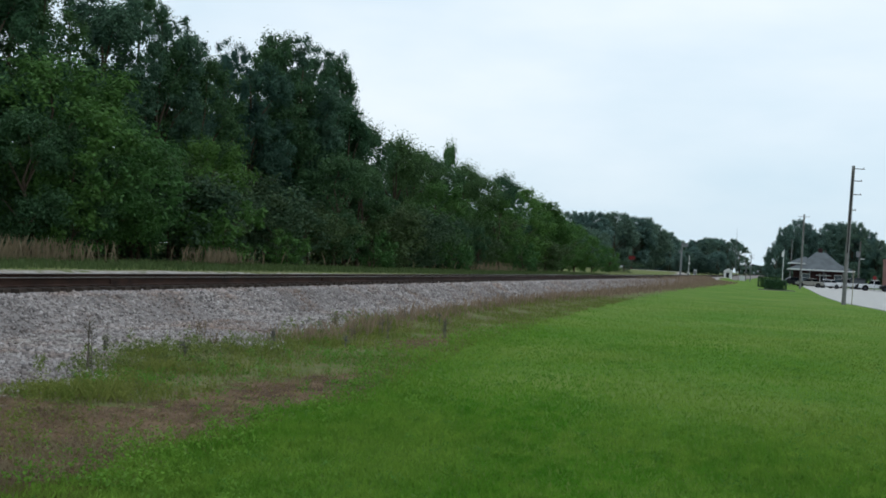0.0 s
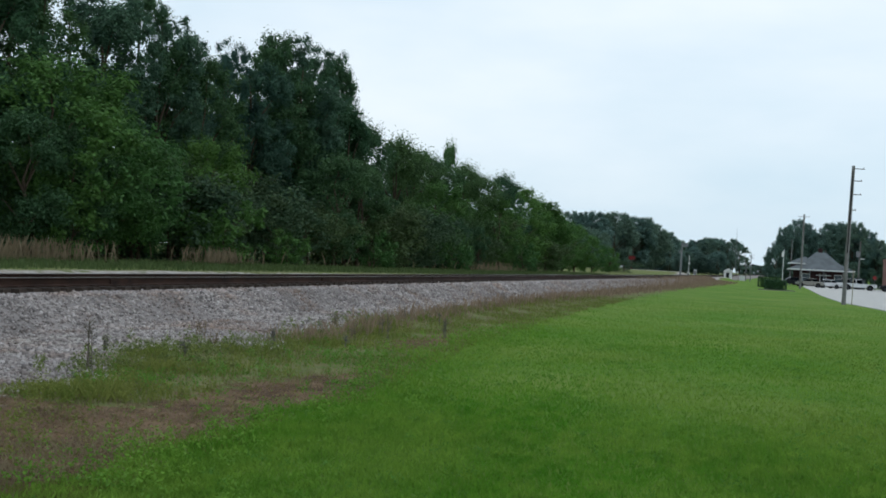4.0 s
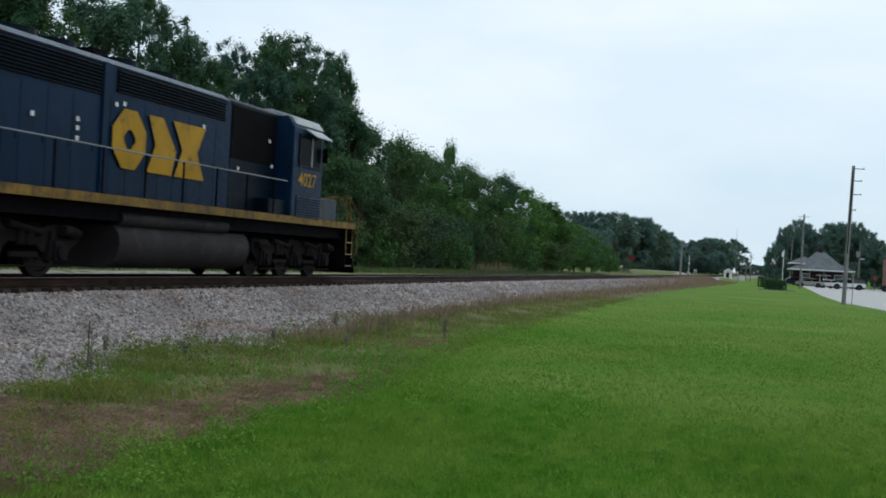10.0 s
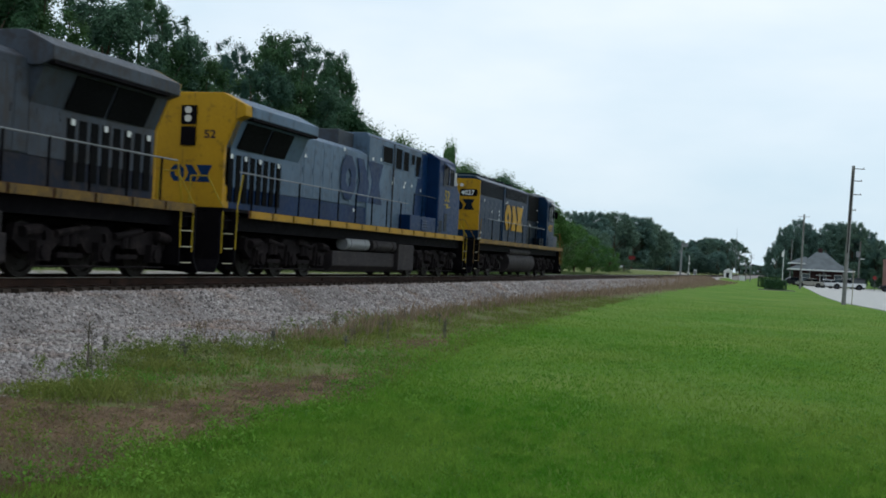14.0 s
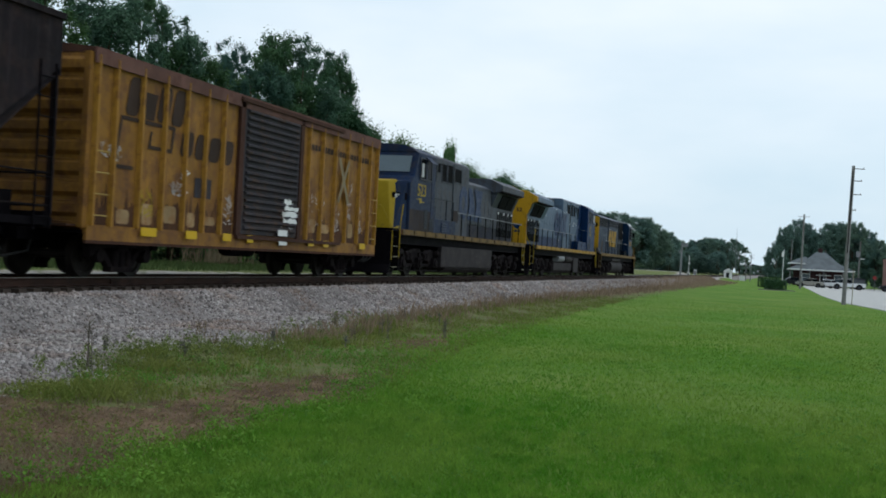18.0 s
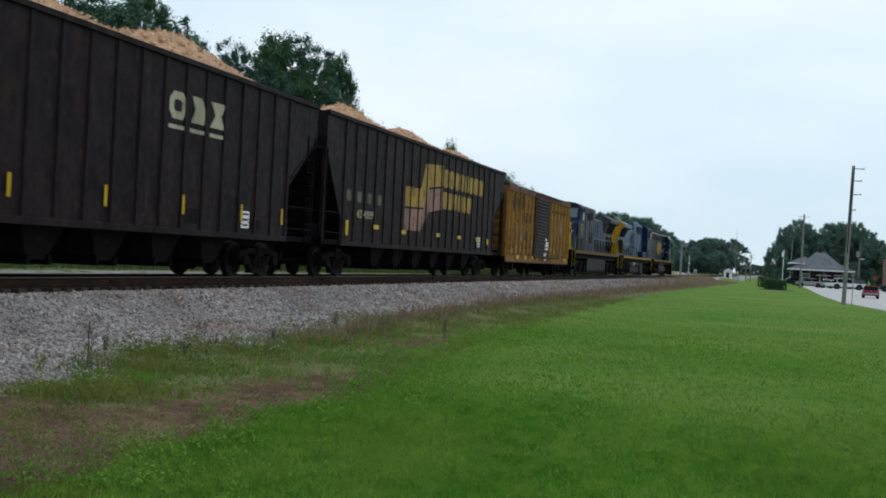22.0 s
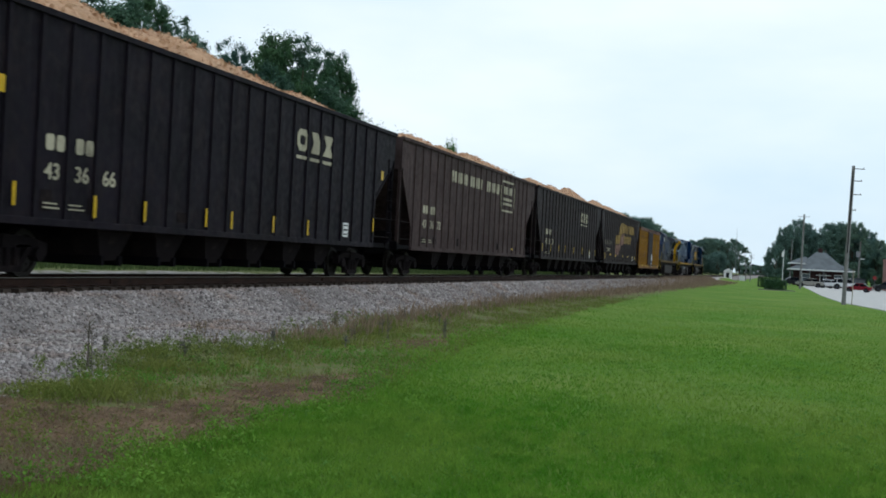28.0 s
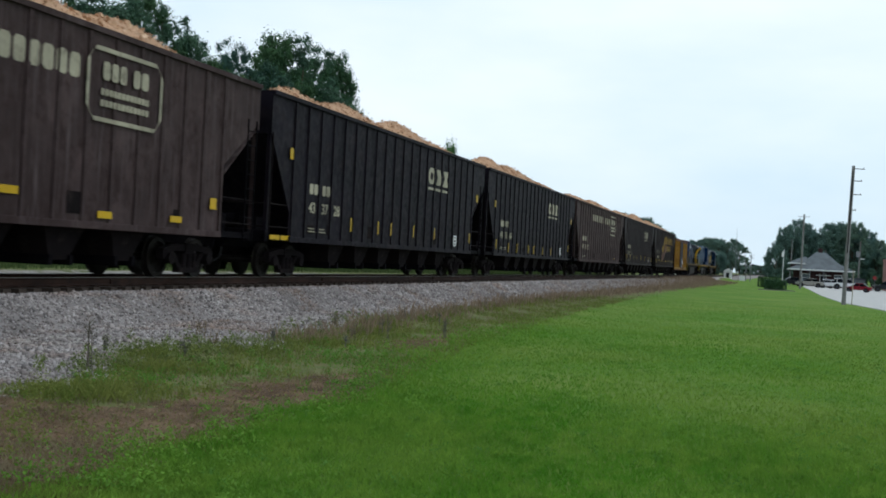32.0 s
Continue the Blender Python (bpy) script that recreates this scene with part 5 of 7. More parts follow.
def chip_heap(seed, half, w, z):
    """A heaped load of wood chips, humped along the car."""
    rng = np.random.default_rng(seed)
    half = half - rng.uniform(0.8, 1.3)
    ny, nx = 240, 34
    Y, X = np.meshgrid(np.linspace(-half, half, ny), np.linspace(-w, w, nx), indexing="ij")
    hump, mounds = 0.3, int(rng.integers(3, 5))
    for c in np.linspace(-half * 0.66, half * 0.66, mounds):
        c, a = c + rng.uniform(-0.9, 0.9), rng.uniform(0.6, 1.0)
        hump = np.maximum(hump, a * np.clip(1 - np.abs(Y - c) / rng.uniform(4.2, 6.6), 0, 1) ** 0.85)
    hump = (hump + 0.06 + 0.04 * np.sin(1.3 * Y + seed) * np.sin(1.7 * X + 0.8 * Y)) * np.clip((half - np.abs(Y)) / 2.8, 0, 1)
    Z = z - 0.08 + hump * (1 - (np.abs(X) / w) ** 1.35) + rng.normal(scale=0.010, size=X.shape) + 0.014 * np.sin(9 * X + 3 * np.sin(4 * Y)) * np.sin(7 * Y)
    Z = np.where((np.abs(Y) > half * 0.99) | (np.abs(X) > w * 0.98), z - 0.35, Z)
    idx = np.arange(ny * nx).reshape(ny, nx)
    f = np.stack([idx[:-1, :-1], idx[1:, :-1], idx[1:, 1:], idx[:-1, 1:]], -1).reshape(-1, 4)
    heap = raw_mesh("chip_heap", np.stack([X, Y, Z], -1).reshape(-1, 3), f, M_CHIPS)
    n = 7000
    i, j = rng.integers(4, ny - 4, n), rng.integers(2, nx - 2, n)
    p = np.stack([X[i, j], Y[i, j], Z[i, j] + 0.015], -1) + rng.normal(scale=(0.05, 0.05, 0.012), size=(n, 3))
    u = rng.normal(size=(n, 3)) * 0.024
    v = np.cross(u, rng.normal(size=(n, 3))) * 0.5
    q = np.stack([p - u, p + v, p + u, p - v], 1).reshape(-1, 3)
    return heap, raw_mesh("loose_chips", q, np.arange(n * 4).reshape(-1, 4), M_CHIP)


def hopper(paint, label, seed):
    """A long ribbed hopper car: sloped ends, open top, bays below."""
    t = empty("hopper_car", label, "hopper car", TRAIN)
    H, W, T = 11.1, 1.55, 4.87
    side = [(-H, T), (-H, 3.78), (-9.72, 1.75), (-9.72, 1.05), (9.15, 1.05), (9.15, 2.62), (H, 3.92), (H, T)]
    for k in (-1, 1):
        part("side_sheet", Solid().along("x", side, k * (W - 0.03), k * W), paint, t)
        part("top_chord", Solid().box(k * (W - 0.06), k * (W + 0.07), -H, H, T - 0.10, T + 0.02), paint, t, bevel=0.01)
        part("side_sill", Solid().box(k * (W - 0.1), k * (W + 0.06), -9.75, 9.2, 0.98, 1.12), paint, t, bevel=0.01)
    n = 21
    for i in range(n):
        y = -9.6 + i * 0.9375
        long_rib = shared(("rib", paint.name), lambda: Solid().along("z", [(0, -0.06), (0.042, -0.05), (0.042, 0.05), (0, 0.06)], 1.1, T - 0.1).mesh("rib", paint))
        for k in (0, 180):
            part("rib", long_rib, None, t, at=pose(W if k == 0 else -W, y, 0, 0, 0, k))
    for way in (-1, 1):
        e = way * H
        part("end_sheet", Solid().box(-W, W, e - way * 0.04, e, 3.75, T).add(
            [(-W + 0.03, e - way * 0.02, 3.78), (W - 0.03, e - way * 0.02, 3.78), (W - 0.03, way * 7.4, 1.0), (-W + 0.03, way * 7.4, 1.0), (-W + 0.03, e - way * 0.07, 3.78), (W - 0.03, e - way * 0.07, 3.78), (W - 0.03, way * 7.35, 1.0), (-W + 0.03, way * 7.35, 1.0)],
            [(0, 1, 2, 3), (7, 6, 5, 4), (0, 4, 5, 1), (1, 5, 6, 2), (2, 6, 7, 3), (3, 7, 4, 0)]), paint, t, "sloping end sheet")
        part("end_sill", Solid().box(-1.5, 1.5, e - way * 0.25, e, 0.95, 1.25).box(-0.35, 0.35, way * 7.4, e, 0.8, 1.1), M_BLACK, t, bevel=0.02)
        for k in (-1, 1):
            part("corner_post", Solid().box(k * 1.42, k * 1.52, e - way * 0.12, e - way * 0.02, 1.2, 3.8), paint, t)
            part("sill_extension", Solid().box(k * 1.4, k * 1.52, min(way * 9.2, e), max(way * 9.2, e), 1.0, 1.14), M_BLACK, t)
        if way < 0:
            part("end_mark_rail", Solid().pipe([(1.56, e + 0.1, 1.2), (1.56, e + 0.1, 3.8)], 0.02), M_TRUCK, t)
        rungs = Solid()
        y0, y1 = (e - way * 0.15, e - way * 0.62)
        for k in range(8):
            rungs.pipe([(1.56, y0, 1.15 + k * 0.36), (1.56, y1, 1.15 + k * 0.36)], 0.014)
        rungs.pipe([(1.56, y0, 0.9), (1.56, y0, 3.95)], 0.022).pipe([(1.56, y1, 0.9), (1.56, y1, 3.95)], 0.022)
        rungs.both()
        if way > 0:
            part("ladder", rungs, M_BLACK, t)
        for z in (1.35, 1.95):
            part("end_grab", Solid().pipe([(-1.5, way * 9.3, z), (-1.5, e - way * 0.1, z), (-1.45, e - way * 0.05, z), (1.45, e - way * 0.05, z), (1.5, e - way * 0.1, z), (1.5, way * 9.3, z)], 0.02), M_TRUCK, t)
        part("brake_gear", Solid().box(0.5, 1.0, e - way * 0.9, e - way * 0.5, 1.15, 1.6).rod((-0.5, e - way * 0.8, 1.5), (0.3, e - way * 0.8, 1.5), 0.2, n=12), M_BLACK, t)
        coupler(t, e, way, 0.38)
    part("centre_sill", Solid().box(-0.32, 0.32, -10.8, 10.8, 0.78, 1.06), M_BLACK, t)
    bay = shared("bay", lambda: Solid().add(
        [(-1.35, -0.7, 1.06), (1.35, -0.7, 1.06), (1.35, 0.7, 1.06), (-1.35, 0.7, 1.06), (-1.2, -0.3, 0.36), (1.2, -0.3, 0.36), (1.2, 0.3, 0.36), (-1.2, 0.3, 0.36)],
        [(0, 1, 2, 3), (7, 6, 5, 4), (0, 4, 5, 1), (1, 5, 6, 2), (2, 6, 7, 3), (3, 7, 4, 0)]).mesh("hopper_bay", M_TRUCK))
    gate = shared("bay_gate", lambda: Solid().box(-1.28, 1.28, -0.05, 0.05, 0.26, 0.46).mesh("bay_gate", M_BLACK))
    for y in (-5.6, -3.36, -1.12, 1.12, 3.36, 5.6):
        b = part("hopper_bay", bay, None, t, at=pose(0, y, 0))
        for k in (-0.33, 0.33):
            part("bay_gate", gate, None, b, at=pose(0, k, 0))
    heap, loose = chip_heap(seed, H - 0.12, W - 0.06, T)
    load = part("chip_load", heap, None, t, "heaped orange-brown wood chips")
    tagged(part("chip_scatter", loose, None, load), kind="stuff")
    two_axle_truck(t, -8.75)
    two_axle_truck(t, 8.6)
    return t


RIBS = [-9.6 + 0.9375 * k for k in range(21)]


def strip(outline, a, b):
    """The part of an outline between two uprights."""
    for edge, way in ((a, 1), (b, -1)):
        out = []
        for p, q in zip(outline, outline[1:] + outline[:1]):
            dp, dq = way * (p[0] - edge), way * (q[0] - edge)
            if dp >= 0:
                out.append(p)
            if (dp >= 0) != (dq >= 0):
                f = dp / (dp - dq)
                out.append((edge, p[1] + (q[1] - p[1]) * f))
        outline = out
        if len(outline) < 3:
            return []
    return outline


def over_ribs(name, shapes, y, z, material, parent, label=""):
    """Paint on a ribbed side: on the face of each rib and in the panels between them, one mesh a shape."""
    cuts = []
    for r in RIBS:
        cuts += [(r - 0.88, r - 0.058, 1.5505), (r - 0.05, r + 0.05, 1.5925)]
    cuts.append((RIBS[-1] + 0.058, 99, 1.5505))
    for o in shapes:
        s = Solid()
        moved = [(a + y, b + z) for a, b in o]
        for a, b, depth in cuts:
            piece = strip(moved, a, b)
            if len(piece) > 2:
                s.along("x", piece, depth, depth + 0.004)
        part(name, s, material, parent, label)


def sill_marks(t, spots, h=0.42, w=0.09):
    for y, z in spots:
        painted("reflector", [rect(0, w, 0, h)], "near", 1.598, y, z, M_REFLEX, t, "yellow reflective strip")


def car_marks(t, number, y=-8.41):
    for k in range(3):
        if k < 2:
            painted("owner_mark", bars(2, 0.32, 0.30, 0.78), "near", 1.558, y + 0.9375 * k, 2.36, M_CREAM, t, "faded cream stencilled mark")
        lettering("car_number", number[2 * k:2 * k + 2], 0.42, "near", 1.558, y + 0.9375 * k, 1.84, M_CREAM, t, 0.006, 1.15, "faded cream car number")
    painted("data_lines", [rect(0, 0.5, 0.0, 0.03), rect(0, 0.42, 0.08, 0.11), rect(0.8, 1.3, 0, 0.03), rect(0.8, 1.2, 0.08, 0.11)], "near", 1.562, y, 1.3, M_CREAM, t, joined=True)
    painted("end_mark", bars(4, 0.2, 0.13) + [[(a, b - 0.22) for a, b in q] for q in bars(6, 0.15, 0.13)], "back", -1.0, -11.105, 4.4, M_CREAM, t, joined=True)


def lettered_emblem(t):
    """Three separate blocks over a bar each, high on the side."""
    shapes = []
    for k in range(3):
        x = 0.9375 * k
        shapes += ring(x, x + 0.72, 0.22, 0.82, 0.16, 0.17) if k == 0 else [[(x + 0.05, 0.22), (x + 0.62, 0.22), (x + 0.72, 0.5), (x + 0.5, 0.82), (x + 0.05, 0.82), (x + 0.22, 0.52)]] if k == 1 else [[(x, 0.22), (x + 0.75, 0.22), (x + 0.52, 0.52), (x + 0.75, 0.82), (x, 0.82), (x + 0.24, 0.52)]]
        shapes.append(rect(x, x + 0.72, 0.0, 0.09))
    painted("side_emblem", shapes, "near", 1.558, 2.80, 3.28, M_CREAM, t, "faded cream mark in plain shapes")


def data_panel(t, y, z):
    painted("data_panel", ring(0, 0.42, 0, 0.42, 0.02, 0.05) + [rect(0.09, 0.33, 0.1, 0.18), rect(0.09, 0.33, 0.24, 0.32)], "near", 1.562, y, z, M_WHITE, t, "small white framed data panel")


def faded_patches(t, seed):
    rng = random.Random(seed)
    painted("old_patches", [rect(y, y + rng.uniform(0.3, 0.6), 1.25, 1.25 + rng.uniform(0.2, 0.42)) for y in (-8.5, -7.0, rng.uniform(-4, -3), rng.uniform(3, 4), 7.0)], "near", 1.558, 0, 0, M_TRUCK, t, depth=0.003, joined=True)


def hopper_gold():
    t = hopper(M_HOPPER, "black hopper car with gold and pink stripes, heaped with wood chips", 3)
    zig = [[(-3.73, 2.50), (-1.55, 2.57), (-0.95, 3.35), (0.75, 3.52), (0.75, 4.32), (-1.45, 4.2), (-1.95, 3.22), (-3.73, 3.22)]]
    zag = [[(-3.75, 1.68), (-1.85, 1.68), (-0.95, 2.42), (0.8, 2.62), (0.8, 3.44), (-1.0, 3.27), (-1.6, 2.50), (-3.75, 2.42)]]
    over_ribs("gold_stripe", zig, 0.1, 0, M_GOLD, t, "gold bent stripe")
    over_ribs("pink_stripe", zag, 0.1, 0, M_PINK, t, "faded pink bent stripe")
    over_ribs("upper_word", bars(8, 0.77, 0.70, 0.8), 1.05, 3.50, M_GOLD, t, "row of gold blocks in place of a name")
    over_ribs("lower_word", bars(6, 0.72, 0.66, 0.8), 1.02, 2.66, M_GOLD, t)
    painted("owner_mark", bars(4, 0.9375, 0.34, 0.4), "near", 1.558, -9.35, 2.36, M_FADED, t)
    lettering("car_number", "43 4009", 0.36, "near", 1.6, -8.5, 1.88, M_CREAM, t, 0.004, 1.3, "white car number")
    for y, z in ((-6.9, 1.58), (-4.0, 1.52), (0.2, 1.55), (3.2, 1.55), (6.1, 1.55)):
        painted("reflector", [rect(0, 0.48, 0, 0.14)], "near", 1.598, y, z, M_REFLEX, t, "yellow reflective strip")
    painted("reflector", [rect(0, 0.3, 0, 0.26)], "near", 1.598, 8.0, 1.44, M_REFLEX, t)
    sill_marks(t, [(-9.4, 1.3)], 0.46, 0.2)
    data_panel(t, 6.53, 1.3)
    painted("end_mark", bars(4, 0.2, 0.13) + [[(a, b - 0.42) for a, b in q] for q in bars(6, 0.15, 0.13)], "back", -1.0, -11.105, 4.5, M_CREAM, t, joined=True)
    return t


def hopper_black(number, marks, seed, extra):
    t = hopper(M_HOPPER if number == "433571" else M_HOPPER3, f"black ribbed hopper car numbered {number}, heaped with wood chips", seed)
    car_marks(t, number)
    lettered_emblem(t)
    sill_marks(t, marks)
    data_panel(t, 6.53, 1.25)
    faded_patches(t, seed)
    if number == "433728":
        for y in (-10.9, -10.2):
            painted("reflector", [rect(0, 0.6, 0, 0.12)], "near", 1.55, y, 1.02, M_REFLEX, t, "yellow reflective strip")
    for y, z in extra:
        painted("reflector", [rect(0, 0.2, 0, 0.3)], "near", 1.598, y, z, M_REFLEX, t, "yellow reflective square")
    return t


def hopper_brown(number, seed, plates):
    t = hopper(M_HOPPER2, "faded brown ribbed hopper car with cream lettering, heaped with wood chips", seed)
    if number:
        car_marks(t, number)
    for n, y in ((6, -4.9), (5, -2.05), (6, 0.72)):
        over_ribs("name_word", bars(n, 0.415, 0.46, 0.8), y + 0.1, 3.80, M_CREAM, t, "row of cream blocks in place of a name")
    painted("frame_emblem", ring(0, 2.8, 0, 1.45, 0.3, 0.085), "near", 1.598, 3.4, 3.07, M_CREAM, t, "rounded cream frame")
    painted("frame_lettering", [[(a + 0.55, b + 0.82) for a, b in q] for q in bars(3, 0.3, 0.36) + [[(c + 1.1, d) for c, d in q] for q in bars(2, 0.32, 0.36)]]
            + [[(a + 0.5, b + 0.52) for a, b in q] for q in bars(12, 0.15, 0.13)] + [[(a + 0.5, b + 0.3) for a, b in q] for q in bars(12, 0.15, 0.13)], "near", 1.598, 3.4, 3.07, M_CREAM, t, "small cream blocks inside the frame", joined=True)
    for y, z, w, h in plates:
        painted("reflector", [rect(0, w, 0, h)], "near", 1.598, y, z, M_REFLEX, t, "yellow reflective strip")
    faded_patches(t, seed)
    return t


def boxcar():
    t = empty("boxcar", "rusty yellow ribbed boxcar with a grey sliding door", "boxcar", TRAIN)
    H, W, T = 8.25, 1.47, 4.40
    part("body", Solid().box(-W, W, -H, H, 0.95, T), M_BOX, t)
    part("roof", Solid().along("y", [(-W - 0.04, T - 0.02), (W + 0.04, T - 0.02), (W + 0.04, T + 0.1), (0, T + 0.26), (-W - 0.04, T + 0.1)], -H, H), M_RUST, t, "rust-brown roof")
    part("side_sill", mirrored_box(W - 0.02, W + 0.05, -H, H, 0.76, 1.06), M_BOX, t)
    part("sill_edge", mirrored_box(W - 0.02, W + 0.055, -H, H, 0.70, 0.757), M_RUST, t)
    part("eave_band", mirrored_box(W + 0.04, W + 0.09, -H, H, T - 0.2, T + 0.1), M_EAVE, t, "rusty pink eave band")
    post = shared("box_post", lambda: Solid().along("z", [(0, -0.055), (0.10, -0.032), (0.10, 0.032), (0, 0.055)], 1.05, T - 0.03).mesh("side_post", M_BOXRIB))
    for y in (-8.12, -7.45, -6.45, -5.5, -4.55, -3.62, -2.75, 2.45, 3.45, 4.45, 5.45, 6.5, 7.45, 8.12):
        for k in (0, 180):
            part("side_post", post, None, t, at=pose(W if k == 0 else -W, y, 0, 0, 0, k))
    for side in (-1, 1):
        door = part("sliding_door", Solid().box(side * W, side * (W + 0.06), -1.7, 1.75, 1.1, T - 0.05), M_DOOR, t, "dark grey corrugated sliding door")
        s = Solid()
        for k in range(18):
            z = 1.2 + k * 0.17
            s.along("y", [(side * (W + 0.05), z), (side * (W + 0.13), z + 0.04), (side * (W + 0.13), z + 0.08), (side * (W + 0.05), z + 0.13)], -1.55, 1.6)
        part("corrugations", s, M_DOOR, door)
        part("door_post", Solid().box(side * W, side * (W + 0.09), -1.95, -1.72, 1.0, T), M_RUST, t)
        part("door_post", Solid().box(side * W, side * (W + 0.09), 1.77, 1.98, 1.0, T), M_RUST, t)
        part("door_track", Solid().box(side * W, side * (W + 0.16), -2.0, 4.9, 0.98, 1.07).box(side * W, side * (W + 0.14), -2.0, 4.9, T - 0.06, T + 0.04), M_RUST, t)
    for way in (-1, 1):
        e = way * H
        for k in range(8):
            z = 1.2 + k * 0.40
            part("end_corrugation", Solid().along("x", [(e, z), (e + way * 0.10, z + 0.08), (e + way * 0.10, z + 0.24), (e, z + 0.32)], -1.38, 1.38), M_BOXEND, t)
        part("end_post", Solid().box(1.36, W + 0.02, min(e, e + way * 0.12), max(e, e + way * 0.12), 1.0, T).both(), M_BOXEND, t)
        ladder = Solid()
        for k in range(4):
            ladder.pipe([(W + 0.09, e - way * 0.12, 1.25 + 0.42 * k), (W + 0.09, e - way * 0.62, 1.25 + 0.42 * k)], 0.014)
        ladder.both()
        part("side_ladder", ladder, M_OCHRE, t)
        ladder = Solid()
        for k in range(8):
            ladder.pipe([(0.75, e + way * 0.18, 1.1 + 0.4 * k), (1.3, e + way * 0.18, 1.1 + 0.4 * k)], 0.014)
        part("ladder", ladder, M_BOXEND, t)
        part("platform", Solid().box(-1.3, 1.3, min(e, e + way * 0.35), max(e, e + way * 0.35), 1.02, 1.06), M_RUST, t)
        coupler(t, e, way, 1.05)
    part("underframe", Solid().box(-0.4, 0.4, -H - 0.6, H + 0.6, 0.72, 1.0).box(-1.4, 1.4, -H, H, 0.9, 1.0).box(-1.2, 1.2, -5.2, -5.0, 0.6, 0.95).box(-1.2, 1.2, 5.0, 5.2, 0.6, 0.95), M_BLACK, t)
    part("brake_reservoir", Solid().rod((0.7, -0.8, 0.72), (0.7, 0.6, 0.72), 0.19, n=14), M_BLACK, t)
    painted("stencil_upper", slanted(bars(4, 0.62, 0.8, 0.8, (1,)) + [[(0.62, 0.0), (1.15, 0.0), (1.15, 0.56), (0.62, 0.56)]]), "near", 1.478, -7.05, 3.35, M_STENCIL, t, "faded dark blocks in place of a name")
    painted("stencil_lower", slanted(bars(4, 0.66, 0.58, 0.8)), "near", 1.478, -4.75, 2.72, M_STENCIL, t)
    painted("stencil_frame", slanted([rect(0, 2.2, 0.52, 0.6), rect(0, 0.08, -0.4, 0.52), rect(0, 0.75, -0.48, -0.4), rect(2.1, 2.2, 0.1, 0.52), rect(1.2, 2.2, 0.02, 0.1), rect(1.2, 1.28, 0.1, 0.4)]), "near", 1.478, -7.3, 2.72, M_STENCIL, t)
    painted("stencil_line", bars(20, 0.24, 0.17, 0.7), "near", 1.478, 2.7, 3.62, M_STENCIL, t, joined=True)
    srng = random.Random(17)
    for a, b, z in ((0.72, 1.62, 1.47), (0.66, 1.62, 1.64), (0.80, 1.66, 1.81), (0.72, 1.22, 1.98)):
        low = [(a + (b - a) * k / 6, z + srng.uniform(-0.035, 0.03)) for k in range(7)]
        high = [(a + (b - a) * k / 6 + srng.uniform(-0.03, 0.03), z + 0.12 + srng.uniform(-0.05, 0.04)) for k in range(6, -1, -1)]
        painted("white_splash", [low + high], "near", 1.602, 0, 0, M_WHITE, t, "ragged white paint splash", 0.003)
    painted("sprayed_cross", [[(4.55, 3.55), (4.7, 3.62), (5.55, 2.3), (5.4, 2.2)], [(4.6, 2.3), (4.72, 2.22), (5.5, 3.5), (5.36, 3.58)]], "near", 1.58, 0, 0, M_CROSS, t, "faded grey-green sprayed cross", 0.003, True)
    painted("grey_patch", [rect(-4.0, -3.2, 1.85, 2.3)], "near", 1.479, 0, 0, M_DOOR, t)
    rng = random.Random(8)
    posts = (-8.12, -7.45, -6.45, -5.5, -4.55, -3.62, -2.75, -1.95)
    for a, b in list(zip(posts, posts[1:])) + [(2.0, 2.45), (2.45, 3.45), (3.45, 4.45), (4.45, 5.45), (5.45, 6.5), (6.5, 7.45), (7.45, 8.12)]:
        crest = [(b - 0.07 - (b - a - 0.14) * k / 9, 1.45 + rng.uniform(-0.2, 0.5) * (1 if k % 2 else 0.4)) for k in range(10)]
        painted("rust_stain", [[(a + 0.07, 1.07), (b - 0.07, 1.07)] + crest], "near", 1.4715, 0, 0, M_BOXRUST, t, "rust creeping up from the sill", 0.004)
    for y0 in (-6.95, -6.0, -5.05, -4.1, -3.2, 2.95, 3.95, 6.0):
        w, z0 = rng.uniform(0.3, 0.6), rng.uniform(1.12, 1.3)
        painted("pale_patch", [chamfered(y0 - w / 2, y0 + w / 2, z0, z0 + rng.uniform(0.2, 0.45), 0.06)], "near", 1.4785, 0, 0, M_PATCH, t, "pale worn stencil patch", 0.004)
    for y0, z0, w, h, m in ((2.3, 1.45, 1.5, 0.85, M_SPRAY), (0.75, 1.25, 0.7, 0.75, M_WHITE), (-4.6, 1.55, 0.2, 0.85, M_WHITE), (-5.0, 1.8, 0.35, 0.25, M_SPRAY), (-7.9, 2.35, 0.8, 0.3, M_SPRAY), (-6.3, 1.3, 0.5, 0.55, M_LEMON), (5.6, 1.7, 0.4, 1.1, M_SPRAY), (6.6, 1.4, 0.3, 0.7, M_SPRAY), (4.6, 1.35, 0.4, 0.7, M_SPRAY), (-2.4, 1.3, 0.3, 0.6, M_SPRAY)):
        shapes = []
        for k in range(26):
            a, b, ang = rng.uniform(0, w), rng.uniform(0, h), rng.choice((1.4, 1.7, 0.3, 2.6, 1.1)) + rng.uniform(-0.25, 0.25)
            u, v = math.cos(ang) * rng.uniform(0.08, 0.2), math.sin(ang) * rng.uniform(0.08, 0.2)
            p, q = math.sin(ang) * rng.uniform(0.010, 0.026), math.cos(ang) * rng.uniform(0.010, 0.026)
            shapes.append([(a - p, b + q), (a + p, b - q), (a + u + p * 0.6, b + v - q * 0.6), (a + u - p * 0.6, b + v + q * 0.6)])
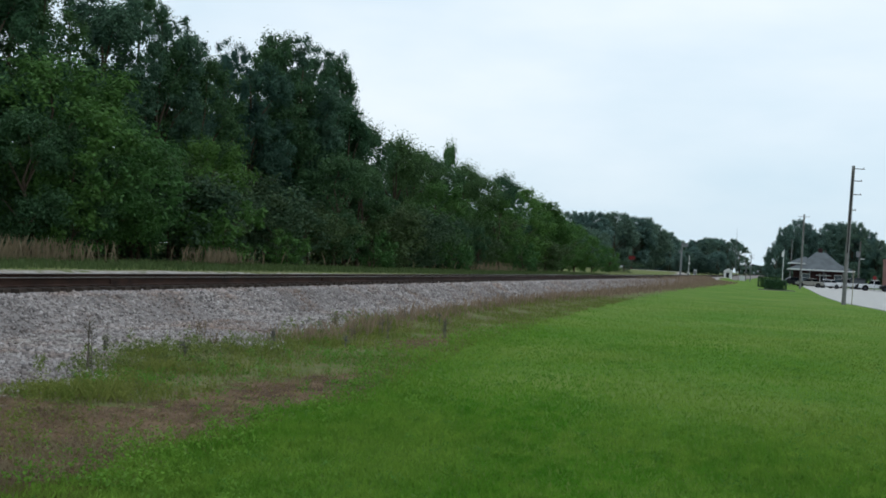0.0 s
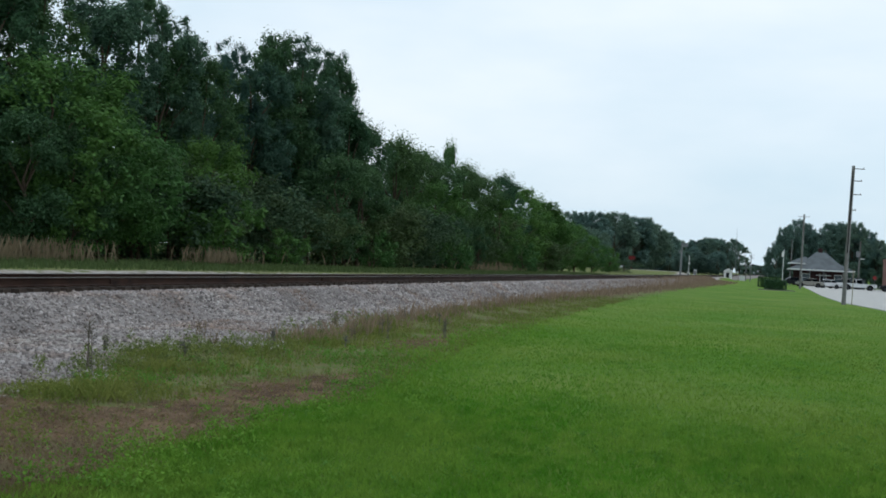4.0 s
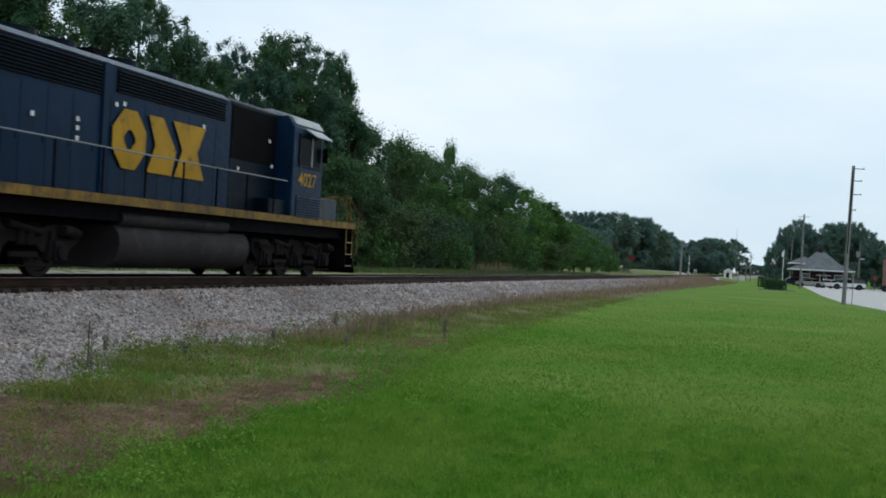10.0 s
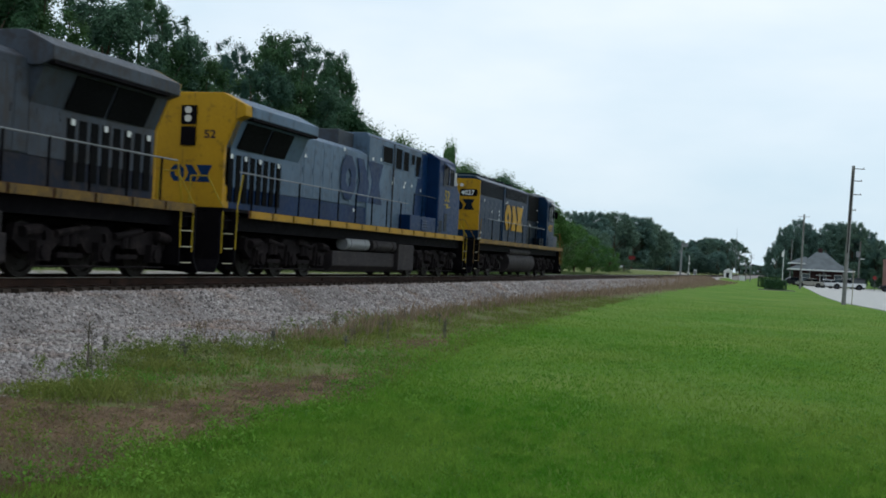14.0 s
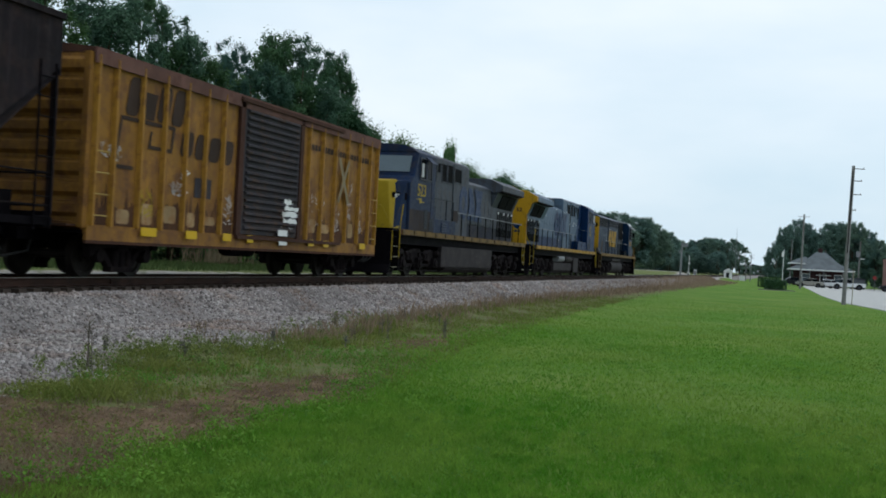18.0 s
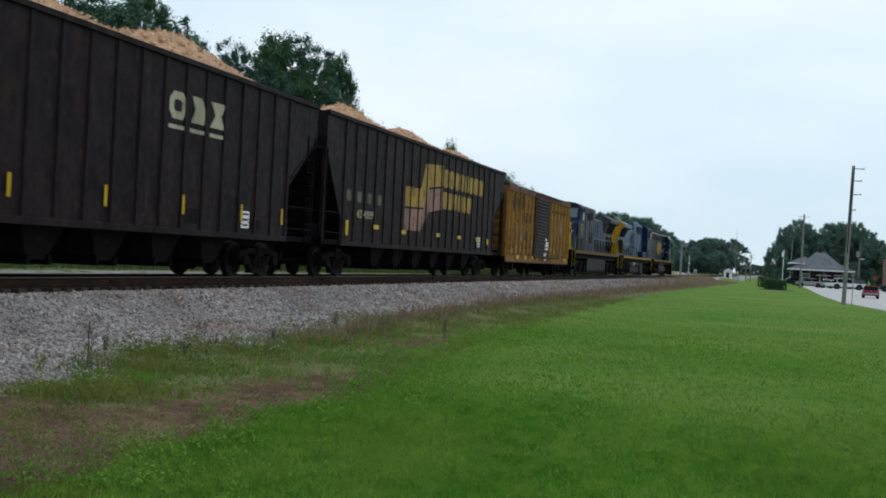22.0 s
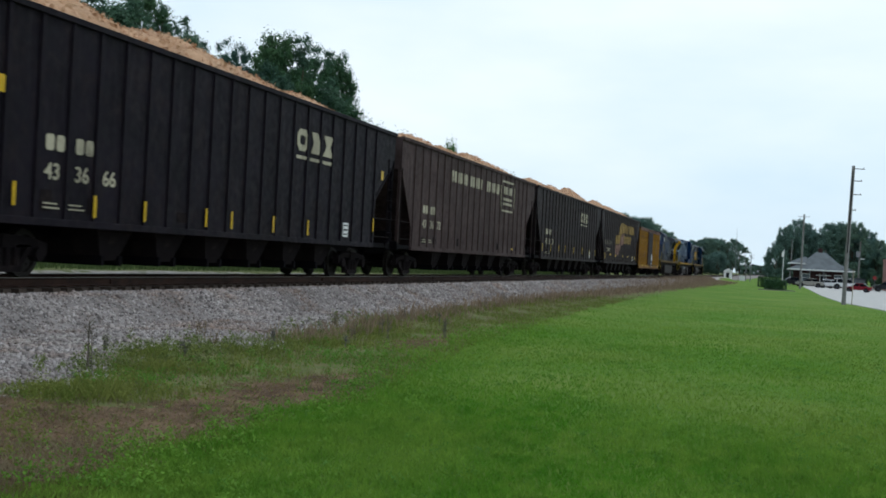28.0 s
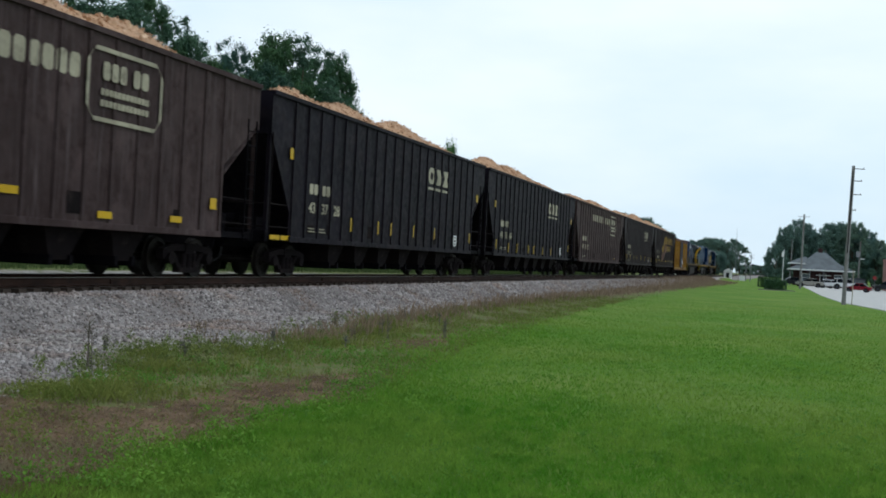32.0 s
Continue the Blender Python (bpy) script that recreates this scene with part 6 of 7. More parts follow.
        painted("spray_marks", shapes, "near", 1.535 if -1.7 < y0 < 1.7 else 1.479, y0, z0, m, t, "ragged spray paint marks", 0.004, True)
    for y, w in ((-6.4, 0.62), (-4.5, 0.5), (-2.7, 0.42), (2.5, 0.4), (3.6, 0.4), (-1.4, 0.35), (6.6, 0.5)):
        painted("reflector", [rect(0, w, 0, 0.18)], "near", 1.60, y, 0.90, M_REFLEX, t, "yellow reflective strip")
    painted("notice", [rect(0.4, 1.0, 1.12, 1.28), rect(0.5, 1.0, 0.88, 1.0)], "near", 1.61, 0, 0, M_WHITE, t)
    two_axle_truck(t, -6.3)
    two_axle_truck(t, 6.3)
    return t


def build_train():
    moving.append((road_engine(), -10.0, False))
    moving.append((wide_nose_engine("52", M_GREY, M_BLUE2, "weathered"), -31.95, False))
    moving.append((wide_nose_engine("523", M_GREY2, M_BLUE3, "grimy"), -55.35, True))
    moving.append((boxcar(), -76.3, False))
    ya = [(-9.45, 1.42), (-7.05, 1.42), (-4.6, 1.44), (-2.6, 1.44), (0.4, 1.44), (3.5, 1.44), (6.4, 1.4), (8.8, 1.42)]
    yb = [(-9.35, 1.3), (-6.85, 1.2), (-5.0, 1.2), (-2.3, 1.2), (-1.0, 1.2), (1.4, 1.2), (3.7, 1.2), (9.05, 1.5)]
    cars = [hopper_gold(), hopper_black("433571", ya, 5, []), hopper_brown("433672", 7, [(6.0, 1.3, 0.3, 0.08)]), hopper_black("433666", yb, 9, [(9.65, 3.2), (-9.9, 3.2)]),
            hopper_black("433728", [(-5.2, 1.42), (-2.7, 1.42), (-1.4, 1.42), (1.1, 1.44), (3.7, 1.44), (8.8, 1.42)], 12, [(-9.95, 3.2), (9.7, 3.2)]), hopper_brown("", 15, [(8.6, 1.62, 0.3, 0.26), (1.0, 1.5, 0.5, 0.14), (4.0, 1.2, 0.5, 0.14), (6.8, 1.24, 0.5, 0.14), (-3, 1.4, 0.5, 0.14)])]
    for k, c in enumerate(cars):
        moving.append((c, -85.3 - 22.95 * (k + 0.5), False))


build_train()


# ---- loose stone, grass and weeds ----
def in_view(x, y, pad=0.06):
    """Roughly the wedge of ground that the fixed camera overlooks."""
    a = np.arctan2(x, y)
    return (a > -0.655 - pad) & (a < 0.085 + pad)


def patchy(x, y, s=1.0):
    return 0.5 + 0.25 * (np.sin(x * 1.9 * s + 1.3 * np.sin(y * 0.7 * s)) + np.sin(y * 1.4 * s + 1.7 * np.sin(x * 0.9 * s)))


def stones(name, label, seed, n, box, keep, size, height):
    """Angular stones, each a squashed and jittered octahedron."""
    rng = np.random.default_rng(seed)
    x0, x1, y0, y1 = box
    x = rng.uniform(x0, x1, n)
    y = y0 + (y1 - y0) * rng.uniform(0, 1, n) ** 1.5
    ok = keep(x, y)
    x, y = x[ok], y[ok]
    n = len(x)
    s = size * np.clip(np.exp(rng.normal(-0.12, 0.4, n)), 0.35, 1.6) * (1 + 0.012 * np.clip(y - 15, 0, 40))
    base = np.array([(1, 0, 0), (-1, 0, 0), (0, 1, 0), (0, -1, 0), (0, 0, 0.8), (0, 0, -0.8)], float)
    v = base[None] * rng.uniform(0.6, 1.15, (n, 6, 3)) + rng.normal(scale=0.18, size=(n, 6, 3))
    a = rng.uniform(0, 6.283, n)
    b = rng.uniform(-0.6, 0.6, n)
    ca, sa, cb, sb = np.cos(a)[:, None], np.sin(a)[:, None], np.cos(b)[:, None], np.sin(b)[:, None]
    vx, vy, vz = v[..., 0], v[..., 1] * cb - v[..., 2] * sb, v[..., 1] * sb + v[..., 2] * cb
    p = np.stack([vx * ca - vy * sa, vx * sa + vy * ca, vz], -1) * s[:, None, None]
    p += np.stack([x, y, height(x, y) + s * 0.25], -1)[:, None, :]
    tri = np.array([(0, 2, 4), (2, 1, 4), (1, 3, 4), (3, 0, 4), (2, 0, 5), (1, 2, 5), (3, 1, 5), (0, 3, 5)])
    f = (np.arange(n)[:, None, None] * 6 + tri[None]).reshape(-1, 3)
    ob = new(name, raw_mesh(name, p.reshape(-1, 3), f, M_STONE))
    return tagged(ob, label, "gravel", kind="stuff")


def bed_z(x):
    d = np.abs(x - TRACK_X)
    near = np.where(x > TRACK_X, np.interp(d, [0, 2.2, 3.6], [-0.27, -0.27, -0.92]), np.interp(d, [0, 2.2, 3.25], [-0.27, -0.27, -0.95]))
    return near


def stone_height(x, y):
    return np.maximum(bed_z(x), ground_z(x, y))


def on_gravel(x, y):
    return in_view(x, y) & (x < gravel_edge(y) + np.random.default_rng(4).normal(scale=0.25, size=len(x)))


stones("ballast_stones", "loose angular grey ballast stones on the bank", 1, 120000, (-13.2, -7.6, 8.5, 110), lambda x, y: on_gravel(x, y) & ((x < -10.9) | (patchy(x + 1, y, 0.55) < np.random.default_rng(6).uniform(0.3, 1.1, len(x)))), 0.028, stone_height)
stones("ballast_stones", "larger dark lumps of ballast at the foot of the bank", 7, 15000, (-12.6, -8.4, 10, 60), lambda x, y: on_gravel(x, y) & (patchy(x + 4, y * 0.6, 1.1) > np.random.default_rng(8).uniform(0.2, 0.9, len(x))), 0.048, lambda x, y: stone_height(x, y) - 0.02)
stones("ballast_stones", "grey ballast stones between and behind the rails", 2, 16000, (-18.4, -13.2, 14, 80), lambda x, y: in_view(x, y), 0.036, lambda x, y: stone_height(x, y) - 0.012)


def blades(name, label, seed, x, y, h, w, bend, material, category="grass", lift=0.0, flat=1.0):
    """Thin tapering blades rooted in the ground."""
    rng = np.random.default_rng(seed)
    n = len(x)
    z = np.maximum(ground_z(x, y), np.where(np.abs(x - TRACK_X) < 3.6, bed_z(x), -9)) + lift
    a = rng.uniform(0, 6.283, n)
    lean = bend * rng.uniform(0.1, 1.0, n)
    d = rng.uniform(0, 6.283, n)
    wx, wy = np.cos(a) * w * 0.5, np.sin(a) * w * 0.5
    lx, ly = np.cos(d) * lean * h, np.sin(d) * lean * h
    hz = flat * h * np.sqrt(np.clip(1 - (lean * 0.8) ** 2, 0.1, 1))
    p0 = np.stack([x - wx, y - wy, z - 0.01], -1)
    p1 = np.stack([x + wx, y + wy, z - 0.01], -1)
    p2 = np.stack([x + wx * 0.7 + lx * 0.35, y + wy * 0.7 + ly * 0.35, z + hz * 0.6], -1)
    p3 = np.stack([x + lx, y + ly, z + hz], -1)
    v = np.stack([p0, p1, p2, p3], 1).reshape(-1, 3)
    f = np.arange(n * 4).reshape(-1, 4)
    ob = new(name, raw_mesh(name, v, f, material))
    return tagged(ob, label, category, kind="stuff")


def spread(seed, n, y0, y1, x0=-14.0, x1=9.0, power=1.0):
    rng = np.random.default_rng(seed)
    y = y0 + (y1 - y0) * rng.uniform(0, 1, n) ** power
    lo, hi = np.maximum(x0, -0.80 * y), np.minimum(x1, 0.115 * y + 0.2)
    x = lo + (hi - lo) * rng.uniform(0, 1, n)
    return x, y, rng


def build_grass():
    # mown lawn in three belts, thinning out with distance
    for seed, n, y0, y1, h, w in ((21, 130000, 5.5, 15, 0.055, 0.008), (22, 150000, 9, 36, 0.042, 0.013), (23, 130000, 20, 80, 0.026, 0.018)):
        x, y, rng = spread(seed, n, y0, y1)
        road = np.interp(y, [55, 75, 92, 120, 170, 230], [6.0, 5.6, 3.9, 3.2, 2.9, 2.4])
        ok = (x < np.where(y > 50, road - 0.3, 99)) & (x > lawn_edge(y) + rng.normal(size=n) * np.clip(0.12 + 0.035 * (y - 8), 0.15, 1.0)) & (earth_weight(x, y) < 0.62 + rng.normal(scale=0.1, size=n))
        fade = np.random.default_rng(seed + 7).uniform(size=n)
        ok &= {21: fade > (y - 10) / 5, 22: (fade < (y - 9) / 5) & (fade > (y - 22) / 14), 23: (fade < (y - 20) / 14) & (fade > (y - 34) / 46)}[seed]
        x, y = x[ok], y[ok]
        k = 0.8 + 0.45 * patchy(x, y) * np.random.default_rng(seed).uniform(0.4, 1.3, len(x))
        k *= 1 + 0.8 * np.exp(-((x - lawn_edge(y)) / 0.8) ** 2)
        blades("lawn_grass", "short bright green mown grass", seed, x, y, h * k, w * np.random.default_rng(seed + 1).uniform(0.6, 1.4, len(x)), 1.0, M_BLADE)
    # the rough verge between the lawn and the gravel
    x, y, rng = spread(31, 220000, 6, 60, -13, -3, 1.5)
    ok = (x < lawn_edge(y) + 0.3) & (x > gravel_edge(y) - np.abs(rng.normal(scale=0.25, size=len(x))) + 0.15) & (earth_weight(x, y) < 0.5 + rng.normal(scale=0.16, size=len(x))) & (patchy(x, y, 1.7) > rng.uniform(0.1, 0.8, len(x)))
    x, y = x[ok], y[ok]
    far = 1 + 0.02 * np.clip(y - 12, 0, 50)
    tall = 0.45 + 0.75 * np.exp(-((x - gravel_edge(y) - 0.7) / 0.6) ** 2) * patchy(x, y, 2.3)
    blades("verge_grass", "uneven green verge grass and weeds", 31, x, y, 0.13 * tall * np.random.default_rng(3).uniform(0.3, 1.5, len(x)), 0.008 * far, 0.7, M_WEED)
    x, y, rng = spread(33, 50000, 6, 70, -13, -3.4, 1.4)
    ok = (x < lawn_edge(y) + 0.2) & (x > gravel_edge(y) - np.abs(rng.normal(scale=0.3, size=len(x)))) & (patchy(x + 3, y + 1, 1.3) > rng.uniform(0.2, 0.8, len(x)))
    x, y = x[ok], y[ok]
    blades("dry_verge_grass", "thin straw-coloured dead grass on bare earth", 33, x, y, 0.055 * np.random.default_rng(3).uniform(0.3, 1.6, len(x)), 0.007 * (1 + 0.02 * np.clip(y - 12, 0, 50)), 0.95, M_DRY)
    # litter on the bare earth
    for seed, n, material, h in ((51, 22000, M_LITTER, 0.055), (52, 9000, M_DRY, 0.06), (53, 4500, M_WEED, 0.035)):
        x, y, rng = spread(seed, n, 5.5, 24, -8.6, -3.6)
        ok = earth_weight(x, y) > 0.38 + rng.normal(scale=0.08, size=n)
        x, y = x[ok], y[ok]
        blades("earth_litter", "dead stems and leaf litter on bare earth", seed, x, y, h * np.random.default_rng(seed).uniform(0.4, 1.6, len(x)), 0.008, 1.15, material, "litter", 0.01, 0.9 if material == M_WEED else 0.13)
    # low broad-leaved weeds
    rng = np.random.default_rng(35)
    n = 900
    y = 6.5 + 20 * rng.uniform(0, 1, n) ** 1.4
    x = np.where(rng.uniform(size=n) < 0.6, gravel_edge(y) + np.abs(rng.normal(scale=0.9, size=n)), lawn_edge(y) + rng.normal(scale=0.6, size=n))
    ok = (earth_weight(x, y) < rng.uniform(0.45, 1.5, n)) & in_view(x, y)
    x, y = x[ok], y[ok]
    c = np.stack([x, y, ground_z(x, y) + 0.06], -1)
    near_lawn = x > lawn_edge(y) - 1.0
    for pick, material, words in ((~near_lawn, M_WEED, "low broad-leaved weeds at the gravel's edge"), (near_lawn, M_CLOVER, "bright green clover along the lawn's edge")):
        v, f = leaf_cloud(rng, c[pick], 0.10 + 0.14 * rng.uniform(size=int(pick.sum())), 40, 0.016, 0.6)
        tagged(new("broad_weeds", raw_mesh("broad_weeds", v, f, material)), words, "weeds", kind="stuff")
    # clumps of their own kind: tall dull weeds by the gravel, fresh leaves before them, seedlings on the bare earth
    def clumps(words, material, spots, size, leaf, per):
        cs, rs = [], []
        for px, py, wx, wy, count, tall in spots:
            for _ in range(count):
                cx, cy = px + rng.normal() * wx, py + rng.normal() * wy
                h = tall * rng.uniform(0.35, 1.0)
                for z in np.arange(0.03, h, 0.07):
                    cs.append((cx + rng.normal() * 0.03, cy + rng.normal() * 0.03, float(ground_z(cx, cy)) + z))
                    rs.append(size * rng.uniform(0.6, 1.2) * (1 - 0.5 * z / (h + 0.05)))
        v, f = leaf_cloud(rng, np.array(cs), np.array(rs), per, leaf, 0.8)
        tagged(new("weed_patch", raw_mesh("weed_patch", v, f, material)), words, "weeds", kind="stuff")

    clumps("tall dull green weeds at the gravel's edge", M_DULLWEED, ((-7.95, 12.7, 0.2, 0.4, 34, 0.2), (-8.2, 14.6, 0.5, 0.7, 60, 0.19), (-8.3, 16.6, 0.5, 0.8, 60, 0.19), (-7.6, 13.4, 0.5, 0.8, 50, 0.14), (-8.0, 18.8, 0.4, 1.0, 40, 0.2), (-9.0, 23.5, 0.3, 1.6, 30, 0.3)), 0.13, 0.02, 16)
    clumps("fresh green leafy weeds beside bare earth", M_CLOVER, ((-7.0, 11.9, 0.4, 0.35, 70, 0.12), (-6.9, 13.6, 0.5, 0.6, 60, 0.12), (-6.5, 16.6, 0.45, 1.0, 80, 0.18), (-4.95, 13.4, 0.2, 0.5, 46, 0.16), (-5.5, 16.2, 0.4, 0.8, 50, 0.14)), 0.10, 0.013, 26)
    clumps("small green seedlings scattered over bare earth", M_CLOVER, ((-6.6, 9.8, 0.6, 0.8, 34, 0.05), (-5.6, 8.6, 0.5, 0.7, 40, 0.05), (-5.1, 7.6, 0.4, 0.5, 40, 0.05), (-5.9, 11.0, 0.6, 1.0, 24, 0.05), (-4.7, 9.6, 0.2, 0.9, 40, 0.09)), 0.07, 0.012, 16)
    # clover tufts in the lawn
    n = 260
    y = 6.0 + 18 * rng.uniform(0, 1, n) ** 1.3
    x = rng.uniform(-4.5, 2.6, n)
    ok = (x > lawn_edge(y)) & in_view(x, y)
    x, y = x[ok], y[ok]
    v, f = leaf_cloud(rng, np.stack([x, y, ground_z(x, y) + 0.035], -1), 0.06 + 0.12 * rng.uniform(size=len(x)), 40, 0.012, 0.35)
    tagged(new("clover", raw_mesh("clover", v, f, M_CLOVER)), "darker tufts of clover in the lawn", "weeds", kind="stuff")
    # purple seed heads along the foot of the bank, farther on
    x, y, rng = spread(37, 60000, 18, 200, -14, -7.5, 1.3)
    e = gravel_edge(y) + 0.5
    ok = np.abs(x - e) < np.abs(rng.normal(size=len(x))) * (0.5 + 0.008 * np.clip(y - 30, 0, 150))
    x, y = x[ok], y[ok]
    blades("seed_grass", "reddish seed-headed grass along the foot of the bank", 37, x, y, np.random.default_rng(2).uniform(0.10, 0.36, len(x)), 0.005 + 0.0004 * y, 0.5, M_PINKGRASS)
    # tall dead grass on the far side, at the foot of the wood
    rng = np.random.default_rng(39)
    n = 9000
    y = rng.uniform(26, 130, n)
    dense = np.clip(1.2 * np.exp(-((y - 35) / 3.2) ** 2) + 1.2 * np.exp(-((y - 50.5) / 2.2) ** 2) + 0.01 + 0.3 * np.exp(-((y - 104) / 7) ** 2), 0, 1)
    x = -25.6 + rng.normal(scale=0.4, size=n)
    ok = rng.uniform(size=n) < dense
    x, y = x[ok], y[ok]
    blades("tall_dead_grass", "tall brownish dead grass before the trees", 39, x, y, np.random.default_rng(2).uniform(0.3, 1.05, len(x)), 0.008, 0.35, M_STALK)
    n = 30000
    y = rng.uniform(22, 140, n)
    x = rng.uniform(-27.5, -20.0, n)
    blades("far_grass", "rough green grass beyond the track", 41, x, y, rng.uniform(0.08, 0.3, n), 0.035, 0.6, M_OLIVE)


build_grass()


def dead_stalk(seed, x, y, h, stems):
    """A dry weed: a few upright stems with short side twigs."""
    rng = random.Random(seed)
    s = Solid()
    for k in range(stems):
        a = Vector((rng.uniform(-0.06, 0.06), rng.uniform(-0.06, 0.06), -0.03))
        b = a + Vector((rng.uniform(-0.08, 0.08) * h, rng.uniform(-0.08, 0.08) * h, h * rng.uniform(0.65, 1)))
        s.rod(a, b, 0.008, 0.004, 5)
        for j in range(9):
            p = a.lerp(b, rng.uniform(0.35, 1.0))
            s.rod(p, p + Vector((rng.uniform(-0.07, 0.07), rng.uniform(-0.07, 0.07), rng.uniform(0.02, 0.09))), 0.006, 0.003, 4)
    z = float(max(ground_z(x, y), bed_z(np.array(x)) if abs(x - TRACK_X) < 3.6 else -9))
    ob = part("dead_weed", s, M_STALK, at=pose(x, y, z))
    return tagged(ob, "dry brown weed stalk standing in the verge", "weed", "dead weeds in the verge")


for k, (x, y, h, n) in enumerate(((-8.0, 12.4, 0.62, 4), (-7.5, 21.6, 0.42, 3), (-7.1, 20.7, 0.5, 2), (-6.4, 22.3, 0.45, 3), (-9.2, 17.5, 0.4, 3), (-8.2, 16.0, 0.3, 4), (-7.9, 17.4, 0.35, 3), (-8.8, 22.6, 0.35, 3), (-7.4, 19.8, 0.38, 2), (-7.6, 26.0, 0.5, 2), (-8.2, 29.5, 0.5, 2), (-8.9, 35.5, 0.5, 3), (-8.9, 14.2, 0.3, 3), (-7.9, 14.6, 0.28, 3), (-8.5, 26.2, 0.42, 2), (-9.4, 40, 0.5, 3), (-6.9, 18.2, 0.3, 2))):
    dead_stalk(k, x, y, h, n)


# ---- road, station and what stands beside them ----
def build_road():
    s = Solid()
    rows = [(-60, 7.5, 16), (20, 7.0, 16), (55, 6.0, 17), (75, 5.6, 18), (92, 3.9, 19), (120, 3.2, 20), (170, 2.9, 24), (230, 2.4, 32), (236, 2.4, 36)]
    v, f = [], []
    for y, a, b in rows:
        for x in np.linspace(a, b, 6):
            v.append((x, y, float(ground_z(x, y)) + 0.03))
    for k in range(len(rows) - 1):
        for j in range(5):
            i = k * 6 + j
            f.append((i, i + 1, i + 7, i + 6))
    top = len(v)
    v += [(x, y, z - 0.12) for x, y, z in v]
    f += [tuple(q + top for q in reversed(p)) for p in f]
    edge = [k * 6 for k in range(len(rows))] + [k * 6 + 5 for k in range(len(rows) - 1, -1, -1)]
    for a, b in zip(edge, edge[1:] + edge[:1]):
        f.append((a, b, b + top, a + top))
    s.add(v, f)
    tagged(new("road", s.mesh("road", M_ROAD)), "pale worn asphalt street and forecourt", "road", kind="structure")


build_road()


def gz(x, y):
    return float(ground_z(x, y))


def utility_pole(x, y, h, lean, r, arms, label):
    p = empty("utility_pole", label, "utility pole", "utility poles", pose(x, y, gz(x, y), 0, lean, 0))
    part("pole", Solid().rod((0, 0, -0.4), (0, 0, h), r, r * 0.7, 12), M_POLE, p, smooth=True)
    for z, x0, x1 in arms:
        part("crossarm", Solid().box(x0, x1, -0.03, 0.03, z - 0.028, z + 0.028), M_POLE, p)
        for q in (x0 + 0.06, x1 - 0.06):
            if abs(q) > 0.25:
                part("insulator", Solid().rod((q, 0, z + 0.02), (q, 0, z + 0.11), 0.03, 0.02, 8), M_GALV, p)
    return p


near_pole = utility_pole(3.72, 84.1, 9.42, 1.4, 0.15, ((9.22, -0.1, 0.72), (8.40, 0.0, 0.62), (7.48, 0.0, 0.62), (6.42, 0.0, 0.35)), "tall weathered timber utility pole with short side arms")
part("conductor_riser", Solid().pipe([(0.0, -0.2, 3.5), (-0.02, -0.18, 9.0)], 0.03), M_BLACK, near_pole)
guy = empty("guy_wire_marker", "thin pale yellow guy wire guard beside the pole", "guy wire", at=pose(4.25, 84.3, gz(4.25, 84.3)))
part("guard", Solid().rod((0, 0, -0.1), (0.05, 0.1, 2.4), 0.03, n=8), M_CREAM, guy)
utility_pole(1.75, 170.8, 10.35, 0.6, 0.16, ((10.0, -0.75, 0.75), (9.1, -0.35, 0.35), (8.5, -0.3, 0.3)), "timber utility pole with a crossarm on the lawn")
lamp_pole = utility_pole(12.75, 235, 9.0, 1.2, 0.15, ((8.4, -0.6, 0.2),), "utility pole with a grey transformer behind the station")
part("transformer", Solid().rod((-0.35, -0.2, 6.0), (-0.35, -0.2, 7.0), 0.32, n=14), M_GALV, lamp_pole, "pale grey transformer can")
part("street_light", Solid().box(0.1, 0.9, -0.1, 0.1, 5.6, 5.75), M_WHITE, lamp_pole)
utility_pole(0.55, 240, 8.8, 0.4, 0.12, (), "thin dark pole beside the station")
flag = empty("flagpole", "white flagpole in front of the trees", "flagpole", at=pose(-0.85, 215, gz(-0.85, 215)))
part("mast", Solid().rod((0, 0, -0.2), (0.1, 0, 6.3), 0.07, 0.05, 10), M_WHITE, flag)
part("flag", Solid().along("y", [(0.1, 6.1), (-0.25, 5.7), (-0.3, 4.9), (0.08, 5.0)], -0.02, 0.02), M_WHITE, flag, "limp pale flag")


def hedge(x0, x1, y0, y1, h, seed):
    rng = np.random.default_rng(seed)
    t = empty("hedge", "clipped dark green block hedge", "hedge", "clipped hedges", pose((x0 + x1) / 2, (y0 + y1) / 2, gz((x0 + x1) / 2, (y0 + y1) / 2)))
    w, d = (x1 - x0) / 2, (y1 - y0) / 2
    part("woody_core", Solid().box(-w * 0.8, w * 0.8, -d * 0.8, d * 0.8, -0.05, h * 0.9), M_LEAF, t)
    n = 650
    c = np.stack([rng.uniform(-w, w, n), rng.uniform(-d, d, n), rng.uniform(0.1, h, n)], -1)
    side = rng.integers(0, 3, n)
    c[side == 0, 1] = np.where(rng.uniform(size=(side == 0).sum()) < 0.5, -d, d)
    c[side == 1, 2] = h
    c[side == 2, 0] = np.where(rng.uniform(size=(side == 2).sum()) < 0.5, -w, w)
    v, f = leaf_cloud(rng, c, np.full(n, 0.09), 24, 0.045)
    part("foliage", raw_mesh("foliage", v, f, M_LEAF), None, t)


